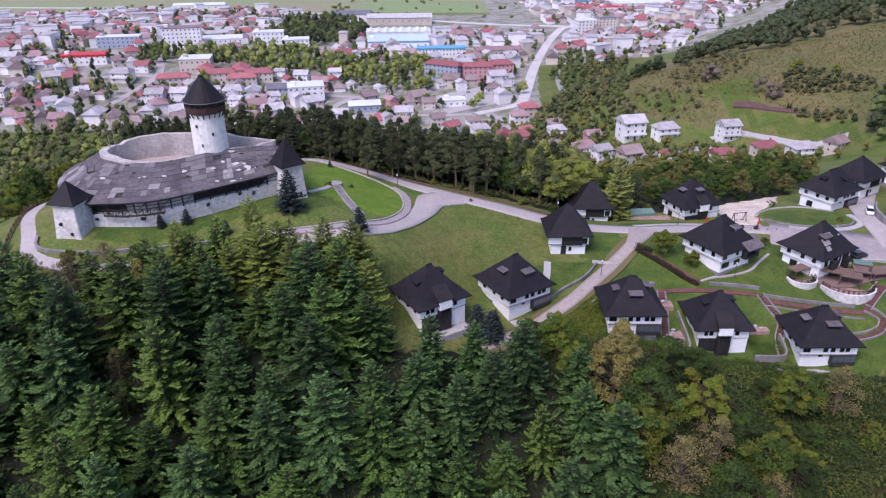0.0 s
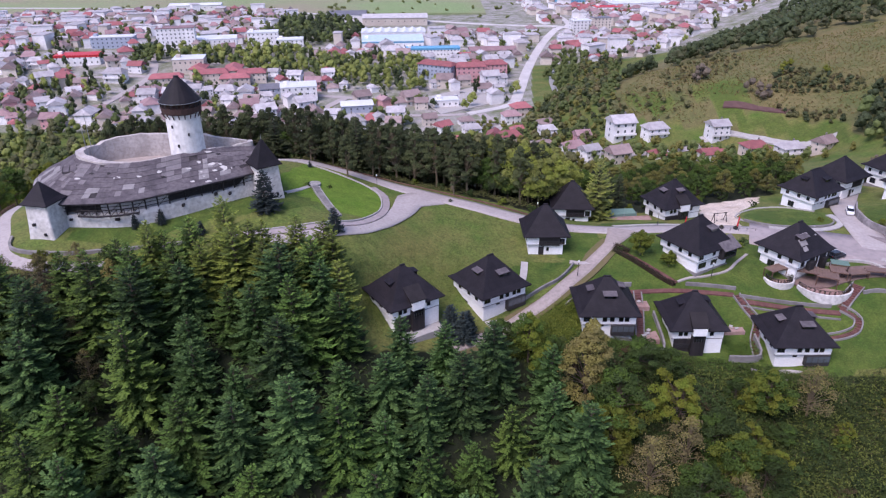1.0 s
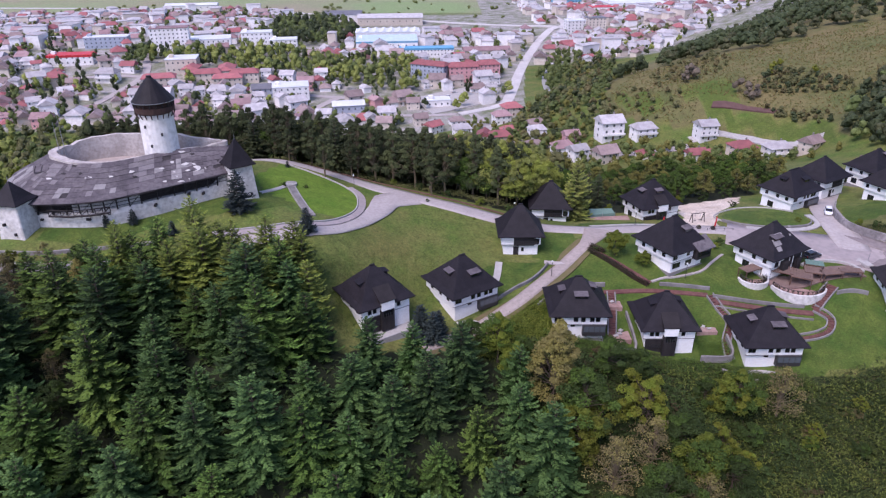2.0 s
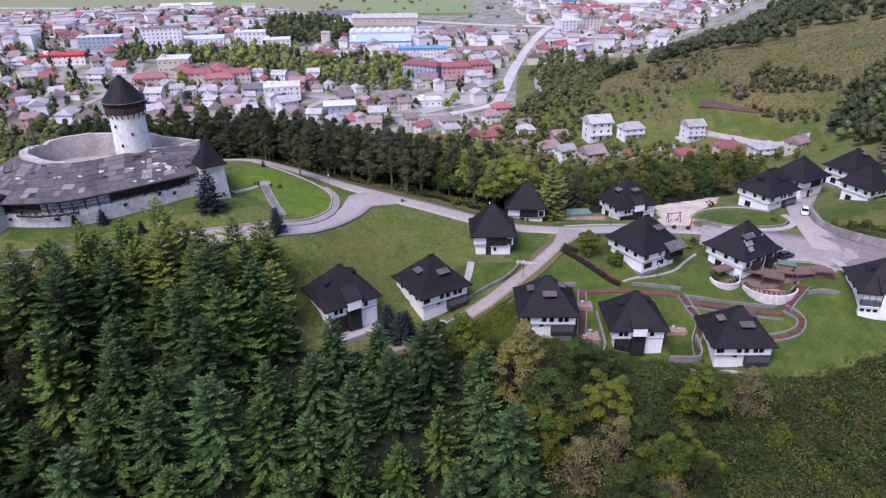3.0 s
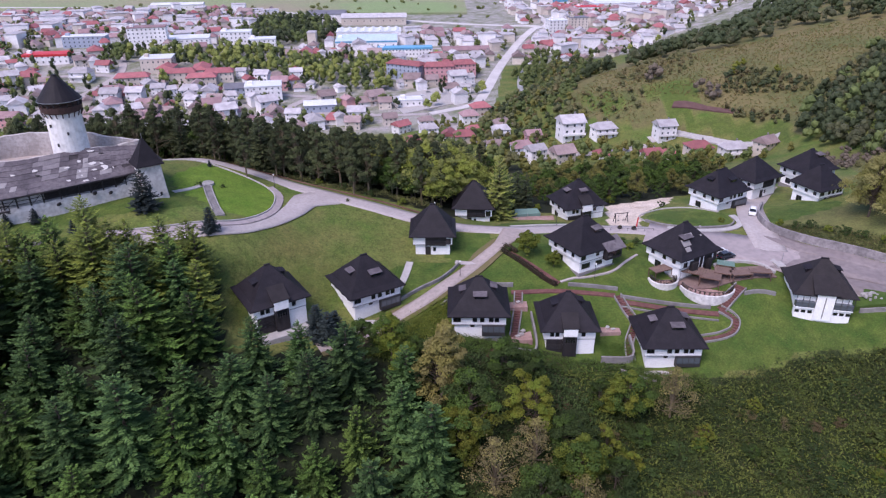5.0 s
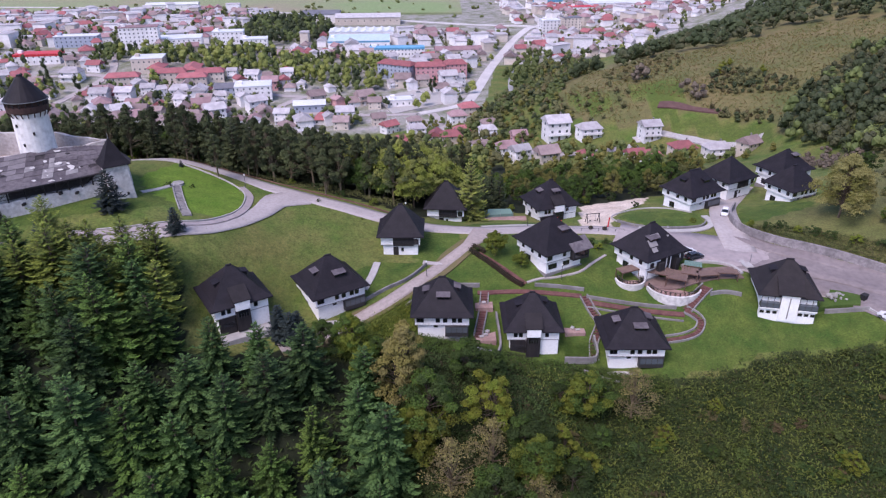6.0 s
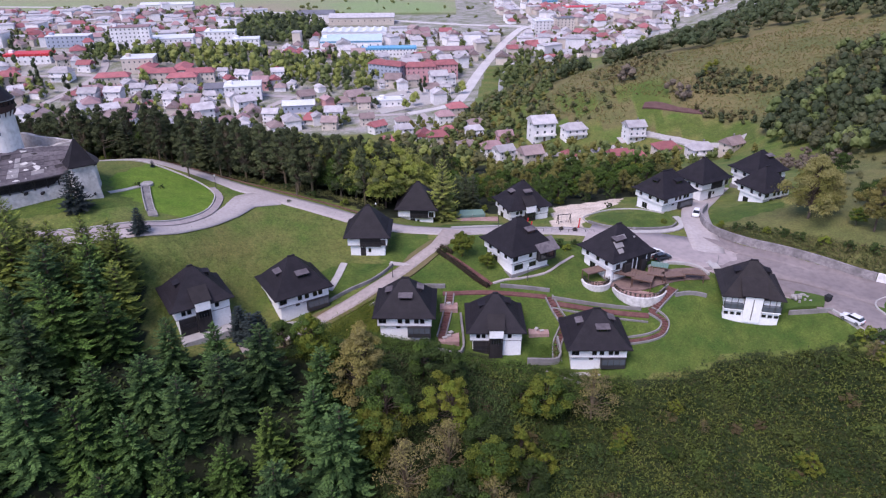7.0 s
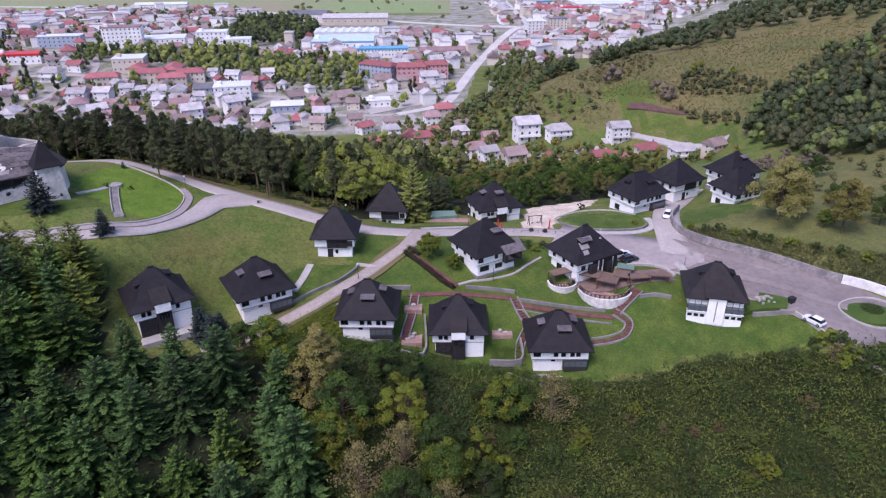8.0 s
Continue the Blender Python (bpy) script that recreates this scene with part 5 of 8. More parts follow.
FRONT = [(26, 108), (46, 106.5), (60, 104.5), (79, 101.5), (79, 104), (66, 107.2), (60, 108.6), (48, 109.6), (30, 110.6)]
bramble("brambles", "green shrubs and weeds below the cottage walls", FRONT, 6000, 16, M_LEAF, 0.25, 0.7, 1.1, 0.4)
bramble("brambles", "dark shrubs below the cottage walls", FRONT, 5000, 17, M_BRAMBLE, 0.25, 0.7, 1.2, 0.4)
bramble("garden_bed", "green planted bed between two cottages", [(60.8, 108.8), (67.0, 108.0), (67.0, 112.0), (60.8, 112.4)], 1600, 18, M_LEAF, 0.2, 0.5, 0.7, 0.15)
bramble("brambles", "bright green weeds and saplings below the narrow lane", [(16, 104), (20, 109), (26, 115), (31, 119.5), (32, 113), (28, 107), (22, 103)], 7000, 19, M_LEAF_YG, 0.25, 0.8, 1.5, 0.5)
BANK = [(108.6, 147.5), (109.5, 145.2), (113.8, 141.2), (118.6, 137.5), (124, 133.7), (129.6, 129.3), (134, 125.4), (150, 112), (175, 110), (172, 122), (150, 126), (134, 133.5), (122, 141), (112.5, 147.5)]
bramble("brambles", "rough dark brambles on the bank above the retaining wall", BANK, 9000, 5, M_BRAMBLE, 0.3, 0.8, 1.4, 0.3)
bramble("brambles", "olive weeds on the bank above the retaining wall", BANK, 6000, 20, M_OLIVE, 0.25, 0.7, 1.1, 0.6)
bramble("brambles", "reddish brown scrub on the bank above the retaining wall", BANK, 6000, 9, M_BRAMBLE_B, 0.3, 0.7, 1.3, 0.3)
bramble("rough_grass", "uneven rough grass on the meadow below the lane", [(-4, 121), (-6, 132), (-1, 145), (10, 150), (30, 145.5), (40, 143), (30, 132), (17, 126), (8, 116), (2, 118.5)], 14000, 10, M_GRASS, 0.10, 0.28, 0.10, 1.5)
bramble("rough_grass", "tall rough herbs on the lower edge of the meadow", [(-4, 120), (-9, 126), (-6, 136), (4, 132), (14, 126.5), (7, 116), (2, 118)], 5000, 11, M_GRASS, 0.15, 0.4, 0.35, 2.5)
bramble("rough_grass", "rough grass on the lawns beside the slope", [(82, 110.5), (79, 104.5), (90, 106), (102, 109.5), (117, 107.5), (119.5, 110.5), (112, 115), (100, 116), (92, 121), (88.5, 117), (90, 113)], 6000, 12, M_GRASS, 0.08, 0.22, 0.06, 1.2)
bramble("brambles", "rough grass and weeds on the bank beside the wood", [(-14, 118), (-8, 122), (-4, 121), (2, 118.5), (-6, 104), (-12, 106)], 4500, 6, M_LEAF, 0.15, 0.4, 0.4)
bramble("brambles", "tall weeds beside the narrow lane", [(24, 109.5), (20, 109), (33, 121), (30, 112)], 3000, 7, M_LEAF, 0.15, 0.45, 0.6)


# ---- fortress ----
def build_fortress():
    t = thing("fortress", "limewashed stone fortress with grey boarded roof and round keep", "castle")
    outer = [(-69, 121.2), (-61, 120.8), (-54.5, 122.2), (-49, 126), (-44, 130), (-37, 135.8), (-32.5, 141), (-35, 147.5), (-46, 151), (-58, 154), (-69, 152.5), (-77, 147), (-79, 138), (-75.5, 128)]
    inner = [(-66.5, 132.5), (-61, 130.2), (-55.5, 131.0), (-51.5, 134), (-46.5, 138.5), (-40, 142.5), (-36.5, 144), (-38, 146), (-47, 147), (-56, 148.5), (-63, 147.5), (-69, 144), (-71, 139.5), (-69.5, 135)]
    O, I = curve(outer, 2.2, True), []
    # the inner ring takes the same number of steps
    n_o = [max(2, int((Vector(outer[(i + 1) % 14]) - Vector(outer[i])).length / 2.2)) for i in range(14)]
    P = [Vector(p) for p in inner]
    for i in range(14):
        for j in range(n_o[i]):
            k = j / n_o[i]
            p0, p1, p2, p3 = (P[(i + q) % 14] for q in (-1, 0, 1, 2))
            I.append(0.5 * ((2 * p1) + (p2 - p0) * k + (2 * p0 - 5 * p1 + 4 * p2 - p3) * k * k + (3 * p1 - p0 - 3 * p2 + p3) * k ** 3))
    N = len(O)
    ctr = Vector((-56, 138))
    zin = [25.7 if p.x < -47 else 25.7 - 0.08 * (p.x + 47) for p in I]
    rng = random.Random(4)
    wall, top = Mesh(), []
    rings = []
    for i, p in enumerate(O):
        d = (p - ctr).normalized()
        front = p.y < 137
        zt = 18.9 if front else 20.8
        zt += rng.uniform(-0.12, 0.12)
        zb = ground_z(p.x, p.y) - 2
        a, b, c2 = p + d * 0.5, p + d * 0.05, p - d * 1.3
        rings.append([(a.x, a.y, zb), (p.x + d.x * 0.22, p.y + d.y * 0.22, (zb + zt) / 2), (b.x, b.y, zt), (c2.x, c2.y, zt), (c2.x, c2.y, zb)])
    wall.loft(rings + [rings[0]], caps=False)
    part("curtain_wall", wall, M_STONE, t, "stained limewashed stone wall")
    # court floor and ring wall round it
    ring = [i for i in range(N) if I[i].x < -46 or I[i].y > 146]
    part("court_floor", Mesh().add([(p.x, p.y, 21.6) for p in I], [tuple(range(N))]), M_COURT, t)
    for pts, w, zt in (([(-64.5, 134.6), (-60, 133.4), (-56, 134.4), (-52.6, 137.2)], 0.9, 24.6), ([(-66, 139), (-61, 138.2), (-55, 141.5)], 0.7, 22.6)):
        part("court_wall", kerb_line(pts, w, 0.0, 3.2, 1.0, False, zt), M_RING, t, "low pale masonry inside the court")
    rw = Mesh()
    rr = []
    for i in range(N):
        p = I[i]
        d = (p - Vector((-58, 140))).normalized()
        z = zin[i] + 0.12 + 0.6 * noise.noise((p.x * 0.35, p.y * 0.35, 1)) + (0.75 if p.y > 143 else 0) - (0.2 if p.y < 137 else 0)
        a, b = p + d * 0.1, p - d * 0.9
        if p.x < -62 and p.y < 141:
            z += 0.9 * max(0.0, 1 - abs(p.y - 135) / 6)
            a = p + d * 0.7
        rr.append([(a.x, a.y, 21), (a.x, a.y, z), (b.x, b.y, z), (b.x, b.y, 21.4)])
    rw.loft(rr + [rr[0]], caps=False)
    part("ring_wall", rw, M_RING, t, "pale stone wall round the inner court")
    # roof deck, then boards in rows upon it
    deck = Mesh()
    rr = []
    for i in range(N):
        p, q = O[i], I[i]
        d = (p - q).normalized()
        e = p + d * 0.95
        rr.append([(e.x, e.y, 20.95), (e.x, e.y, 21.15), (q.x, q.y, zin[i]), (q.x, q.y, zin[i] - 0.25)])
    deck.loft(rr + [rr[0]], caps=False)
    roof = part("ring_roof", deck, M_DECK, t, "weathered grey boarded roof with bleached patches")
    bleached = ((-69.5, 127, 5.0, 0.5, M_BOARD_MAUVE), (-75.5, 132.5, 3.2, 0.75, M_BOARD_PALE), (-62.7, 130.6, 2.0, 0.7, M_BOARD_MAUVE), (-58.7, 129.9, 1.3, 0.5, M_BOARD_MAUVE), (-49.6, 131.8, 3.0, 0.5, M_BOARD_MAUVE), (-55.2, 125.4, 1.9, 0.7, M_BOARD_PALE), (-62.5, 123.7, 1.3, 0.6, M_BOARD_PALE), (-43.5, 133.5, 4.2, 0.22, M_BOARD_PALE))
    rest = Mesh()
    for i in range(N):
        j = (i + 1) % N
        rows = max(3, int((O[i] - I[i]).length / 1.15))
        for r in range(rows):
            for u0, u1 in ((0.003, 0.997),) if rng.random() < 0.6 else ((0.003, 0.497), (0.503, 0.997)):
                if rng.random() < 0.012:
                    continue
                a0, a1, b0, b1 = O[i].lerp(O[j], u0), O[i].lerp(O[j], u1), I[i].lerp(I[j], u0), I[i].lerp(I[j], u1)
                za, zb = 21.15, (zin[i] + zin[j]) / 2
                skew = rng.uniform(-0.012, 0.012)
                lift = 0.07 + 0.05 * rng.random()
                over = rng.uniform(0.0, 0.35) if r == 0 else 0.0

                def at(a, b, v, dz):
                    q = a.lerp(b, -0.09 - over / 9 + (1.09 + over / 9) * v)
                    return (q.x, q.y, za + (zb - za) * v + dz)
                v0, v1 = r / rows, min(1.0, (r + 1.12) / rows)
                top = [at(a0, b0, v0 + skew * (r > 0), lift + 0.10), at(a1, b1, v0 - skew * (r > 0), lift + 0.10), at(a1, b1, v1, lift), at(a0, b0, v1, lift)]
                c = (a0 + a1) / 2
                c = c.lerp((b0 + b1) / 2, (v0 + v1) / 2)
                mt = M_ROOF_GREY
                for bx, by, br, chance, bm in bleached:
                    if (c.x - bx) ** 2 + (c.y - by) ** 2 < br * br and rng.random() < chance:
                        mt = bm
                if mt is M_ROOF_GREY and rng.random() < 0.03:
                    mt = M_BOARD_MAUVE
                low = [(x, y, z - 0.07) for x, y, z in top]
                if c.y < 139 and c.x > -80:
                    part("board", Mesh().loft([low, top]), mt, roof)
                else:
                    rest.loft([low, top])
    tagged(part("back_roofing", rest, M_ROOF_GREY, roof), kind="stuff")
    # a raised flat hatch near the ring wall, and the roof ridge boards beside the keep
    slab = part("hatch", Mesh().box(-2.6, 2.6, -1.1, 1.1, 0, 0.5, Matrix.Translation((-68.3, 130.6, 24.3)) @ Matrix.Rotation(radians(18), 4, "Z") @ Matrix.Rotation(0.25, 4, "X"), b=0.06), M_ROOF_GREY, roof, "raised boarded hatch")
    for k in range(5):
        part("batten", Mesh().box(-2.5 + k * 1.25 - 0.06, -2.5 + k * 1.25 + 0.06, -1.15, 1.15, 0.5, 0.58, Matrix.Translation((-68.3, 130.6, 24.3)) @ Matrix.Rotation(radians(18), 4, "Z") @ Matrix.Rotation(0.25, 4, "X")), M_DECK, slab)
    # torn patches where the pale underlay shows
    for x, y, a, w, l in ((-40.9, 135.4, 40, 2.6, 1.7), (-39.6, 136.2, 40, 1.8, 1.0), (-42.9, 135.7, 40, 1.6, 1.0), (-41.9, 134.2, 40, 1.2, 0.6), (-43.7, 131.8, 35, 0.9, 0.6), (-45.1, 129.6, 30, 1.0, 0.5), (-42.3, 130.7, 30, 1.6, 0.5), (-44.4, 132.9, 30, 0.7, 0.5), (-41.2, 132.0, 30, 0.8, 0.4), (-43.0, 137.0, 40, 2.2, 0.9), (-45.5, 135.2, 35, 1.6, 0.8), (-46.5, 132.5, 30, 1.3, 0.5), (-48.2, 131.2, 30, 0.9, 0.5), (-41.5, 136.4, 30, 1.5, 0.7), (-40.5, 134.0, 35, 1.4, 0.4), (-55, 127.2, 10, 2.2, 0.5), (-58.5, 126.4, 0, 1.6, 0.7), (-62.0, 124.6, 0, 1.8, 0.4), (-51.5, 129.6, 30, 1.2, 0.9), (-49.6, 133.4, 30, 2.0, 0.5), (-44.6, 138.6, 40, 2.4, 0.7), (-66.4, 126.6, 0, 1.5, 0.6)):
        i = min(range(N), key=lambda k: (O[k].lerp(I[k], 0.5) - Vector((x, y))).length)
        p, q = O[i], I[i]
        v = max(0.05, min(0.95, (Vector((x, y)) - p).dot(q - p) / (q - p).length_squared))
        z = 21.15 + (zin[i] - 21.15) * v + 0.27
        slope = (zin[i] - 21.15) / (q - p).length
        d = (q - p).normalized()
        rot = Matrix.Rotation(math.atan2(d.y, d.x) - math.pi / 2, 4, "Z")
        mm = Matrix.Translation((x, y, z)) @ rot @ Matrix.Rotation(math.atan(slope), 4, "X")
        pts = [(w / 2 * math.cos(k * 0.628) * rng.uniform(0.6, 1.1), l / 2 * math.sin(k * 0.628) * rng.uniform(0.6, 1.1)) for k in range(10)]
        part("torn_patch", Mesh().loft([[(u, v2, -0.03) for u, v2 in pts], [(u, v2, 0.03) for u, v2 in pts]], m=mm), M_BARE, roof, "pale torn patch")
    # gaps where boards have gone and the dark deck timbers show
    for x, y, w, l in ((-50.5, 128.6, 1.2, 0.5), (-57.0, 124.8, 1.6, 0.4), (-60.5, 127.4, 0.8, 0.7), (-45.8, 133.6, 1.0, 0.6), (-64.0, 127.6, 1.4, 0.5), (-42.4, 139.0, 1.2, 0.5), (-53.2, 126.0, 0.7, 0.9), (-47.6, 136.4, 1.5, 0.5)):
        i = min(range(N), key=lambda k: (O[k].lerp(I[k], 0.5) - Vector((x, y))).length)
        p, q = O[i], I[i]
        v = max(0.05, min(0.95, (Vector((x, y)) - p).dot(q - p) / (q - p).length_squared))
        d = (q - p).normalized()
        mm = Matrix.Translation((x, y, 21.15 + (zin[i] - 21.15) * v + 0.26)) @ Matrix.Rotation(math.atan2(d.y, d.x) - math.pi / 2, 4, "Z") @ Matrix.Rotation(math.atan((zin[i] - 21.15) / (q - p).length), 4, "X")
        pts = [(w / 2 * math.cos(k * 0.698) * rng.uniform(0.6, 1.1), l / 2 * math.sin(k * 0.698) * rng.uniform(0.6, 1.1)) for k in range(9)]
        part("torn_patch", Mesh().loft([[(u, v2, -0.03) for u, v2 in pts], [(u, v2, 0.03) for u, v2 in pts]], m=mm), M_WOOD, roof, "dark hole in the boards")
    # timber gallery between wall and eave, with an outer balcony
    for i in range(N):
        p = O[i]
        if p.y > 138:
            continue
        j = (i + 1) % N
        d = (p - ctr).normalized()
        q = p + d * 0.25
        part("gallery_post", Mesh().box(q.x - 0.11, q.x + 0.11, q.y - 0.11, q.y + 0.11, 18.8, 21.1), M_WOOD, t)
        p2 = O[j] + (O[j] - ctr).normalized() * 0.25
        if p2.y < 138:
            for z in (19.5, 20.2):
                part("gallery_rail", Mesh().tube([(q.x, q.y, z), (p2.x, p2.y, z)], [0.07, 0.07], 6), M_WOOD, t)
            if i % 2 == 0:
                part("gallery_brace", Mesh().tube([(q.x, q.y, 18.9), (p2.x, p2.y, 20.9)], [0.06, 0.06], 5), M_WOOD, t)
            b, b2 = O[i] - d * 1.0, O[j] - d * 1.0
            # pale wall in the middle stretch; elsewhere a black sheet stands for the shaded void
            part("gallery_back", Mesh().loft([[(b.x, b.y, 18.8), (b2.x, b2.y, 18.8), (b2.x, b2.y, 21.0), (b.x, b.y, 21.0)], [(b.x - d.x * .1, b.y - d.y * .1, 18.8), (b2.x - d.x * .1, b2.y - d.y * .1, 18.8), (b2.x - d.x * .1, b2.y - d.y * .1, 21.0), (b.x - d.x * .1, b.y - d.y * .1, 21.0)]]), M_STONE if -63 < p.x < -50 else M_WOOD, t)
    bal = part("balcony", Mesh().tube([(-64.3, 119.9, 18.7), (-60.5, 119.5, 18.7), (-56.5, 120.2, 18.7), (-53.2, 121.4, 18.8)], [0.22] * 4, 6), M_WOOD, t, "black timber balcony")
    for k in range(10):
        f = k / 9
        x = -64.3 + 11.1 * f
        y = float(np.interp(x, [-64.3, -60.5, -56.5, -53.2], [119.9, 119.5, 120.2, 121.4]))
        part("baluster", Mesh().tube([(x, y, 18.7), (x, y, 19.95)], [0.08, 0.08], 6), M_WOOD, bal)
        if k < 9:
            x2 = x + 1.23
            y2 = float(np.interp(x2, [-64.3, -60.5, -56.5, -53.2], [119.9, 119.5, 120.2, 121.4]))
            part("brace", Mesh().tube([(x, y, 18.75), (x2, y2, 19.85)], [0.06, 0.06], 5), M_WOOD, bal)
    part("handrail", Mesh().tube([(-64.3, 119.9, 19.95), (-60.5, 119.5, 19.95), (-56.5, 120.2, 19.95), (-53.2, 121.4, 20.0)], [0.09] * 4, 6), M_WOOD, bal)
    for k in range(7):
        x = -63.5 + 1.6 * k
        y = float(np.interp(x, [-64.3, -60.5, -56.5, -53.2], [119.9, 119.5, 120.2, 121.4]))
        part("bracket", Mesh().tube([(x, y + 0.1, 18.6), (x, y + 1.4, 17.9)], [0.1, 0.1], 5), M_WOOD, bal)
    # loopholes and stones left bare
    for x, y, z, w, h in ((-57.5, 121.5, 17.6, 0.8, 0.5), (-66, 120.7, 17.9, 0.5, 0.35), (-46.8, 127.3, 18.0, 0.4, 0.5), (-41.5, 131.7, 18.6, 0.4, 0.5), (-39.2, 133.6, 18.0, 0.4, 0.5)):
        part("loophole", Mesh().box(x - w / 2, x + w / 2, y - 0.75, y + 0.2, z - h / 2, z + h / 2), M_WOOD, t)
    # square corner towers
    for cx, cy, rot, size, ze, za in ((-69.8, 119.4, -12, 4.5, 22.2, 26.0), (-32.6, 137.9, 38, 4.4, 23.0, 28.3)):
        base = Matrix.Translation((cx, cy, 0)) @ Matrix.Rotation(radians(rot), 4, "Z")
        def sq(h, z):
            c = 0.18
            return [(-h + c, -h, z), (h - c, -h, z), (h, -h + c, z), (h, h - c, z), (h - c, h, z), (-h + c, h, z), (-h, h - c, z), (-h, -h + c, z)]
        h = size / 2
        zb = ground_z(cx, cy) - 3
        tw = part("corner_tower", Mesh().loft([sq(h + 0.75, zb), sq(h + 0.3, (zb + ze) / 2), sq(h, ze)], m=base), M_STONE, t, "square battered corner tower")
        e = h + 0.65
        def rq(k, z):
            return [(-k, -k, z), (k, -k, z), (k, k, z), (-k, k, z)]
        part("tower_roof", Mesh().loft([rq(e - 0.1, ze - 0.15), rq(e, ze - 0.1), rq(e, ze + 0.05), rq(e * 0.78, ze + (za - ze) * 0.18), rq(0.12, za)], m=base), M_ROOF, tw, "black pyramid roof")
        part("finial", Mesh().tube([(cx, cy, za - 0.1), (cx, cy, za + 1.1)], [0.07, 0.03], 6), M_METAL, tw)
        for wx, wz in ((-0.9, 0.55), (1.1, 0.35)):
            part("loophole", Mesh().box(wx - 0.2, wx + 0.2, -h - 0.75, -h + 0.1, zb + (ze - zb) * wz, zb + (ze - zb) * wz + 0.5, base), M_WOOD, tw)
    # round keep
    kx, ky = -48.9, 140.2
    def circ(r, z, n=28):
        return [(kx + r * math.cos(2 * math.pi * k / n), ky + r * math.sin(2 * math.pi * k / n), z) for k in range(n)]
    keep = part("keep", Mesh().loft([circ(3.7, 18), circ(3.55, 26), circ(3.4, 34.1)]), M_LIME, t, "round white keep", smooth=False)
    gal = part("keep_gallery", Mesh().loft([circ(3.3, 33.4, 20), circ(3.95, 33.8, 20), circ(4.05, 34.9, 20), circ(4.05, 34.92, 20), circ(3.3, 34.93, 20), circ(3.3, 36.0, 20)]), M_TIMBERD, keep, "dark brown boarded gallery")
    for k in range(20):
        a = 2 * math.pi * (k + 0.5) / 20
        x, y = kx + 3.95 * math.cos(a), ky + 3.95 * math.sin(a)
        part("gallery_post", Mesh().box(x - 0.09, x + 0.09, y - 0.09, y + 0.09, 34.8, 36.0), M_WOOD, gal)
        x0, y0 = kx + 3.5 * math.cos(a), ky + 3.5 * math.sin(a)
        part("bracket", Mesh().tube([(x0, y0, 32.7), (x, y, 33.7)], [0.11, 0.13], 5), M_TIMBERD, gal)
    part("keep_roof", Mesh().loft([circ(4.0, 35.8, 20), circ(4.25, 35.82, 20), circ(4.25, 36.0, 20), circ(3.4, 37.1, 20), circ(1.9, 39.1, 20), circ(0.55, 40.6, 20), circ(0.5, 40.95, 20)]), M_ROOF, keep, "black conical roof")
    part("roof_rim", Mesh().loft([circ(4.26, 35.88, 20), circ(4.33, 35.9, 20), circ(4.33, 36.0, 20), circ(4.26, 36.02, 20)]), M_METAL, keep, "pale gutter")
    for a, z in ((250, 31.2), (262, 27.2), (300, 29.5)):
        x, y = kx + 3.62 * math.cos(radians(a)), ky + 3.62 * math.sin(radians(a))
        part("loophole", Mesh().box(x - 0.14, x + 0.14, y - 0.14, y + 0.14, z - 0.3, z + 0.3), M_WOOD, keep)
    return t


build_fortress()
for x, y, h in ((-67.6, 134.6, 6.5), (-66.9, 135.4, 8.0)):
    t = thing("flag_mast", "thin bare metal mast on the ring wall", "mast", Matrix.Translation((x, y, 26.2)), "masts on the fortress")
    part("pole", Mesh().tube([(0, 0, -1), (0, 0, h)], [0.09, 0.05], 7), M_METAL, t)
    part("cap", Mesh().tube([(0, 0, h), (0, 0, h + 0.15)], [0.1, 0.06], 7), M_METAL, t)
tagged(part("low_wall", kerb_line([(-77.5, 119), (-76, 115.5), (-71, 113.0), (-64, 112.8), (-58, 114.2), (-51.5, 116.0), (-44, 118.6)], 0.5, 0.6), M_CONC, None, "low grey wall along the foot of the fortress lawn"), "", "wall", kind="structure")
tagged(part("footpath", ribbon([(-92, 150), (-89, 140), (-85, 130), (-80, 121), (-76.5, 114.5), (-70, 110.8), (-62, 110.6), (-50, 113)], 3.6, 0.12), M_ROAD, None, "pale path round the fortress tower"), "", "path", kind="structure")
fence = thing("fence", "brown timber fence along the path", "fence")
fl = curve([(-94, 147), (-90.5, 138), (-87, 127), (-84, 118.5), (-81, 114)], 2.0)
for i, p in enumerate(fl):
    z = ground_z(p.x, p.y)
    part("post", Mesh().box(p.x - 0.08, p.x + 0.08, p.y - 0.08, p.y + 0.08, z - 0.4, z + 1.15), M_TIMBER, fence)
    if i:
        o = fl[i - 1]
        zo = ground_z(o.x, o.y)
        for k in (0.25, 0.6, 0.95):
            part("slat", Mesh().tube([(o.x, o.y, zo + k), (p.x, p.y, z + k)], [0.1, 0.1], 4), M_TIMBER, fence)


# ---- the town in the valley ----
# tile and wall colours are paled: the valley's distance haze is mixed into them
M_TILE_R = mat("red_roof_tiles", (0.36, 0.125, 0.13), (0.25, 0.095, 0.10), 0.3, 0.85, 0.3, 3, vary=0.35)
M_TILE_P = mat("hazy_pink_tiles", (0.33, 0.215, 0.22), (0.24, 0.150, 0.155), 0.3, 0.85, 0.3, 3, vary=0.35)
M_TILE_B = mat("brown_roof_tiles", (0.22, 0.165, 0.16), (0.31, 0.235, 0.225), 0.3, 0.85, 0.3, 3, vary=0.35)
M_TILE_G = mat("grey_roof_sheets", (0.46, 0.44, 0.45), (0.31, 0.29, 0.30), 0.3, 0.8, 0.2, 3, vary=0.3)
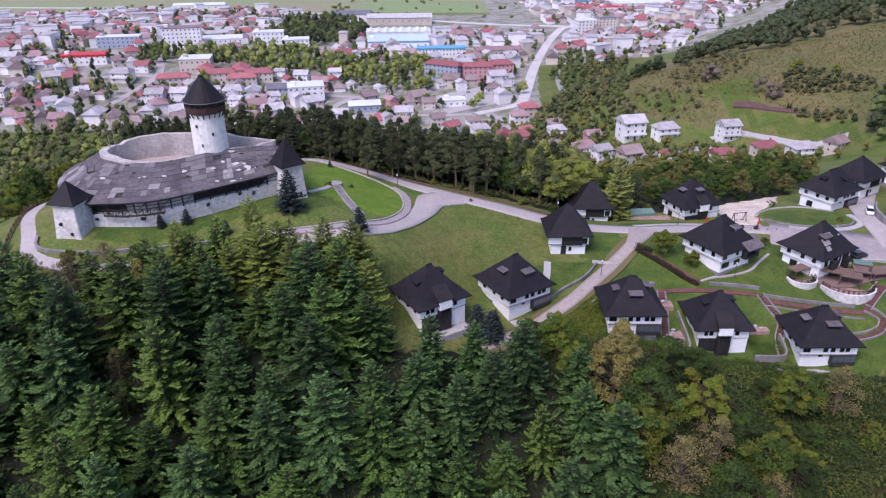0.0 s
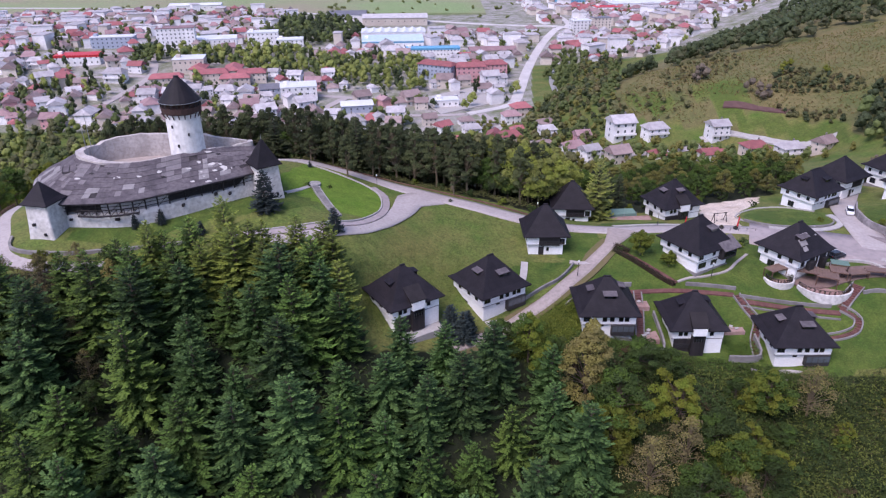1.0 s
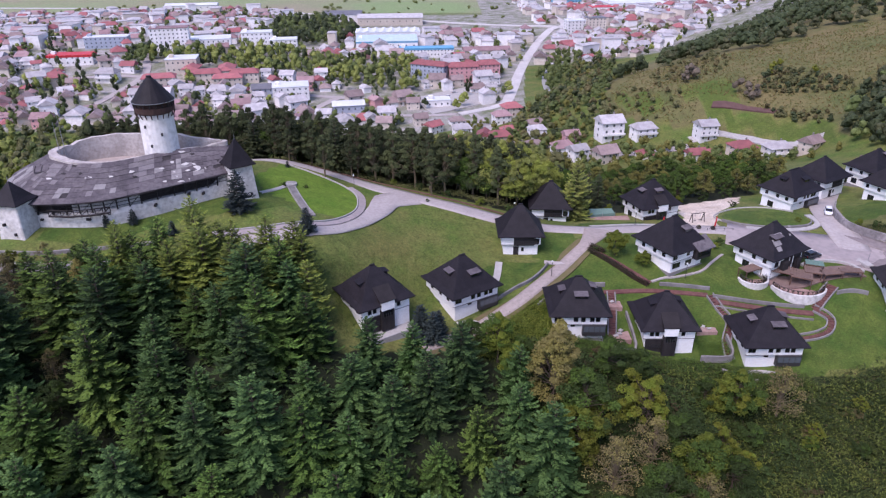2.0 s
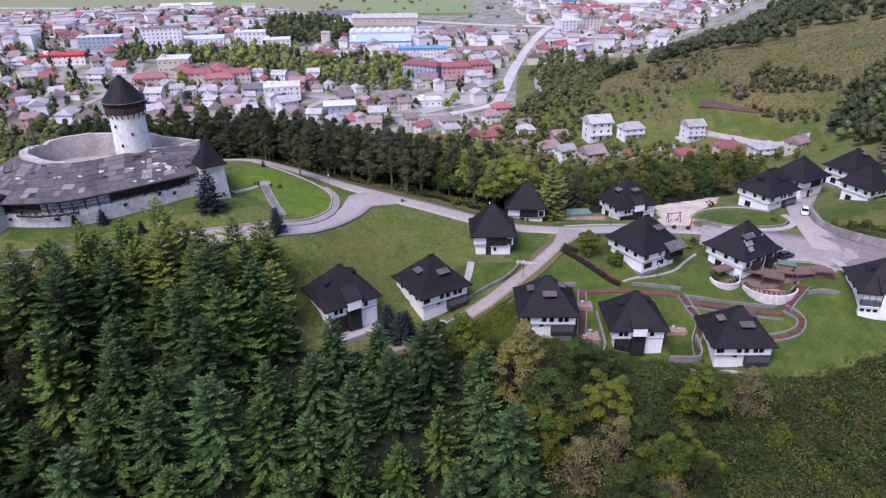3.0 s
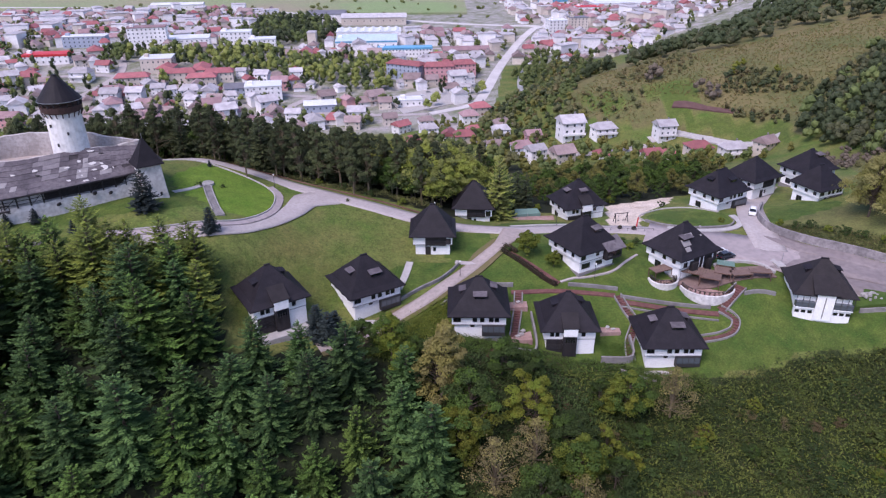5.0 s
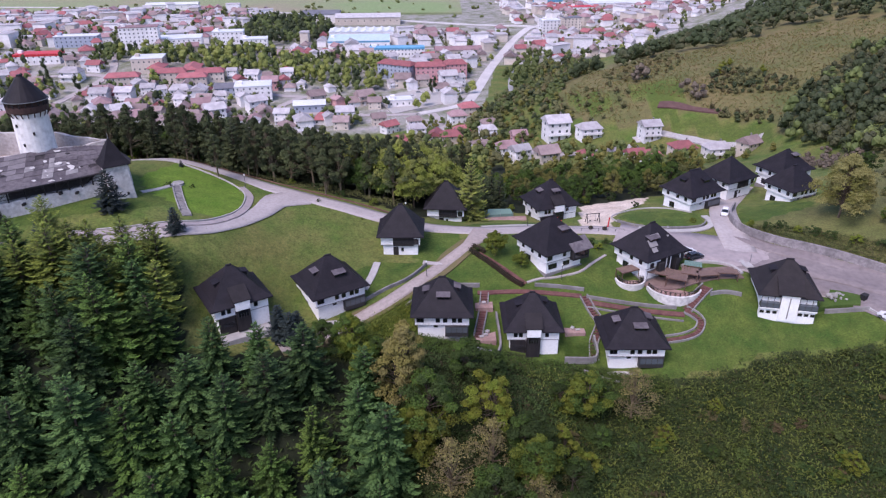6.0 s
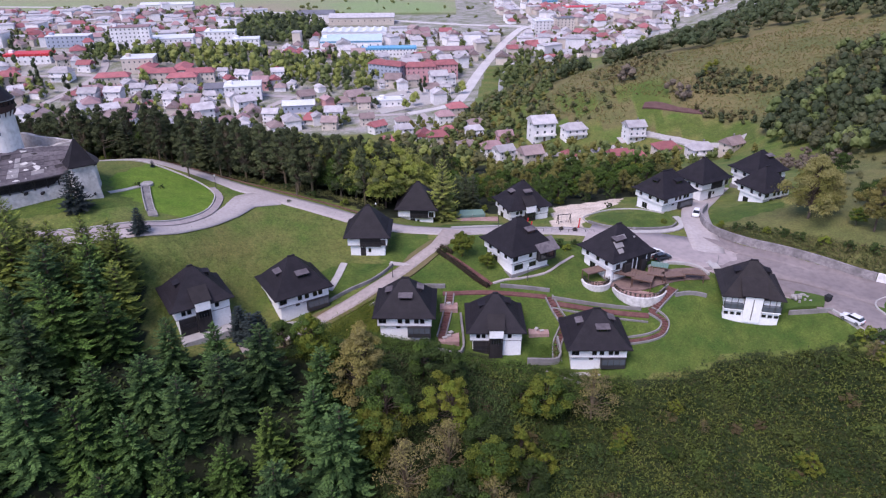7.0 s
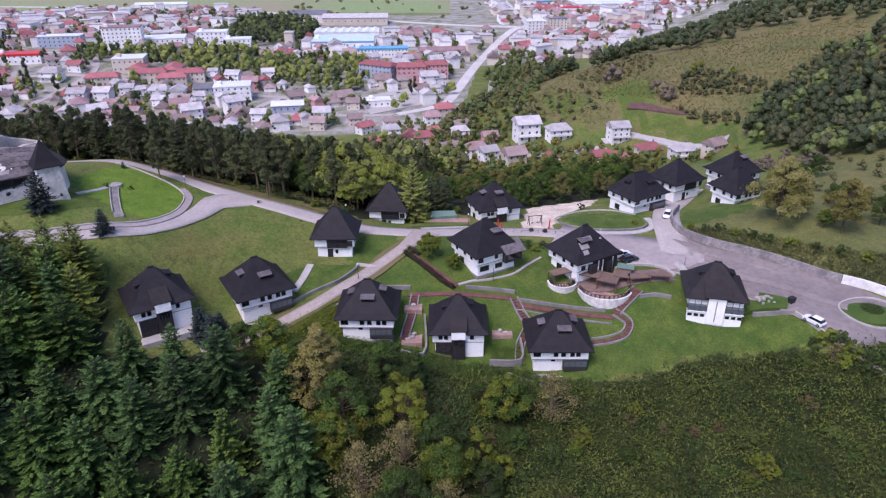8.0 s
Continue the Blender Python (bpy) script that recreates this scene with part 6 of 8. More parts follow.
M_WALL_W = mat("white_house_render", (0.82, 0.80, 0.80), (0.70, 0.68, 0.68), 0.1, 0.9, 0.0, vary=0.15)
M_WALL_C = mat("cream_house_render", (0.60, 0.54, 0.47), (0.52, 0.45, 0.39), 0.1, 0.9, 0.0, vary=0.2)
M_WALL_P = mat("pink_house_render", (0.60, 0.33, 0.33), (0.54, 0.29, 0.30), 0.1, 0.9, 0.0, vary=0.1)
M_WALL_B = mat("grey_blue_render", (0.36, 0.40, 0.48), (0.31, 0.35, 0.43), 0.1, 0.9, 0.0, vary=0.1)
M_BLUE_ROOF = mat("light_blue_sheet_roof", (0.42, 0.57, 0.66), (0.52, 0.62, 0.68), 0.05, 0.5, 0.0, fine=10)
M_BLUE_TRIM = mat("blue_sheet_band", (0.10, 0.33, 0.52), (0.14, 0.38, 0.55), 0.1, 0.5)
M_SHEET_W = mat("white_sheet_roof", (0.66, 0.68, 0.70), (0.56, 0.58, 0.61), 0.08, 0.5, 0.0, fine=10)
M_SHEET_D = mat("dark_sheet_roof", (0.13, 0.13, 0.15), (0.18, 0.18, 0.20), 0.08, 0.6)
M_SOIL = mat("tilled_brown_soil", (0.10, 0.055, 0.05), (0.14, 0.08, 0.07), 0.4, 0.95, 0.6, 3)
M_WATER = plain("shallow_river_water", (0.34, 0.34, 0.33), 0.5, 0.0, 0.2)
M_PALE = mat("pale_concrete_road", (0.54, 0.515, 0.50), (0.45, 0.425, 0.415), 0.1, 0.9)
ROOFS = [M_TILE_R, M_TILE_P, M_TILE_B, M_TILE_G]
PANE = Mesh().box(-0.5, 0.5, -0.06, 0.04, -0.6, 0.6).data("window", M_BLIND)
PANE_WIDE = Mesh().box(-1.0, 1.0, -0.06, 0.04, -0.6, 0.6).data("window", M_BLIND)


def gable_roof(w, d, h, over=0.6, hip=0.0):
    """A pitched roof with its ridge along x; hip draws the ridge ends in."""
    a, b, r = w / 2 + over, d / 2 + over, w / 2 + over - hip
    t = 0.22
    v = [(-a, -b, 0), (a, -b, 0), (a, b, 0), (-a, b, 0), (-r, 0, h), (r, 0, h)]
    lo = [(x, y, z - t) for x, y, z in v[:4]]
    m = Mesh()
    return m.add(v + lo, [(0, 1, 5, 4), (2, 3, 4, 5), (1, 2, 5), (3, 0, 4), (0, 6, 7, 1), (1, 7, 8, 2), (2, 8, 9, 3), (3, 9, 6, 0), (9, 8, 7, 6)])


def town_house(w, d, floors, roof_m, wall_m, rise, hip, label, porch=False, near=False):
    """A plain house: walls, pitched roof, chimney, windows, door."""
    t = thing("house", label, "house", group="houses of the town")
    h = 2.9 * floors
    body = part("wall", Mesh().box(-w / 2, w / 2, -d / 2, d / 2, -3, h), wall_m, t)
    if hip == 0:
        g = Mesh()
        for s in (-1, 1):
            x0, x1 = s * (w / 2), s * (w / 2 - 0.3)
            g.loft([[(x0, -d / 2, h - 0.05), (x0, d / 2, h - 0.05), (x0, 0, h + rise - 0.25)], [(x1, -d / 2, h - 0.05), (x1, d / 2, h - 0.05), (x1, 0, h + rise - 0.25)]])
        part("gable", g, wall_m, t)
    r = part("roof", gable_roof(w, d, rise, 0.7, hip), roof_m, t)
    r.location = (0, 0, h)
    part("chimney", Mesh().box(w * 0.2 - 0.35, w * 0.2 + 0.35, 0.6, 1.3, h + rise * 0.3, h + rise + 0.8, b=0.05), M_CONC, r).location = (0, 0, -h)
    for f in range(floors):
        for k in range(3):
            x = -w / 2 + w * (k + 0.5) / 3
            if k == 1 and f == 0:
                if near:
                    part("door", Mesh().box(x - 0.55, x + 0.55, -d / 2 - 0.08, -d / 2 + 0.02, 0.05, 2.15), M_TIMBER, t)
                continue
            if k == 1 and not near:
                continue
            ob = new("window", PANE)
            ob.parent, ob.location = t, (x, -d / 2, f * 2.9 + 1.6)
        for s in (-1, 1) if near else ():
            ob = new("window", PANE)
            ob.parent, ob.location, ob.rotation_euler = t, (s * w / 2, 0.4, f * 2.9 + 1.6), (0, 0, radians(90 * s))
    if porch:
        part("balcony", Mesh().box(-w / 2, w / 2, -d / 2 - 1.4, -d / 2, 2.75, 2.95).box(-w / 2, w / 2, -d / 2 - 1.4, -d / 2 - 1.3, 2.95, 3.8), M_WALL_W, t)
    return t


def house_models(near):
    return [
        town_house(11, 9, 2, M_TILE_R, M_WALL_W, 3.2, 0, "white two-storey house with a red tiled gable roof", False, near),
        town_house(12, 10, 2, M_TILE_R, M_WALL_C, 3.0, 3.5, "cream two-storey house with a red hipped roof", False, near),
        town_house(10, 9, 1, M_TILE_R, M_WALL_W, 3.0, 3.0, "low white house with a red hipped roof", False, near),
        town_house(10, 9, 2, M_TILE_P, M_WALL_P, 3.0, 0, "pink two-storey house with a haze-paled tiled roof", False, near),
        town_house(11, 10, 2, M_TILE_P, M_WALL_W, 3.2, 3.2, "white house with a haze-paled pink hipped roof", False, near),
        town_house(10, 8.5, 2, M_TILE_B, M_WALL_C, 3.4, 0, "cream house with a brown tiled gable roof", False, near),
        town_house(11, 9, 1, M_TILE_B, M_WALL_W, 2.8, 3.0, "low white house with a brown hipped roof", False, near),
        town_house(11, 10, 3, M_TILE_G, M_WALL_W, 3.0, 0, "tall white house with a grey sheet gable roof", True, near),
        town_house(12, 9, 2, M_TILE_G, M_WALL_W, 3.0, 2.5, "white house with a grey sheet hipped roof", True, near),
    ]


HOUSES, NEAR_HOUSES = house_models(False), house_models(True)
TAKEN = []
MAIN = [(22, 424), (36, 430), (51, 440), (62, 490), (72, 543), (87, 611), (103, 669), (122, 717), (139, 739), (140, 814), (138, 900), (136, 1010)]
CROSS = [(-640, 985), (-400, 935), (-182, 874), (-94, 837), (-26, 812), (37, 779), (96, 746), (130, 728), (170, 700), (230, 690)]
STREETS = [[(-330, 470), (-250, 490), (-205, 498), (-120, 482), (-60, 470), (-20, 468)], [(-420, 640), (-330, 640), (-240, 625), (-200, 612), (-90, 620), (-20, 632), (60, 640)], [(-215, 420), (-205, 498), (-225, 560), (-240, 625), (-255, 720), (-265, 850)],
           [(-390, 540), (-320, 560), (-225, 560)], [(-400, 720), (-255, 720), (-110, 690), (-70, 720)], [(40, 352), (36, 385), (30, 420)], [(40, 352), (60, 330), (82, 300), (100, 292), (124, 296)], [(-60, 470), (-70, 440), (-30, 430), (20, 424)], [(160, 800), (240, 820), (330, 830)], [(150, 760), (230, 770), (330, 775)]]
for pts, w, lab in [(MAIN, 7.5, "pale main street through the town"), (CROSS, 8, "pale bypass road across the plain")] + [(s, 5.5, "pale side street between the houses") for s in STREETS]:
    tagged(part("road", ribbon(pts, w, 0.35, 1.0, 8.0, cross=2), M_PALE if w > 6 else M_ROAD, None, lab), "", "road", kind="structure")
tagged(part("river", ribbon([(84, 470), (88, 515), (98, 565), (118, 606), (150, 671), (190, 690)], 4, 0.2, 1.0, 8.0, cross=2), M_WATER, None, "pale shallow river beside the hill foot"), "", "water", kind="structure")
for p in (MAIN, CROSS, *STREETS):
    for q in curve(p, 6):
        TAKEN.append((q.x, q.y, 9.5 if p in (MAIN, CROSS) else 8.0))


def free(x, y, r):
    return all((x - a) ** 2 + (y - b) ** 2 > (r + c - 5) ** 2 for a, b, c in TAKEN)


def block(name, label, x, y, rot, w, d, h, floors, cols, wall_m, roof_m, roof="flat", category="building", rise=2.5, pane=None, trim=None):
    """A larger building: walls, roof, rows of windows."""
    t = thing(name, label, category, place(x, y, None, rot))
    part("wall", Mesh().box(-w / 2, w / 2, -d / 2, d / 2, -4, h), wall_m, t)
    if roof == "flat":
        r = part("roof", Mesh().box(-w / 2 - 0.3, w / 2 + 0.3, -d / 2 - 0.3, d / 2 + 0.3, h, h + 0.5, b=0.1), roof_m, t)
        part("parapet", Mesh().box(-w / 2 + 2, -w / 2 + 5, -2, 2, h + 0.5, h + 2.4, b=0.1), wall_m, r)
    elif roof == "saw":
        r = part("roof", Mesh().box(-w / 2 - 0.3, w / 2 + 0.3, -d / 2 - 0.3, d / 2 + 0.3, h, h + 0.4), roof_m, t)
        n = max(3, int(w / 7))
        for k in range(n):
            x0 = -w / 2 + w * k / n
            part("skylight", Mesh().loft([[(x0 + 1, -d / 2 + 1, h + 0.4), (x0 + w / n - 1, -d / 2 + 1, h + 0.4), (x0 + w / n / 2, -d / 2 + 1, h + 1.7)], [(x0 + 1, d / 2 - 1, h + 0.4), (x0 + w / n - 1, d / 2 - 1, h + 0.4), (x0 + w / n / 2, d / 2 - 1, h + 1.7)]]), roof_m, r)
    else:
        part("roof", gable_roof(w, d, rise, 0.6, 3.0 if roof == "hip" else 0), roof_m, t).location = (0, 0, h)
        if roof == "gable":
            for s in (-1, 1):
                part("gable", Mesh().loft([[(s * w / 2, -d / 2, h), (s * w / 2, d / 2, h), (s * w / 2, 0, h + rise - 0.2)], [(s * (w / 2 - 0.3), -d / 2, h), (s * (w / 2 - 0.3), d / 2, h), (s * (w / 2 - 0.3), 0, h + rise - 0.2)]]), wall_m, t)
    if trim:
        part("band", Mesh().box(-w / 2 - 0.15, w / 2 + 0.15, -d / 2 - 0.15, d / 2 + 0.15, h - 1.2, h - 0.1), trim, t)
    for f in range(floors):
        for k in range(cols):
            ob = new("window", pane or PANE)
            ob.parent, ob.location = t, (-w / 2 + w * (k + 0.5) / cols, -d / 2, (h / floors) * (f + 0.55))
        for s in (-1, 1):
            for k in range(2):
                ob = new("window", pane or PANE)
                ob.parent, ob.location, ob.rotation_euler = t, (s * w / 2, -d / 2 + d * (k + 0.5) / 2, (h / floors) * (f + 0.55)), (0, 0, radians(90 * s))
    TAKEN.append((x, y, max(w, d) * 0.55))
    return t


block("hotel", "pale six-storey hotel block with rows of balconies", -213, 584, 14, 30, 14, 18, 6, 9, M_WALL_W, M_TILE_P, category="hotel")
block("hotel_wing", "white flat-roofed wing of the hotel", -190, 604, 14, 40, 22, 8, 2, 10, M_WALL_W, M_SHEET_W)
block("office_building", "white flat-roofed three-storey building with dark windows", -92, 466, 12, 24, 17, 9.5, 3, 6, M_WALL_W, M_SHEET_W)
block("annex", "grey-blue roofed annex beside the white building", -112, 470, 12, 14, 12, 6, 2, 4, M_WALL_B, M_SHEET_D, "gable")
block("factory_hall", "long factory hall with a light blue sheet roof", -38, 634, 4, 54, 36, 8, 1, 8, M_WALL_W, M_BLUE_ROOF, trim=M_BLUE_TRIM, category="factory")
block("factory_hall", "white factory hall with sawtooth skylights", -40, 674, 4, 60, 26, 9, 1, 8, M_WALL_W, M_SHEET_W, "saw", category="factory")
block("factory_office", "long low white building with a blue roof edge", -2, 598, 4, 46, 11, 7, 2, 16, M_WALL_W, M_BLUE_TRIM, trim=M_BLUE_TRIM, category="factory")
block("apartment_block", "grey-blue four-storey flats under a red roof", 3, 522, -28, 28, 13, 11.5, 4, 8, M_WALL_B, M_TILE_R, "hip")
block("apartment_block", "pink four-storey flats under a red roof", 27, 519, 6, 22, 13, 11.5, 4, 6, M_WALL_P, M_TILE_R, "hip")
block("apartment_block", "pink four-storey flats with a red roof beside the street", 46, 527, 10, 16, 13, 11.5, 4, 5, M_WALL_P, M_TILE_R, "hip")
block("warehouse", "grey warehouse with a white sheet roof", -50, 441, 10, 20, 14, 5, 1, 5, M_WALL_B, M_SHEET_W, "gable", rise=1.6)
block("factory_hall", "long hall with a grey-violet roof on the plain", -45, 786, 3, 70, 26, 8, 1, 10, M_WALL_C, M_TILE_G, "gable", category="factory", rise=3)
block("factory_hall", "dark-roofed hall at the edge of the plain", -98, 800, 3, 40, 30, 9, 1, 6, M_WALL_W, M_SHEET_D, "gable", category="factory", rise=3)
block("shopping_hall", "wide hall with a white sheet roof", 250, 898, 6, 76, 44, 9, 1, 10, M_WALL_W, M_SHEET_W, category="shop")
block("shopping_hall", "blue-fronted shop hall beside the main street", 172, 930, 4, 34, 24, 9, 2, 8, M_BLUE_TRIM, M_SHEET_W, category="shop")
block("shop", "white shop with a red front", 200, 850, 6, 26, 18, 7, 1, 6, M_WALL_W, M_RED, category="shop")
block("apartment_block", "white five-storey block beside the main street", 141, 694, 8, 18, 14, 14, 5, 5, M_WALL_W, M_SHEET_W)
block("apartment_block", "grey five-storey block beside the main street", 163, 704, 8, 18, 14, 13, 5, 5, M_WALL_C, M_SHEET_D)
block("shop", "white shop with a bright red front", -268, 528, 10, 32, 14, 7, 2, 8, M_WALL_W, M_RED, trim=M_RED, category="shop")
block("round_hall", "pale round-fronted hall with a flat roof", -182, 519, 10, 22, 18, 10, 2, 6, M_WALL_C, M_SHEET_W)
block("apartment_block", "long blue-white flats near the hotel", -268, 590, 8, 34, 12, 9, 3, 9, M_WALL_B, M_SHEET_W)
block("apartment_block", "white and light blue flats behind the park", -122, 595, 10, 22, 14, 12, 4, 6, M_WALL_W, M_SHEET_W)
block("apartment_block", "white flats behind the park", -150, 618, 10, 26, 14, 13, 4, 7, M_WALL_W, M_SHEET_W)
block("warehouse", "very long white shed at the far edge of the town", -300, 900, 8, 62, 16, 7, 1, 8, M_WALL_W, M_SHEET_W, "gable", rise=2)
block("warehouse", "long brown-roofed sheds beside the factory", 50, 612, 6, 40, 14, 6, 1, 8, M_WALL_C, M_TILE_P, "gable")
block("market_hall", "white canopy hall by the parking lot", 8, 450, 10, 16, 10, 5, 1, 4, M_WALL_W, M_SHEET_W)
for x, y, r, w, d in ((-160, 497, 12, 24, 12), (-148, 512, 100, 22, 12), (-133, 504, 12, 20, 13), (-172, 508, 95, 16, 11), (-141, 489, 12, 20, 11), (-186, 480, 15, 22, 12)):
    block("school_wing", "school wing under a red tiled roof", x, y, r, w, d, 6.5, 2, 6, M_WALL_C, M_TILE_R, "hip", category="school")

PARKS = [[(-185, 572), (-152, 590), (-118, 603), (-90, 566), (-84, 523), (-101, 512), (-128, 520), (-160, 528), (-190, 530), (-228, 534), (-232, 562)], [(-90, 562), (-52, 577), (-12, 568), (-2, 507), (-10, 479), (-27, 475), (-36, 492), (-76, 513)], [(-158, 640), (-160, 780), (-114, 800), (-74, 732), (-76, 650), (-105, 625)], [(85, 460), (120, 560), (150, 640), (110, 600), (84, 520)]]
LOT = [(5, 428), (-10, 470), (30, 500), (42, 452)]
tagged(part("parking_lot", Mesh().loft([[(x, y, -44.6) for x, y in LOT], [(x, y, ground_z(x, y) + 0.4) for x, y in LOT]]), M_KERB, None, "pale gravel parking lot in the town"), "", "pavement", kind="structure")


def town_spot(x, y):
    if any(inside([x], [y], p)[0] for p in PARKS) or inside([x], [y], LOT)[0]:
        return False
    if y > 860 and x < 110 or y > 700 and -170 < x < 110:
        return False
    edge = 534 + 0.9 * (x - 130)
    if x > 50 + 0.16 * (y - 430) and (y < 560 or y < edge) or x > 350:
        return False
    if y < 392 + max(0, -x - 200) * 0.02 or (x > -20 and y < 425):
        return False
    return free(x, y, 8.0)


def lay_town():
    rng = random.Random(77)
    spots = []
    a = radians(16)
    step = 12.0
    for i in range(-60, 60):
        for j in range(0, 62):
            u, v = i * step + rng.uniform(-4.2, 4.2), j * step * 0.98 + rng.uniform(-4.2, 4.2)
            x, y = -60 + u * math.cos(a) - v * math.sin(a), 360 + u * math.sin(a) + v * math.cos(a)
            if y < 390 or y > 1010 or abs(x - 10) > 0.70 * y + 30 or rng.random() < 0.17:
                continue
            if town_spot(x, y):
                spots.append((x, y))
    spots.sort(key=lambda p: p[1] + 0.2 * abs(p[0]))
    zs = heights([p[0] for p in spots], [p[1] for p in spots])
    V, F, MI = [], [], []
    mats = [M_WALL_W, M_WALL_C] + ROOFS
    for k, ((x, y), z) in enumerate(zip(spots, zs)):
        rot = 16 + rng.choice((0, 90)) + rng.uniform(-22, 22)
        s = rng.uniform(0.6, 1.12)
        red = x < -20
        if k < 220:
            pool = HOUSES + HOUSES[5:] if red else HOUSES[:1] + HOUSES[4:] + HOUSES[5:]
            copy_thing(rng.choice(pool), Matrix.LocRotScale((x, y, z), Euler((0, 0, radians(rot))), (s, s, s)))
            continue
        w, d, h, r = 10.5 * s, 9 * s, rng.choice((3.0, 5.6, 5.6, 8.0)), 3.0
        wide = rng.random() < (0.22 if y > 640 else 0.10)
        if wide:
            w, d, h, r = w * rng.uniform(1.4, 2.2), d * 1.3, rng.choice((5, 7, 9, 12)), 0.6
        m = Matrix.Translation((x, y, z)) @ Matrix.Rotation(radians(rot), 4, "Z")
        for mesh, mi in ((Mesh().box(-w / 2, w / 2, -d / 2, d / 2, -3, h), rng.choice((0, 0, 1))), (gable_roof(w, d, r, 0.5, rng.choice((0, 2.5))), 5 if wide else 2 + (rng.choice((0, 0, 1, 1, 2, 2, 3, 3)) if red else rng.choice((0, 1, 2, 2, 3, 3))))):
            o = len(V)
            up = h if mi > 1 else 0
            V += [tuple(m @ Vector((p[0], p[1], p[2] + up))) for p in mesh.v]
            F += [tuple(q + o for q in f) for f in mesh.f]
            MI += [mi] * len(mesh.f)
    me = bpy.data.meshes.new("far_houses")
    me.from_pydata(V, [], F)
    for q in mats:
        me.materials.append(q)
    me.polygons.foreach_set("material_index", MI)
    tagged(new("far_houses", me), "crowded far houses with red brown and grey roofs", "houses", kind="stuff")
    return spots


town_spots = lay_town()
# houses along the foot of the hill
for kind, x, y, rot, s in ((7, 91, 319, 12, 1.12), (8, 105, 311, 14, 0.95), (7, 130.5, 302, 10, 0.85), (8, 152, 277, 12, 0.9), (5, 162, 270, 30, 0.85), (1, 139, 281, 10, 0.9), (2, 126, 280, 8, 0.8), (0, 117, 274, 12, 0.75), (5, 82, 285, 20, 1.0), (7, 71, 292, 25, 0.8), (2, 100, 286, 10, 0.8), (4, 67, 306, 12, 0.95),
                           (6, 56, 326, 18, 0.9), (1, 41, 345, 10, 0.95), (0, 33, 352, 80, 0.9), (2, 47, 360, 12, 0.9), (1, 52, 400, 15, 1.0), (4, 45, 385, 15, 0.95), (6, 62, 362, 10, 0.9), (8, 22, 372, 15, 0.9), (2, 14, 360, 12, 0.9), (0, 6, 385, 40, 0.9), (5, -2, 405, 15, 0.9), (6, 20, 400, 15, 0.9), (3, 74, 325, 12, 0.8), (8, 60, 345, 12, 0.8)):
    copy_thing(NEAR_HOUSES[kind], place(x, y, None, rot, s * 0.88))
retire(HOUSES + NEAR_HOUSES)
tagged(part("gravel_yard", ribbon([(124, 302), (137, 303), (149, 293), (161, 282), (170, 276)], 6.5, 0.25, 0.6, 3.0), M_KERB, None, "pale concrete drive below the hillside field"), "", "pavement", kind="structure")
tagged(part("vegetable_plot", ribbon([(139, 320.5), (150, 315.2), (165.5, 307.6)], 5.6, 0.12, 0.6, 3.0), M_SOIL, None, "strip of tilled brown soil on the hillside"), "", "field", kind="structure")


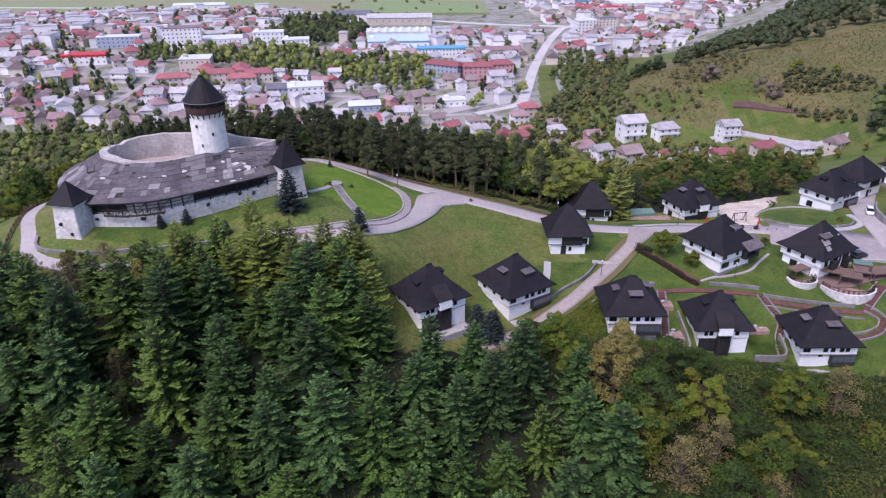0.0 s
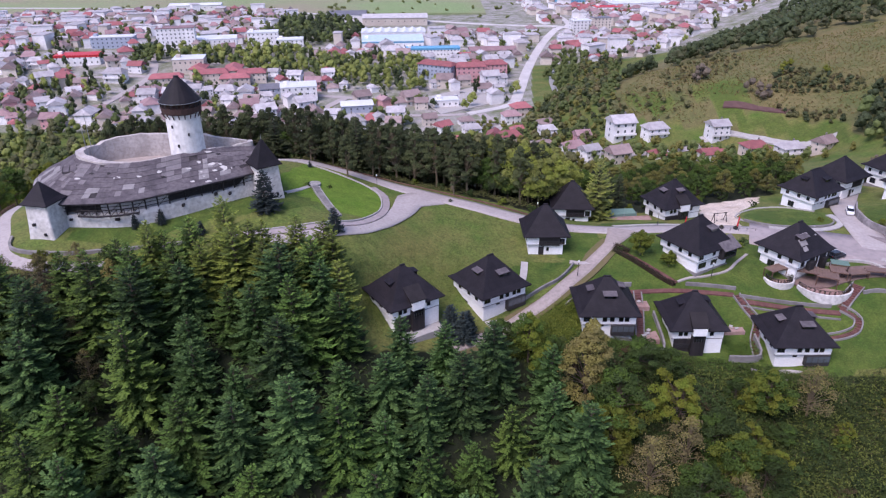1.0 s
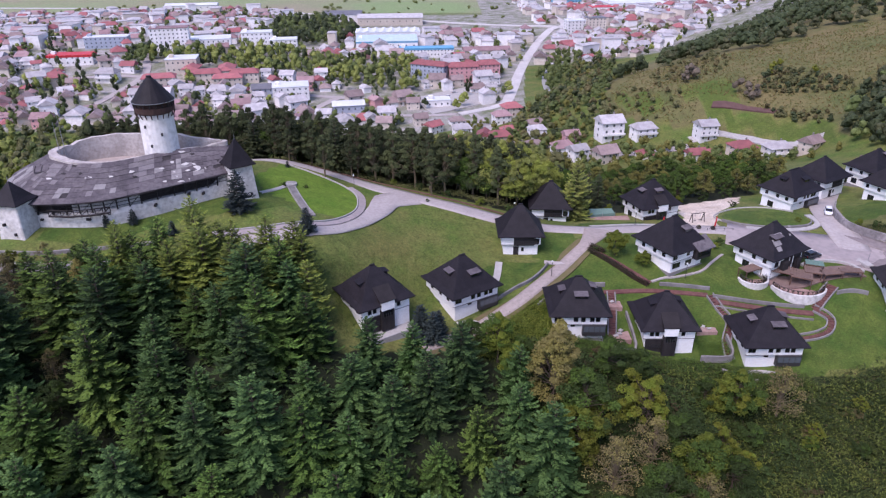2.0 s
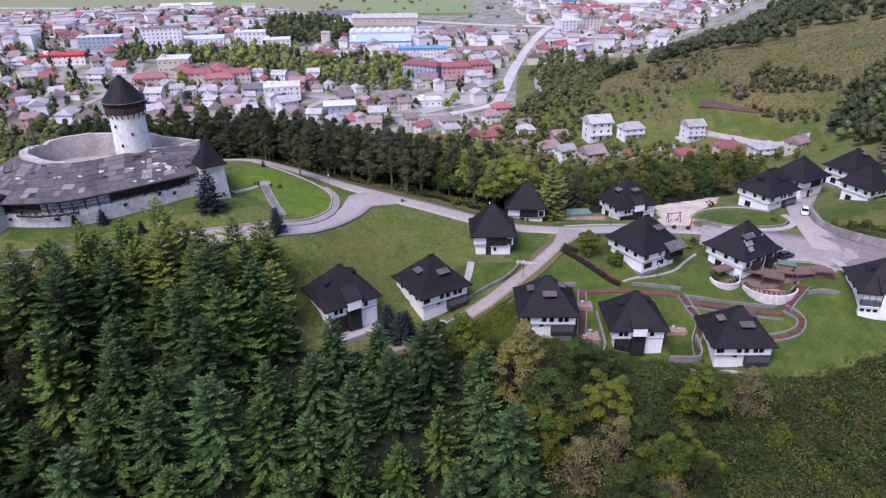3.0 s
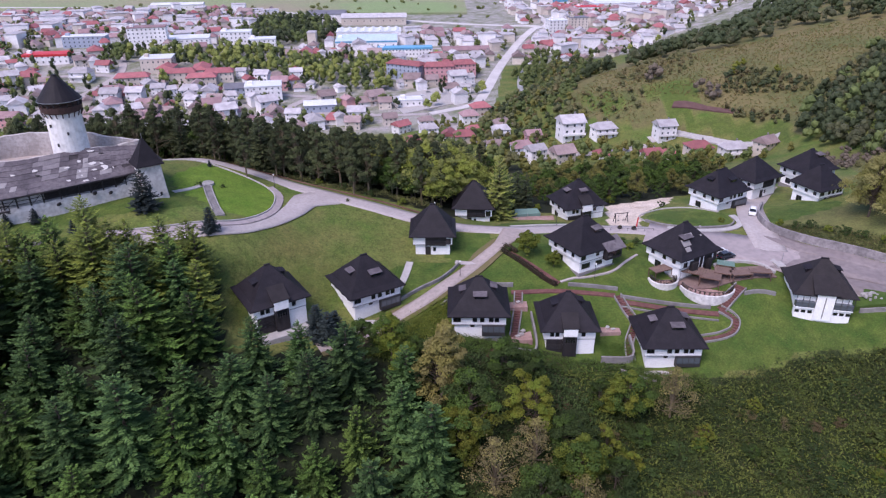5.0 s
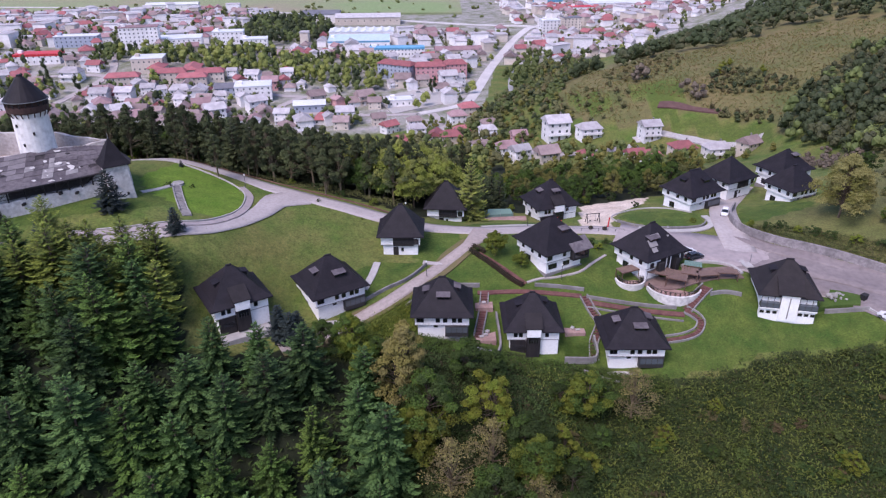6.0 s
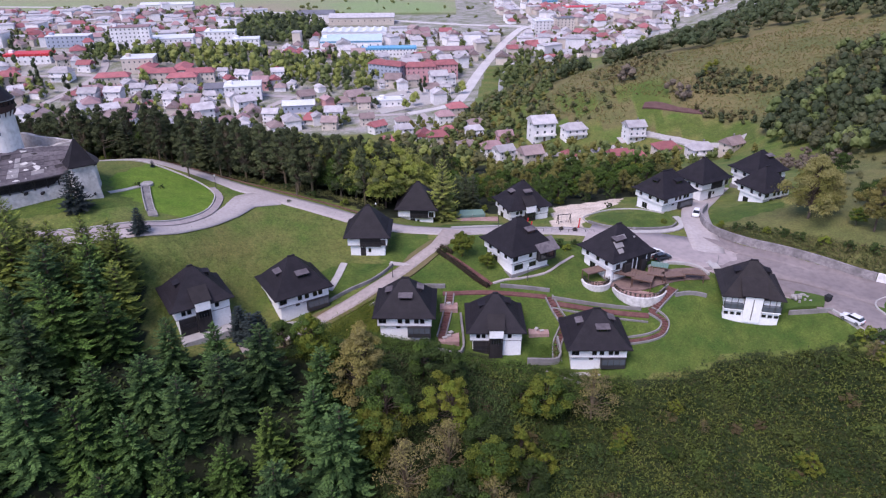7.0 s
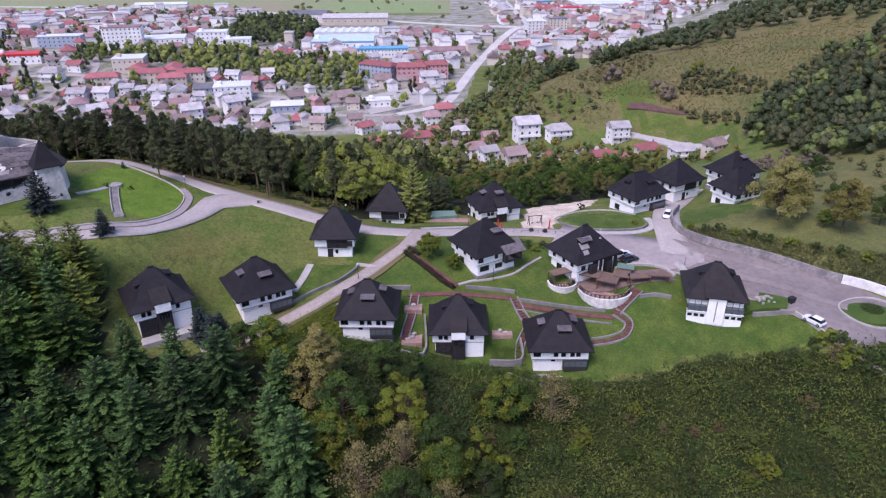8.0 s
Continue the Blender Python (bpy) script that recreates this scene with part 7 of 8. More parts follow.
def clump_trees(name, label, spots, lo, hi, material, k, seed, leaf_size=0.9, tall=1.1, category="trees", solid=True):
    """Many far trees: each a few lobes, every lobe a lumpy core under a coat of leaf sprays, all in one mesh."""
    nr = np.random.RandomState(seed)
    if not len(spots):
        return
    P = np.array(spots, float)
    Z = heights(P[:, 0], P[:, 1])
    V, F, n = [], [], 0
    g = (1 + 5 ** 0.5) / 2
    ico = np.array([(-1, g, 0), (1, g, 0), (-1, -g, 0), (1, -g, 0), (0, -1, g), (0, 1, g), (0, -1, -g), (0, 1, -g), (g, 0, -1), (g, 0, 1), (-g, 0, -1), (-g, 0, 1)]) / math.hypot(1, g)
    tri = np.array([(0, 11, 5), (0, 5, 1), (0, 1, 7), (0, 7, 10), (0, 10, 11), (1, 5, 9), (5, 11, 4), (11, 10, 2), (10, 7, 6), (7, 1, 8), (3, 9, 4), (3, 4, 2), (3, 2, 6), (3, 6, 8), (3, 8, 9), (4, 9, 5), (2, 4, 11), (6, 2, 10), (8, 6, 7), (9, 8, 1)])
    for (x, y), z in zip(P, Z):
        r = nr.uniform(lo, hi)
        nl = 5 if solid else 2
        a = nr.uniform(0, 6.28, nl)
        out = r * nr.uniform(0.3, 0.62, nl)
        out[0] = 0.08 * r
        hz = r * tall * nr.uniform(0.55, 1.25, nl)
        hz[0] = r * tall * 1.45
        lr = r * nr.uniform(0.38, 0.6, nl)
        C = np.stack([x + out * np.cos(a), y + out * np.sin(a), z + hz], 1)
        squash = np.array([1, 1, 0.55 + 0.4 * tall])
        if solid:
            for q in range(nl):
                V.append(C[q] + ico * (lr[q] * nr.uniform(0.62, 0.98, 12))[:, None] * squash)
                F += (tri + n).tolist()
                n += 12
        which = nr.randint(0, nl, k)
        d = nr.normal(size=(k, 3)) + [0, -0.25, 0.45]
        d /= np.linalg.norm(d, axis=1)[:, None]
        p = C[which] + d * squash * (lr[which] * nr.uniform(0.8, 1.12, k))[:, None]
        p[:, 2] = np.maximum(p[:, 2], z + 0.1 * r)
        nm = d + nr.normal(0, 0.24, (k, 3)) + [0, 0, 0.2]
        nm /= np.linalg.norm(nm, axis=1)[:, None]
        s = np.cross(nm, nr.normal(size=(k, 3)))
        s /= np.linalg.norm(s, axis=1)[:, None]
        b = np.cross(nm, s)
        L = leaf_size * nr.uniform(0.45, 1.05, (k, 1)) * 0.8
        V.append(np.stack([p - s * L, p - b * L * 0.6, p + s * L - nm * 0.15, p + b * L * 0.6], 1).reshape(-1, 3))
        F += np.arange(n, n + 4 * k).reshape(k, 4).tolist()
        n += 4 * k
    me = bpy.data.meshes.new(name)
    me.from_pydata(np.concatenate(V).tolist(), [], F)
    me.materials.append(material)
    tagged(new(name, me), label, category, kind="stuff")


def pick(poly, n, seed, keep=None):
    nr = np.random.RandomState(seed)
    a = np.array(poly, float)
    x, y = nr.uniform(a[:, 0].min(), a[:, 0].max(), n * 4), nr.uniform(a[:, 1].min(), a[:, 1].max(), n * 4)
    k = inside(x, y, poly)
    if keep is not None:
        k &= keep(x, y)
    return np.stack([x[k], y[k]], 1)[:n].tolist()


def spread(polys, gap, seed):
    """Tree places that keep their distance, over several stretches of the plan."""
    out = []
    for i, a in enumerate(polys):
        nr = np.random.RandomState(seed + i)
        b = np.array(a, float)
        lo, hi = b.min(0), b.max(0)
        n = int(8 * (hi - lo).prod() / gap ** 2)
        x, y = nr.uniform(lo[0], hi[0], n), nr.uniform(lo[1], hi[1], n)
        k = inside(x, y, a)
        cells = {}
        for px, py in zip(x[k].tolist(), y[k].tolist()):
            ci, cj = int(px // gap), int(py // gap)
            if all((px - qx) ** 2 + (py - qy) ** 2 > gap * gap for di in (-1, 0, 1) for dj in (-1, 0, 1) for qx, qy in cells.get((ci + di, cj + dj), ())):
                cells.setdefault((ci, cj), []).append((px, py))
                out.append((px, py))
    return out


_park = spread(PARKS[:2], 7.0, 1)
clump_trees("park_trees", "yellow-green trees of the town park", _park[::2], 3.4, 6.0, F_PARK, 150, 11, 0.8, 1.2)
clump_trees("park_trees", "green trees of the town park", _park[1::4], 3.4, 6.2, F_GREEN, 150, 12, 0.8, 1.25)
clump_trees("park_trees", "darker green trees of the town park", _park[3::8], 3.2, 5.6, F_GREEN, 150, 13, 0.8, 1.3)
clump_trees("park_trees", "dark conifers of the town park", _park[7::8] + [(-240, 524), (-236, 518), (-246, 521), (-228, 545), (-214, 548), (-205, 552), (-220, 556), (-198, 560)], 2.4, 3.6, F_DARK, 150, 18, 0.7, 2.2)
_wood = spread(PARKS[2:3], 7.5, 5)
clump_trees("park_trees", "dark wood beside the factory", _wood[::2], 4.0, 6.2, F_DARK, 130, 19, 0.9, 1.25)
clump_trees("park_trees", "green trees in the wood beside the factory", _wood[1::2], 3.8, 6.0, F_GREEN, 130, 20, 0.9, 1.2)
clump_trees("riverside_trees", "green trees along the river", spread(PARKS[3:4], 7.0, 8), 2.6, 4.6, F_GREEN, 110, 21, 0.8, 1.2)
_r = random.Random(9)
gaps = [(x + sx * 6.3 * 0.96 - sy * 6.3 * 0.28 + _r.uniform(-1.2, 1.2), y + sx * 6.3 * 0.28 + sy * 6.3 * 0.96 + _r.uniform(-1.2, 1.2)) for x, y in town_spots for sx, sy in ((1, 1), (1, -1), (0.2, 1)) if _r.random() < 0.7]
near_gaps, far_gaps = [p for p in gaps if p[1] < 640], [p for p in gaps if p[1] >= 640]
clump_trees("town_trees", "green trees between the town houses", near_gaps[::2], 1.8, 4.2, F_GREEN, 70, 14, 0.7, 1.3)
clump_trees("town_trees", "light green trees between the town houses", near_gaps[1::4], 1.8, 3.8, F_PARK, 70, 15, 0.7, 1.25)
clump_trees("town_trees", "dark trees between the town houses", near_gaps[3::4], 1.6, 3.4, F_DARK, 70, 17, 0.7, 1.7)
clump_trees("town_trees", "green trees between the far town houses", far_gaps[::2], 2.0, 4.4, F_GREEN, 26, 71, 1.0, 1.25)
clump_trees("town_trees", "olive trees between the far town houses", far_gaps[1::2], 2.0, 4.2, F_OLIVE, 26, 72, 1.0, 1.25)
clump_trees("poplars", "tall slim dark poplars in the town", [(31.5, 484), (28.6, 474), (-243, 458), (-232, 470), (-316, 591), (-206, 455), (-260, 449)], 2.0, 2.5, F_DARK, 500, 16, 0.5, 3.2)
clump_trees("street_trees", "single yellow-green trees beside the main street", [(45, 452), (26, 446), (20, 432), (58, 474), (-262, 462), (-270, 470), (-255, 466), (-168, 486)], 3.6, 5.2, F_PARK, 260, 73, 0.7, 1.25)
clump_trees("street_trees", "dark conifers between the nearer houses", [(-268, 440), (-236, 424), (-250, 500), (-285, 520), (-150, 560), (-300, 500), (-300, 560), (-180, 640)], 2.6, 3.4, F_DARK, 260, 74, 0.6, 2.0)

# the hill beyond the cottages
HILLFOOT = [(46, 350), (62, 318), (80, 322), (88, 332), (101, 334), (98, 352), (99, 374), (108, 394), (122, 391), (128, 410), (124, 470), (150, 560), (130, 590), (108, 520), (84, 450), (62, 410)]
DARKHILL = [(239, 318), (226, 320), (209, 309), (197, 303), (185, 286), (174, 268), (170, 250), (173, 232), (180, 205), (225, 200), (300, 250), (330, 330), (270, 345)]
BRUSH = [(168, 339), (180, 340), (199, 316), (196, 306), (183, 313), (163, 322)]
BRUSH_LOW = [(159, 311), (179, 294), (176, 281), (163, 300)]
CREST = [(134, 386), (150, 390), (163, 394), (174, 381), (190, 384), (209, 389), (223, 401), (239, 386), (258, 356), (330, 380), (420, 440), (420, 640), (300, 620), (230, 560), (190, 510), (150, 450)]
UPPER = [(130, 352), (150, 352), (166, 366), (160, 388), (132, 384), (122, 372)]
_foot = spread([HILLFOOT], 4.6, 21)
clump_trees("hillside_wood", "olive scrub and trees on the lower hillside", _foot[::4], 1.8, 3.9, F_OLIVE, 100, 22, 0.6, 1.0)
clump_trees("hillside_wood", "green scrub and trees on the lower hillside", _foot[1::4], 1.8, 3.9, F_GREEN, 100, 24, 0.6, 1.0)
clump_trees("hillside_wood", "dark green scrub on the lower hillside", _foot[2::4], 1.8, 3.6, F_DARK, 100, 23, 0.6, 1.0)
clump_trees("hillside_wood", "yellowing bushes on the lower hillside", _foot[3::8], 1.6, 3.2, M_LEAF_YG2, 100, 67, 0.6, 1.0)
clump_trees("hillside_wood", "brownish autumn scrub on the lower hillside", _foot[7::8], 1.4, 3.0, M_LEAF_B, 100, 28, 0.5, 1.0)
_dark = spread([DARKHILL], 4.3, 29)
clump_trees("hillside_wood", "dense dark green wood on the hill flank", _dark[::2], 3.0, 4.8, F_DARK, 110, 30, 0.6, 1.1)
clump_trees("hillside_wood", "green trees in the dark hill wood", _dark[1::4], 2.8, 4.6, F_GREEN, 110, 32, 0.6, 1.1)
clump_trees("hillside_wood", "olive trees in the dark hill wood", _dark[3::4], 2.6, 4.4, M_RIDGE, 110, 33, 0.6, 1.1)
_crest = spread([CREST], 6.0, 35)
clump_trees("ridge_wood", "dark wood along the far ridge", _crest[::2], 3.6, 5.8, F_DARK, 90, 34, 0.9, 1.05)
clump_trees("ridge_wood", "olive trees in the ridge wood", _crest[1::3], 3.2, 5.2, M_RIDGE, 90, 36, 0.9, 1.0)
_brush = spread([BRUSH, BRUSH_LOW], 2.7, 38)
clump_trees("hedgerow", "olive bushes across the dry meadow", _brush[::3], 1.1, 2.2, F_OLIVE, 90, 39, 0.45, 0.9)
clump_trees("hedgerow", "dark bushes across the dry meadow", _brush[1::3], 1.1, 2.4, F_DARK, 90, 40, 0.45, 0.9)
clump_trees("hedgerow", "withered bushes across the dry meadow", _brush[2::3], 0.9, 1.9, M_LEAF_B, 90, 41, 0.4, 0.9)
clump_trees("hedgerow", "yellow-green bushes at the head of the dry meadow", [(176, 345), (180, 347), (172, 338), (190, 332)], 1.8, 2.6, M_LEAF_Y, 120, 75, 0.45, 0.9)
_up = spread([UPPER], 4.4, 42) + spread([[(100, 372), (98, 346), (108, 326), (124, 318), (128, 336), (122, 360)]], 5.0, 58)
clump_trees("hillside_scrub", "olive bushes on the upper meadow", _up[::2], 1.0, 2.4, F_OLIVE, 80, 43, 0.5, 0.9)
clump_trees("hillside_scrub", "brown bushes on the upper meadow", _up[1::2], 0.9, 2.0, M_LEAF_B, 80, 44, 0.45, 0.9)
clump_trees("hillside_scrub", "mauve-brown bare trees beside the green plot", [(134, 347), (137, 349), (140, 352), (136, 352), (152, 324), (155, 321), (158, 318)], 2.6, 4.4, M_MAUVE, 160, 69, 0.35, 1.15)
clump_trees("hillside_scrub", "tall dark trees on the shoulder of the hill", [(116, 394), (119, 396), (122, 393), (125, 396), (113, 398)], 3.6, 4.8, F_DARK, 200, 76, 0.6, 1.15)
clump_trees("hillside_scrub", "olive bushes on the meadow beside the upper cottages", scatter([(140, 150), (156, 146), (215, 160), (220, 225), (168, 225), (152, 185)], 46, 70, 5.0), 0.8, 2.4, F_OLIVE, 90, 71, 0.45, 0.9)
clump_trees("hillside_scrub", "grey-brown thicket below the dark hill wood", scatter([(152, 200), (172, 205), (178, 225), (168, 236), (155, 228)], 30, 77, 3.5), 1.2, 2.4, M_MAUVE, 90, 78, 0.4, 0.8)
MEADOW = [(100, 345), (112, 322), (128, 312), (136, 330), (150, 322), (170, 296), (182, 284), (196, 303), (240, 320), (262, 352), (238, 384), (210, 386), (166, 380), (122, 392), (104, 376)]
clump_trees("meadow_tufts", "brown tussocks of dry grass on the hillside meadow", pick(MEADOW, 3000, 50), 0.3, 0.7, M_LEAF_T, 8, 51, 0.42, 0.5, "grass", False)
clump_trees("meadow_tufts", "rust-brown ferns on the hillside meadow", pick(MEADOW, 900, 54), 0.3, 0.7, M_RUST, 8, 55, 0.42, 0.5, "grass", False)
clump_trees("meadow_tufts", "green tussocks and low scrub on the hillside meadow", pick(MEADOW, 1300, 52), 0.3, 0.8, M_MEADOW_G, 8, 53, 0.42, 0.5, "grass", False)
_slope = spread([[(-260, 300), (-140, 262), (-20, 290), (40, 262), (62, 275), (50, 310), (20, 350), (-60, 372), (-240, 385)]], 6.4, 41)
clump_trees("valley_trees", "trees on the slope above the town", _slope[::3], 2.8, 5.0, F_OLIVE, 100, 45, 0.8, 1.2)
clump_trees("valley_trees", "green trees on the slope above the town", _slope[1::3], 2.8, 5.0, F_GREEN, 100, 46, 0.8, 1.2)
clump_trees("valley_trees", "yellowing trees on the slope above the town", _slope[2::3], 2.6, 4.6, F_PARK, 100, 47, 0.8, 1.2)
clump_trees("field_hedges", "hedges and thickets on the far plain", pick([(-150, 850), (110, 800), (120, 1060), (-150, 1080)], 45, 45) + pick([(-450, 880), (-280, 905), (-300, 960), (-460, 940)], 30, 46), 2.2, 4.4, M_MEADOW_G, 40, 48, 0.9, 0.6)
_gard = spread([[(50, 262), (165, 250), (160, 266), (125, 294), (85, 306), (60, 330), (30, 400), (20, 350)]], 5.6, 49)
clump_trees("garden_trees", "garden trees among the hill-foot houses", _gard[::2], 1.6, 3.4, F_GREEN, 120, 56, 0.55, 1.2)
clump_trees("garden_trees", "yellowing garden trees among the hill-foot houses", _gard[1::2], 1.6, 3.2, M_LEAF_YG2, 120, 57, 0.55, 1.1)


# ---- gardens, walls and small things on the hilltop ----
def wall_line(name, label, pts, w, h, material=None, sink=1.5, level=None, category="wall"):
    return tagged(part(name, kerb_line(pts, w, h, sink, 1.0, False, level), material or M_CONC, None, label), "", category, kind="structure")


wall_line("retaining_wall", "grey stone retaining wall beside the road", [(111.5, 162), (107.5, 155), (106.6, 149.5), (108.0, 145.2), (113, 140.2), (118, 136.4), (123.4, 132.6), (129, 128.2), (133.4, 124.3)], 0.4, 1.9, M_WALLST)
wall_line("retaining_wall", "white painted stretch of the retaining wall", [(133.5, 124.2), (138, 120.2), (146, 112.5), (154, 105)], 0.4, 1.9, M_LIME)
wall_line("kerb", "pale kerb of the planted island", [(80, 155), (79.4, 158.8), (83, 162.6), (88.5, 165.5), (95, 165), (100.2, 160.5)], 0.3, 0.3, M_KERB)
wall_line("low_wall", "green-grey low wall of the planted island", [(80, 155), (83, 151.8), (88, 149.9), (94, 149.5), (99, 150.2), (100.8, 152.5)], 0.35, 0.7)
tagged(part("pavement", ribbon([(84, 150.2), (90, 148.3), (98, 148.6), (102, 151.5), (102, 157)], 1.6, 0.3), M_KERB, None, "pale pavement round the planted island"), "", "pavement", kind="structure")
wall_line("kerb", "pale kerb round the fortress lawn", [(-36, 122.2), (-28, 124), (-22.8, 126), (-15.4, 130.6), (-11.2, 136), (-8.8, 142.4), (-9.6, 150.2), (-12.6, 154.7), (-18.8, 158.8), (-29.3, 162.9), (-40, 165.4)], 0.3, 0.32, M_KERB)
tagged(part("pavement", ribbon([(-36, 121.2), (-28, 122.9), (-22.3, 124.9), (-14.6, 129.6), (-10.2, 135.4), (-7.8, 142.2), (-8.5, 150.3), (-11.8, 155.2)], 1.6, 0.22), M_ROAD_DARK, None, "grey pavement along the fortress lawn"), "", "pavement", kind="structure")
wall_line("low_wall", "low stone wall on the wood side of the lane", [(-30, 170), (-14, 166.6), (-4, 162.8), (8, 157.6), (18, 154), (28, 151)], 0.3, 0.35, M_TIMBER)
wall_line("low_wall", "low grey wall along the narrow lane", [(20.5, 117.8), (25, 121.5), (29, 124.6), (32, 128.4), (33.2, 130.5)], 0.35, 0.7)
wall_line("low_wall", "grey wall below the narrow lane", [(44.5, 124.8), (38.5, 124.2), (33.6, 121.2), (29.5, 117.2)], 0.35, 0.9)
wall_line("low_wall", "low grey wall between lawn and forecourt", [(97.8, 121.4), (94.5, 121.8), (91.5, 121.6)], 0.35, 0.8)
wall_line("low_wall", "low grey wall beside the lower cottage", [(112.6, 116.6), (116, 115.4), (119.6, 114.2)], 0.35, 0.9)
wall_line("low_wall", "low wall at the edge of the forecourt", [(119.6, 114.2), (121.5, 109.5), (124, 105.5), (128, 102.5), (136, 98)], 0.35, 0.7, M_KERB)

# brick paths and stepped paths
def stair(name, label, pts, width, rise=0.17, kerb=True):
    """A path of steps that follows the ground, each step a piece of its own, with side walls."""
    t = thing(name, label, "stairs", kind="structure")
    line = curve(pts, 0.55)
    nn = sides(line)
    for i in range(0, len(line) - 1):
        a, b = line[i], line[i + 1]
        z = (ground_z(a.x, a.y) + ground_z(b.x, b.y)) / 2 + 0.14
        s0, s1 = nn[i] * width / 2, nn[i + 1] * width / 2
        q = [a - s0, a + s0, b + s1, b - s1]
        part("step", Mesh().loft([[(p.x, p.y, z - 0.4) for p in q[::-1]], [(p.x, p.y, z) for p in q[::-1]]]), M_BRICK, t)
    if kerb:
        for sg in (-1, 1):
            part("side_wall", kerb_line([p + n * sg * (width / 2 + 0.15) for p, n in zip(line[::2], nn[::2])], 0.28, 0.38, 0.5), M_CONC, t)
    return t


stair("brick_stairs", "curving red brick stairs between low grey walls", [(85.9, 119.0), (87.4, 117.8), (88.3, 116.4), (87.2, 114.4), (84, 113.2), (80.4, 112.7)], 1.2)
stair("brick_stairs", "wide red brick stairs beside the cafe wall", [(91.6, 123.8), (88.4, 121.2), (85.9, 119.0)], 2.0)
stair("brick_stairs", "red brick stairs down beside the cottage", [(65.9, 122.6), (67, 119.5), (68.2, 116.4), (66.4, 112.5), (66, 109)], 1.3)
stair("brick_stairs", "red brick stairs between two cottages", [(45.5, 123.2), (45.0, 119), (44.2, 115), (43.6, 112)], 1.3)
for name, lab, pts, w in (("brick_path", "red brick path above the lower cottages", [(44, 123.3), (54, 123.6), (65.5, 122.6)], 1.0), ("brick_path", "long red brick path along the terrace wall", [(66.4, 121.2), (75, 119.6), (85.5, 118.0)], 1.1), ("brick_path", "red brick path along the hedge", [(44.6, 134.4), (49, 130.2), (54.2, 125.4)], 0.9)):
    tagged(part(name, ribbon(pts, w, 0.16, 0.4, 0.8), M_BRICK, None, lab), "", "path", kind="structure")
wall_line("terrace_wall", "grey concrete wall along the brick path", [(56, 125), (61, 124.6), (66.2, 124)], 0.4, 0.7)
wall_line("terrace_wall", "grey concrete wall above the lower lawns", [(66.4, 122.2), (75, 120.7), (84.2, 119.4)], 0.3, 0.7)
wall_line("terrace_wall", "grey concrete wall below the brick path", [(66.2, 120.0), (75, 118.3), (85, 116.6)], 0.3, 0.3)
wall_line("terrace_wall", "grey retaining wall of the garden bed", [(60.2, 108.6), (66.2, 108.8), (66.4, 113)], 0.4, 1.4, sink=2.5)
wall_line("terrace_wall", "grey retaining wall beside the cottage", [(43.2, 108.8), (46.5, 108.6), (48, 110.5), (47.6, 118)], 0.4, 1.0, sink=2.5)
wall_line("terrace_wall", "low wall at the foot of the corner cottage", [(63.5, 106.5), (67, 105.2), (70, 104.4)], 0.4, 0.7, sink=2.0)
wall_line("footpath_edge", "pale path edge round the middle cottage", [(54.5, 125.8), (57.5, 126.8), (60.5, 127.2), (66, 129.2), (69.5, 132.6), (73, 136)], 0.6, 0.16, M_ROAD)
for pts, lab in (([(43.2, 111), (47.2, 111), (47.2, 114.5), (43.2, 114.5)], "pink paved terrace beside the cottage"), ([(43.4, 118.8), (47.0, 118.8), (47.0, 122.2), (43.4, 122.2)], "pink paved terrace above the cottage"), ([(61, 114), (65, 114), (65, 116.6), (61, 116.6)], "pink paved terrace with a pale slab"), ([(46.8, 156.2), (58, 157.6), (58, 160.4), (46.8, 159.4)], "pink paving between the upper cottages")):
    zz = sum(ground_z(*p) for p in pts) / 4 + 0.2
    tagged(part("terrace", Mesh().loft([[(x, y, zz - 1.8) for x, y in pts], [(x, y, zz) for x, y in pts]]), M_TERRA, None, lab), "", "terrace", kind="structure")
tagged(part("footpath", ribbon([(32.6, 131.4), (35.5, 130.9), (38.6, 131.4)], 1.1, 0.16), M_ROAD, None, "pale path from the cottage to the lane"), "", "path", kind="structure")
tagged(part("footpath", ribbon([(20.8, 121.8), (22, 126), (22.8, 131)], 1.5, 0.16), M_KERB, None, "pale path up beside the cottage"), "", "path", kind="structure")
tagged(part("footpath", ribbon([(-29.5, 141), (-26.5, 145), (-24.6, 148.6)], 1.2, 0.16), M_KERB, None, "pale path to the fortress tower"), "", "path", kind="structure")
tagged(part("footpath", ribbon([(46, 149.5), (52, 151), (60, 152.5), (66, 152.6)], 1.0, 0.15), M_KERB, None, "narrow pale path beside the road"), "", "path", kind="structure")

st = thing("stone_stairs", "grey stone stairs up the fortress lawn", "stairs", kind="structure")
lx = curve([(-17.2, 133.0), (-19.6, 137.6), (-22, 142.6), (-24.2, 147.6)], 0.7)
ln = sides(lx)
for i in range(len(lx) - 1):
    a, b = lx[i], lx[i + 1]
    w = 2.2 if i < 4 else 1.4
    z = (ground_z(a.x, a.y) + ground_z(b.x, b.y)) / 2 + 0.2
    q = [a - ln[i] * w / 2, a + ln[i] * w / 2, b + ln[i + 1] * w / 2, b - ln[i + 1] * w / 2]
    part("step", Mesh().loft([[(p.x, p.y, z - 0.5) for p in q[::-1]], [(p.x, p.y, z) for p in q[::-1]]]), M_CONC, st)
for sg in (-1, 1):
    part("side_wall", kerb_line([p + n * sg * 0.85 for p, n in zip(lx[4::2], ln[4::2])], 0.25, 0.4), M_RUBBLE, st)
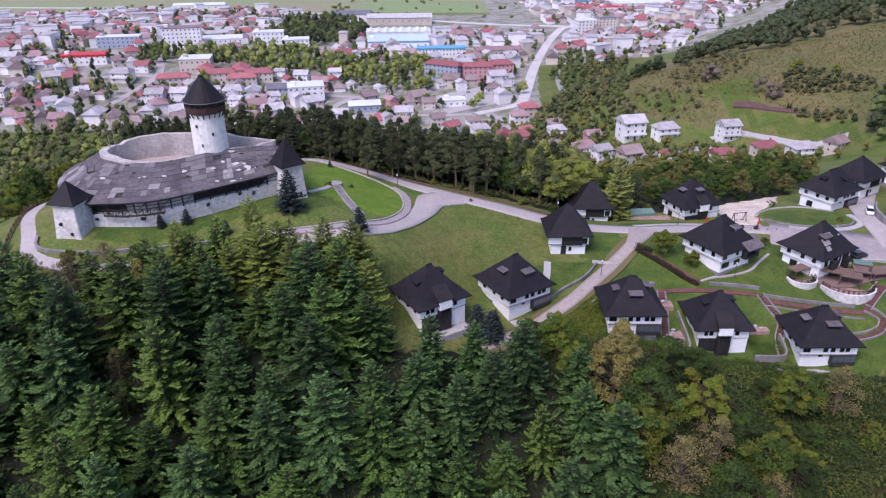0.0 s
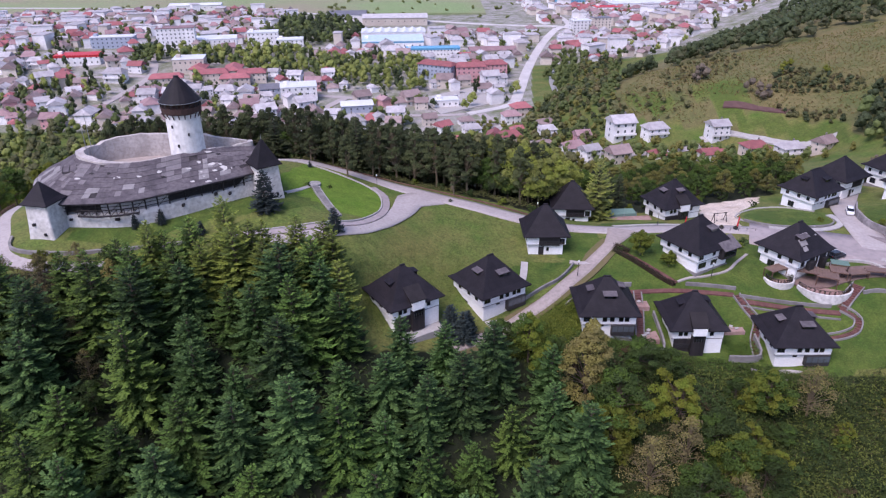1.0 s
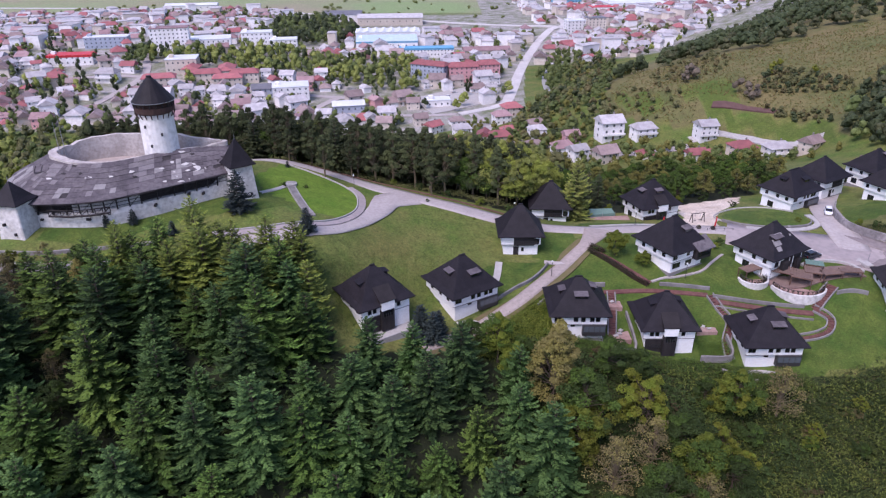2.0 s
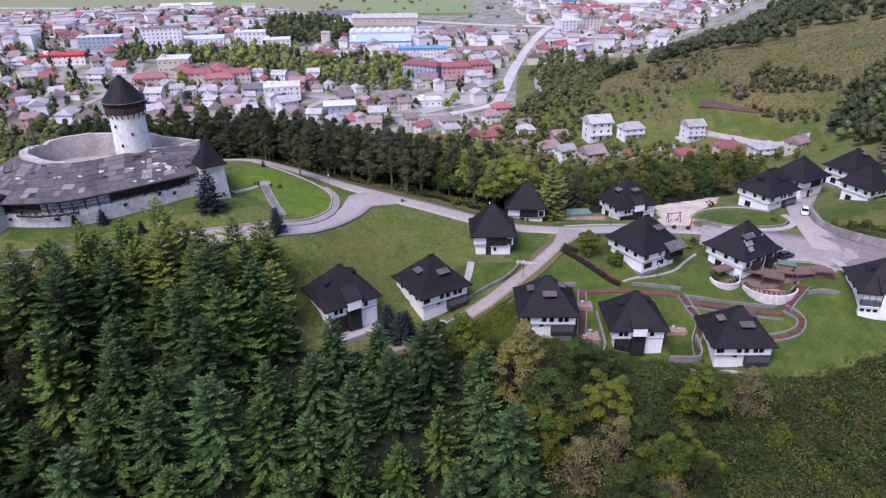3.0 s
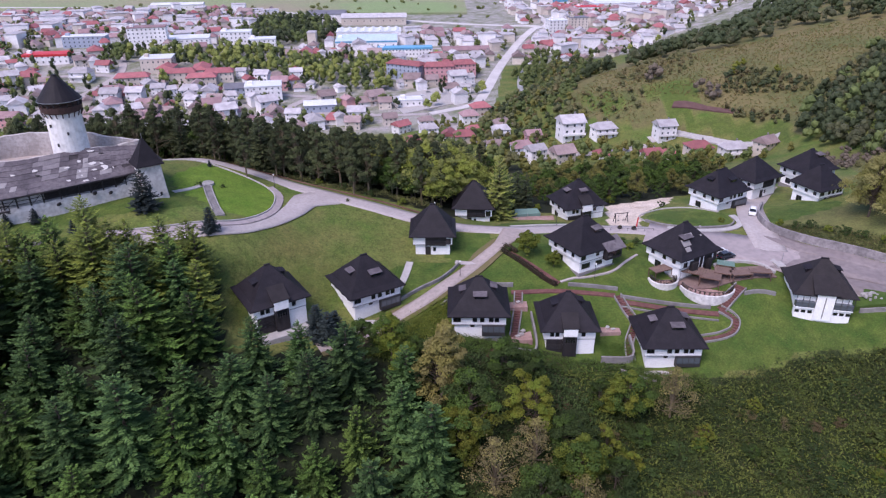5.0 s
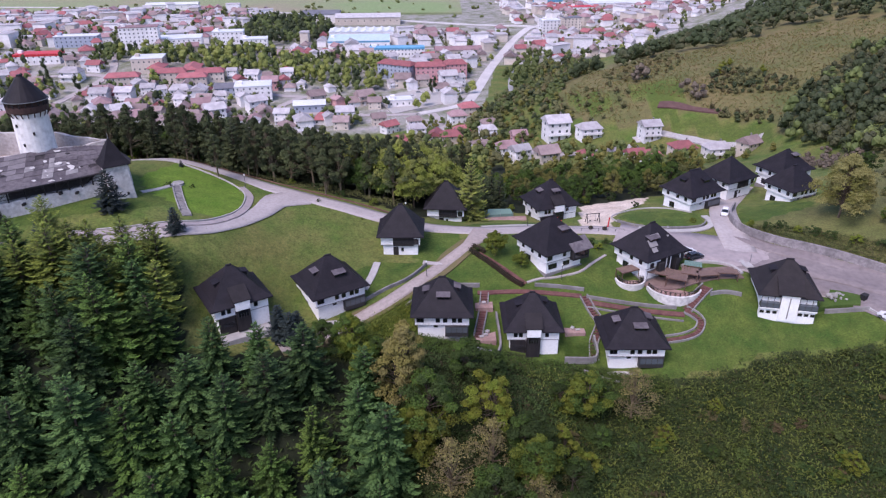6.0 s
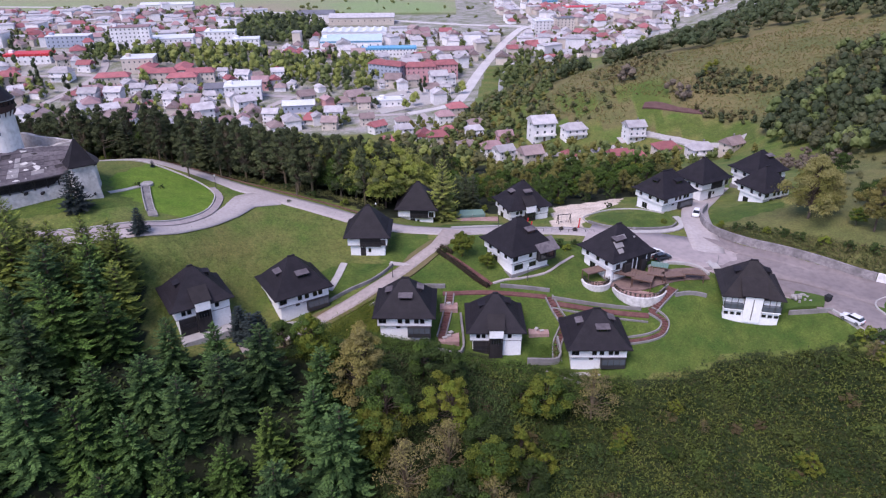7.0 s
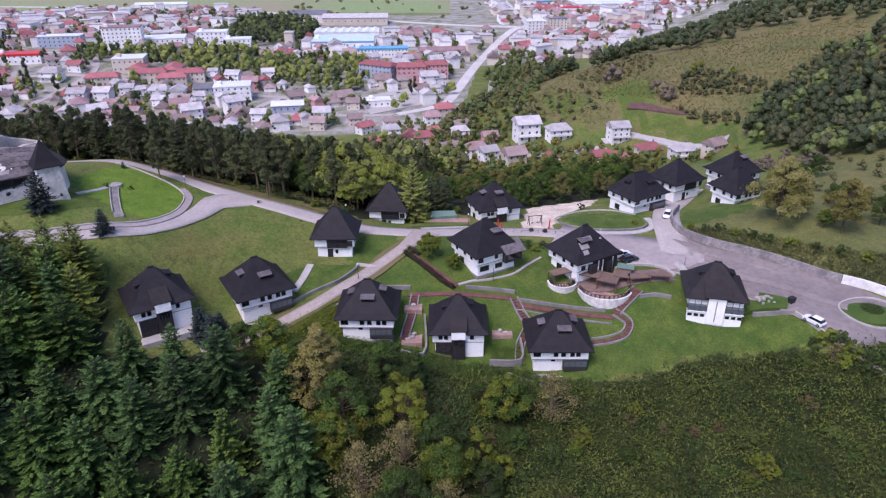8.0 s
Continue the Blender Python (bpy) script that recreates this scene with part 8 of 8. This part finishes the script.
rp = [(-24.6 + 1.6 * math.cos(k * 0.5236), 149.0 + 1.6 * math.sin(k * 0.5236)) for k in range(12)]
tagged(part("terrace", Mesh().loft([[(x, y, ground_z(x, y) - 0.6) for x, y in rp], [(x, y, ground_z(-24.6, 149.0) + 0.22) for x, y in rp]]), M_RUBBLE, None, "small round paved terrace above the stairs"), "", "terrace", kind="structure")

# cafe terraces with curved white walls
for cx, cy, r, z0, z1, a0, a1, lab in ((76.4, 127.0, 3.0, -3.2, 0.6, 170, 370, "small curved white terrace wall below the cafe"), (85.0, 125.2, 5.6, -4.5, 0.1, 185, 355, "large curved white terrace wall below the cafe")):
    arc = [(cx + r * math.cos(radians(a)), cy + 0.92 * r * math.sin(radians(a))) for a in np.linspace(a0, a1, 9)]
    line = curve(arc, 0.7)
    nn = sides(line)
    rings = [[(p.x - n.x * 0.15, p.y - n.y * 0.15, z0), (p.x - n.x * 0.15, p.y - n.y * 0.15, z1 - 0.05), (p.x + n.x * 0.2, p.y + n.y * 0.2, z1), (p.x + n.x * 0.2, p.y + n.y * 0.2, z0)] for p, n in zip(line, nn)]
    tagged(part("terrace_wall", Mesh().loft(rings), M_STONE, None, lab), "", "wall", kind="structure")
    fl = [(p.x, p.y) for p in line] + [(cx + r, cy + 3.5), (cx - r, cy + 3.5)]
    tagged(part("terrace", Mesh().loft([[(x, y, z0) for x, y in fl], [(x, y, z1 - 0.55) for x, y in fl]]), M_TERRA, None, "brown paved cafe terrace"), "", "terrace", kind="structure")
    rl = thing("railing", "dark planted railing along the cafe terrace", "railing")
    for i in range(0, len(line), 2):
        p = line[i] + nn[i] * 0.35
        part("post", Mesh().box(p.x - 0.05, p.x + 0.05, p.y - 0.05, p.y + 0.05, z1 - 0.6, z1 + 0.7), M_FRAME, rl)
    part("handrail", Mesh().tube([(p.x + n.x * 0.35, p.y + n.y * 0.35, z1 + 0.7) for p, n in zip(line, nn)], [0.06] * len(line), 6), M_FRAME, rl)
    lf = Mesh()
    rg = random.Random(int(cx))
    for p, n in zip(line, nn):
        for _ in range(26):
            x, y, z = p.x + n.x * rg.uniform(0.3, 0.75), p.y + n.y * rg.uniform(0.3, 0.75), z1 + rg.uniform(-0.3, 0.55)
            a = rg.random() * 6.28
            s = rg.uniform(0.1, 0.2)
            lf.add([(x, y, z), (x + math.cos(a) * s, y + math.sin(a) * s, z + 0.09), (x + math.cos(a) * 2 * s, y + math.sin(a) * 2 * s, z - 0.04), (x + math.cos(a + 1.2) * s, y + math.sin(a + 1.2) * s, z + 0.05)], [(0, 1, 2, 3)])
    part("planting", lf, M_HEDGE, rl)


def pergola(x, y, rot, w, d, z=None, h=2.1, tint=None):
    t = thing("pergola", "brown boarded flat canopy over the cafe tables", "canopy", place(x, y, z, rot), "cafe canopies")
    n = int(w / 0.5)
    for k in range(n):
        x0 = -w / 2 + w * k / n
        part("board", Mesh().box(x0 + 0.02, x0 + w / n - 0.02, -d / 2, d / 2, h, h + 0.07), tint or M_AWN, t)
    for sx in (-1, 1):
        for sy in (-1, 1):
            part("post", Mesh().box(sx * (w / 2 - 0.15) - 0.07, sx * (w / 2 - 0.15) + 0.07, sy * (d / 2 - 0.15) - 0.07, sy * (d / 2 - 0.15) + 0.07, -0.8, h), M_TIMBER, t)
    part("beam", Mesh().box(-w / 2, w / 2, -d / 2, -d / 2 + 0.12, h - 0.18, h), M_TIMBER, t)
    return t


for x, y, r, w, d, z in ((76.0, 128.2, 25, 4.6, 2.4, 0.2), (82.4, 127.6, -25, 4.4, 3.6, 0.2), (85.8, 125.8, -25, 4.2, 4.2, 0.0), (88.8, 127.2, -20, 3.4, 3.2, 0.2), (92.2, 126.2, 8, 4.4, 2.2, 0.2), (96.4, 126.6, -8, 4.4, 2.0, 0.4)):
    pergola(x, y, r, w, d, z)
tagged(part("terrace", ribbon([(79, 127.8), (84, 126.2), (89, 127.2), (94, 128.2), (100, 129.2)], 4.6, 0.16), M_TERRA_D, None, "brown paved cafe terrace under the canopies"), "", "pavement", kind="structure")
pergola(90.2, 129.6, -20, 3.6, 2.4, 0.4, 2.3, M_GREENT)
wall_line("bench_wall", "curved pale stone bench wall at the forecourt", [(88.4, 131.2), (92.2, 132.6), (96.4, 132.6), (99.4, 131.2), (100.6, 128.6)], 0.6, 0.55, M_KERB)
t = thing("kiosk_counter", "pale block counter on the forecourt", "counter", place(102.8, 131.6, None, 5))
part("base", Mesh().box(-0.9, 0.9, -1.2, 1.2, -0.2, 0.8, b=0.06), M_KERB, t)
part("slab", Mesh().box(-1.5, 0.4, 1.7, 3.6, -0.2, 0.5, b=0.05), M_KERB, t)
part("pole", Mesh().tube([(1.4, 1.5, 0), (1.4, 1.5, 2.4)], [0.05, 0.05], 6), M_METAL, t)
t = thing("safety_net_tent", "green net tent beside the upper cottages", "tent", place(51.2, 161.6, None, 10))
part("cover", Mesh().loft([[(-3.5, -1.6, 0), (3.5, -1.6, 0), (3.5, 1.6, 0), (-3.5, 1.6, 0)], [(-3.4, -1.5, 1.3), (3.4, -1.5, 1.3), (3.4, 1.5, 1.3), (-3.4, 1.5, 1.3)], [(-2.8, -0.1, 2.3), (3.0, -0.1, 2.0), (3.0, 0.1, 2.0), (-2.8, 0.1, 2.3)]]), M_GREENT, t)
for x in (-3.4, 0, 3.4):
    part("pole", Mesh().tube([(x, -1.65, -0.3), (x, -1.65, 1.7)], [0.05, 0.05], 6), M_METAL, t)

# clipped hedge of dark red leaves
for pts, lab in (([(43.0, 134.8), (47, 130.6), (51, 126.6), (53.4, 124.9)], "dark red clipped hedge along the brick path"), ([(43.6, 136.4), (44.8, 135.6), (46, 134.4)], "short dark clipped hedge")):
    h = thing("hedge", lab, "hedge")
    line = curve(pts, 0.5)
    part("stem_core", kerb_line(pts, 0.6, 0.8, 0.3), M_HEDGE, h)
    lf = Mesh()
    rg = random.Random(8)
    for p in line:
        z0 = ground_z(p.x, p.y)
        for _ in range(70):
            x, y, z = p.x + rg.uniform(-0.5, 0.5), p.y + rg.uniform(-0.5, 0.5), z0 + rg.uniform(0.1, 1.05)
            a, s = rg.random() * 6.28, rg.uniform(0.08, 0.18)
            lf.add([(x, y, z), (x + math.cos(a) * s, y + math.sin(a) * s, z + 0.1), (x + math.cos(a) * 2 * s, y + math.sin(a) * 2 * s, z), (x + math.cos(a + 1.2) * s, y + math.sin(a + 1.2) * s, z + 0.06)], [(0, 1, 2, 3)])
    part("leaves", lf, M_HEDGE, h)
bramble("flower_bed", "green garden bed behind the grey wall", [(60.4, 109), (66, 109.2), (66, 112.8), (60.4, 112.8)], 900, 12, M_LEAF, 0.15, 0.4, 0.6)


def car(x, y, rot, paint, label):
    """A small hatchback: lower body, cabin, glass, four wheels, lights."""
    t = thing("car", label, "car", place(x, y, ground_z(x, y) + 0.24, rot), "parked cars")
    def sec(xx, hw, z0, z1):
        return [(xx, -hw, z0), (xx, hw, z0), (xx, hw * 0.97, z1), (xx, -hw * 0.97, z1)]
    part("body", Mesh().loft([sec(-2.05, 0.72, 0.45, 0.75), sec(-1.95, 0.84, 0.3, 0.9), sec(-0.9, 0.87, 0.28, 0.95), sec(0.9, 0.87, 0.28, 0.92), sec(1.7, 0.84, 0.3, 0.8), sec(2.1, 0.7, 0.4, 0.62)]), paint, t)
    part("cabin", Mesh().loft([[(-1.85, -0.76, 0.9), (1.0, -0.78, 0.9), (1.0, 0.78, 0.9), (-1.85, 0.76, 0.9)], [(-1.5, -0.62, 1.42), (0.25, -0.64, 1.45), (0.25, 0.64, 1.45), (-1.5, 0.62, 1.42)]]), M_GLASS, t, "dark glazed cabin")
    part("roof", Mesh().box(-1.52, 0.28, -0.65, 0.65, 1.42, 1.5, b=0.05), paint, t)
    for wx in (-1.3, 1.3):
        for wy in (-0.8, 0.8):
            w = part("wheel", Mesh().tube([(wx, wy - 0.1, 0.3), (wx, wy + 0.1, 0.3)], [0.32, 0.32], 14), M_TYRE, t)
            part("rim", Mesh().tube([(wx, wy - 0.115, 0.3), (wx, wy + 0.115, 0.3)], [0.19, 0.19], 10), M_METAL, w)
    for sy in (-0.55, 0.55):
        part("headlight", Mesh().box(2.0, 2.09, sy - 0.16, sy + 0.16, 0.55, 0.7), M_LAMP, t)
        part("tail_light", Mesh().box(-2.06, -1.99, sy - 0.14, sy + 0.14, 0.62, 0.78), M_RED, t)
    return t


car(91.2, 136.4, 25, M_CARW, "white hatchback parked beside the cafe cottage")
car(92.2, 134.4, 22, M_CARD, "dark grey car parked beside the cafe cottage")
car(107.0, 156.8, 245, M_CARW, "white car parked on the drive")
car(121.4, 110.6, 120, M_CARW, "white car parked at the forecourt edge")
for i, (x, y) in enumerate(((4, 446), (8, 455), (12, 464), (16, 473), (20, 482), (25, 470), (22, 460), (18, 450))):
    car(x, y, 15, (M_CARW, M_CARS, M_CARD)[i % 3], "small car in the town parking lot")

# play yard
t = thing("swing_frame", "dark timber swing frame in the sandy yard", "swing", place(74.0, 155.4, None, 12))
for sx in (-1.6, 1.6):
    for sy in (-0.8, 0.8):
        part("leg", Mesh().tube([(sx, sy, -0.3), (sx, 0, 2.3)], [0.09, 0.09], 6), M_WOOD, t)
part("beam", Mesh().tube([(-1.9, 0, 2.3), (1.9, 0, 2.3)], [0.1, 0.1], 6), M_WOOD, t)
for sx in (-0.7, 0.7):
    part("rope", Mesh().tube([(sx, 0, 2.3), (sx, 0, 0.5)], [0.03, 0.03], 5), M_METAL, t)
    part("swing_seat", Mesh().box(sx - 0.25, sx + 0.25, -0.12, 0.12, 0.42, 0.5), M_WOOD, t)
for x, y, h in ((76.8, 151.2, 2.6), (64.5, 152.6, 2.2), (65.4, 152.0, 1.6)):
    t = thing("play_post", "red painted play post at the yard", "play equipment", place(x, y, None, 20))
    part("post", Mesh().tube([(0, 0, -0.3), (0.25, 0, h)], [0.2, 0.14], 8), M_RED, t)
    part("foot", Mesh().box(-0.5, 0.5, -0.4, 0.4, -0.2, 0.2, b=0.05), M_FRAME, t)
for x, y in ((72.4, 149.9), (75.6, 149.3)):
    t = thing("planter", "dark round planter with a shrub", "planter", place(x, y))
    part("bowl", Mesh().tube([(0, 0, -0.1), (0, 0, 0.6)], [0.45, 0.6], 12), M_FRAME, t)
    part("plant", Mesh().tube([(0, 0, 0.55), (0.1, 0, 0.8), (0, 0, 1.0)], [0.5, 0.4, 0.1], 9), M_HEDGE, t)
rail = thing("chain_barrier", "thin dark barrier beside the sandy yard", "barrier")
for k in range(8):
    x, y = 66 + 2 * k, 148.9 - 0.1 * k
    z = ground_z(x, y)
    part("post", Mesh().tube([(x, y, z - 0.2), (x, y, z + 0.8)], [0.05, 0.05], 6), M_FRAME, rail)
    if k:
        part("bar", Mesh().tube([(x - 2, y + 0.1, z + 0.75), (x, y, z + 0.75)], [0.03, 0.03], 5), M_FRAME, rail)

# rubble heap, bin, roundabout, posts
rb = random.Random(3)
tagged(part("grass_verge", ribbon([(111.5, 120.2), (115.5, 119.2), (119.5, 117.2)], lambda t: 6.5 - 3.0 * t, 0.5, 1.0), M_LAWN, None, "grass verge between the lower cottage and the forecourt"), "", "grass", kind="structure")
heap = thing("rubble_heap", "heap of earth and stones on the grass", "heap", place(115.6, 119.2, ground_z(115.6, 119.2) + 0.5))
for k in range(26):
    a, r = rb.random() * 6.28, rb.random() * 1.9
    x, y, s = 1.7 * r * math.cos(a), 0.8 * r * math.sin(a), rb.uniform(0.18, 0.45)
    z = 0.25 * (1.9 - r)
    pts = [(x + s * math.cos(q * 1.047) * rb.uniform(0.7, 1.1), y + s * math.sin(q * 1.047) * rb.uniform(0.7, 1.1)) for q in range(6)]
    part("stone", Mesh().loft([[(u, v, z - 0.3) for u, v in pts], [(u, v, z + s * 0.3) for u, v in pts], [(x + (u - x) * 0.5, y + (v - y) * 0.5, z + s * 0.75) for u, v in pts]]), M_RUBBLE, heap)
t = thing("waste_bin", "black wheeled waste bin at the forecourt edge", "bin", place(120.3, 117.6, None, 30))
part("bin_body", Mesh().loft([[(-0.5, -0.4, 0.1), (0.5, -0.4, 0.1), (0.5, 0.4, 0.1), (-0.5, 0.4, 0.1)], [(-0.65, -0.5, 1.2), (0.65, -0.5, 1.2), (0.65, 0.5, 1.2), (-0.65, 0.5, 1.2)]]), M_TYRE, t)
part("lid", Mesh().box(-0.7, 0.7, -0.55, 0.55, 1.2, 1.32, b=0.04), M_TYRE, t)
for sx in (-0.45, 0.45):
    part("wheel", Mesh().tube([(sx, -0.42, 0.1), (sx, -0.34, 0.1)], [0.12, 0.12], 8), M_TYRE, t)
isl = [(134 + 5.6 * math.cos(k * 0.2618), 114.2 + 4.6 * math.sin(k * 0.2618)) for k in range(24)]
zi = ground_z(134, 114.2)
tagged(part("roundabout", Mesh().loft([[(x, y, zi - 1) for x, y in isl], [(x, y, zi + 0.42) for x, y in isl], [(134 + (x - 134) * 0.5, 114.2 + (y - 114.2) * 0.5, zi + 0.8) for x, y in isl]]), M_LAWN, None, "grassy oval roundabout mound"), "", "roundabout", kind="structure")
wall_line("kerb", "pale kerb of the grassy roundabout", [*isl, isl[0]], 0.3, 0.5, M_KERB)
t = thing("flower_patch", "dark round flower patch on the roundabout", "plants", Matrix.Translation((134.5, 114.5, zi + 0.75)))
lf = Mesh()
for _ in range(500):
    a, r = rb.random() * 6.28, rb.random() ** 0.5 * 1.9
    x, y, s = r * math.cos(a), r * math.sin(a), rb.uniform(0.12, 0.3)
    b = rb.random() * 6.28
    z = rb.uniform(0, 0.45)
    lf.add([(x, y, z), (x + s * math.cos(b), y + s * math.sin(b), z + 0.1), (x + 2 * s * math.cos(b), y + 2 * s * math.sin(b), z), (x + s * math.cos(b + 1), y + s * math.sin(b + 1), z + 0.05)], [(0, 1, 2, 3)])
part("leaves", lf, M_LEAF_D, t)
for x, y in ((33.5, 126.5), (61.8, 126.6), (-10.6, 154.8), (28, 151.6), (57.4, 151.4)):
    t = thing("lamp_post", "slim dark metal lamp post beside the lane", "street lamp", place(x, y), "lamp posts")
    part("pole", Mesh().tube([(0, 0, -0.3), (0, 0, 3.4)], [0.07, 0.05], 7), M_FRAME, t)
    part("lantern", Mesh().tube([(0, 0, 3.4), (0, 0, 3.6), (0, 0, 3.85)], [0.1, 0.2, 0.12], 8), M_LAMP, t)


def apron(label, x, y, rot, x0, x1, y0, y1, top, material=None, name="apron"):
    """A flat paved apron before a cottage, with a worn edge."""
    m = Matrix.Translation((x, y, 0)) @ Matrix.Rotation(radians(rot), 4, "Z")
    tagged(part(name, Mesh().box(x0, x1, y0, y1, top - 2.4, top, m, 0.08), material or M_KERB, None, label), "", "terrace", kind="structure")


apron("pale concrete apron before the upper cottage", 14.4, 119.5, 32, -4.6, 3.2, -7.6, -4.2, -1.1)
apron("pale concrete apron before the cottage by the wood", -2.4, 111.6, 33, -4.8, 5.0, -7.2, -4.2, 0.85)
apron("pale concrete base of the corner cottage", 73.3, 112.2, 0, -5.2, 4.8, -6.0, -4.2, -8.6)
heap = random.Random(91)
for x0, y0 in ((45.2, 112.8), (45.6, 113.6), (44.4, 112.2), (45.2, 120.6), (62.6, 115.4), (63.6, 115.0)):
    cb = thing("paving_stack", "pale paving slabs stacked on the pink terrace", "building material", place(x0, y0, None, heap.uniform(0, 90)), "stacked slabs")
    for k in range(3):
        part("slab", Mesh().box(-0.45 + heap.uniform(-0.1, 0.1), 0.45, -0.3, 0.3 + heap.uniform(-0.1, 0.1), 0.2 + 0.12 * k, 0.31 + 0.12 * k, b=0.02), (M_KERB, M_TERRA, M_KERB)[k], cb)
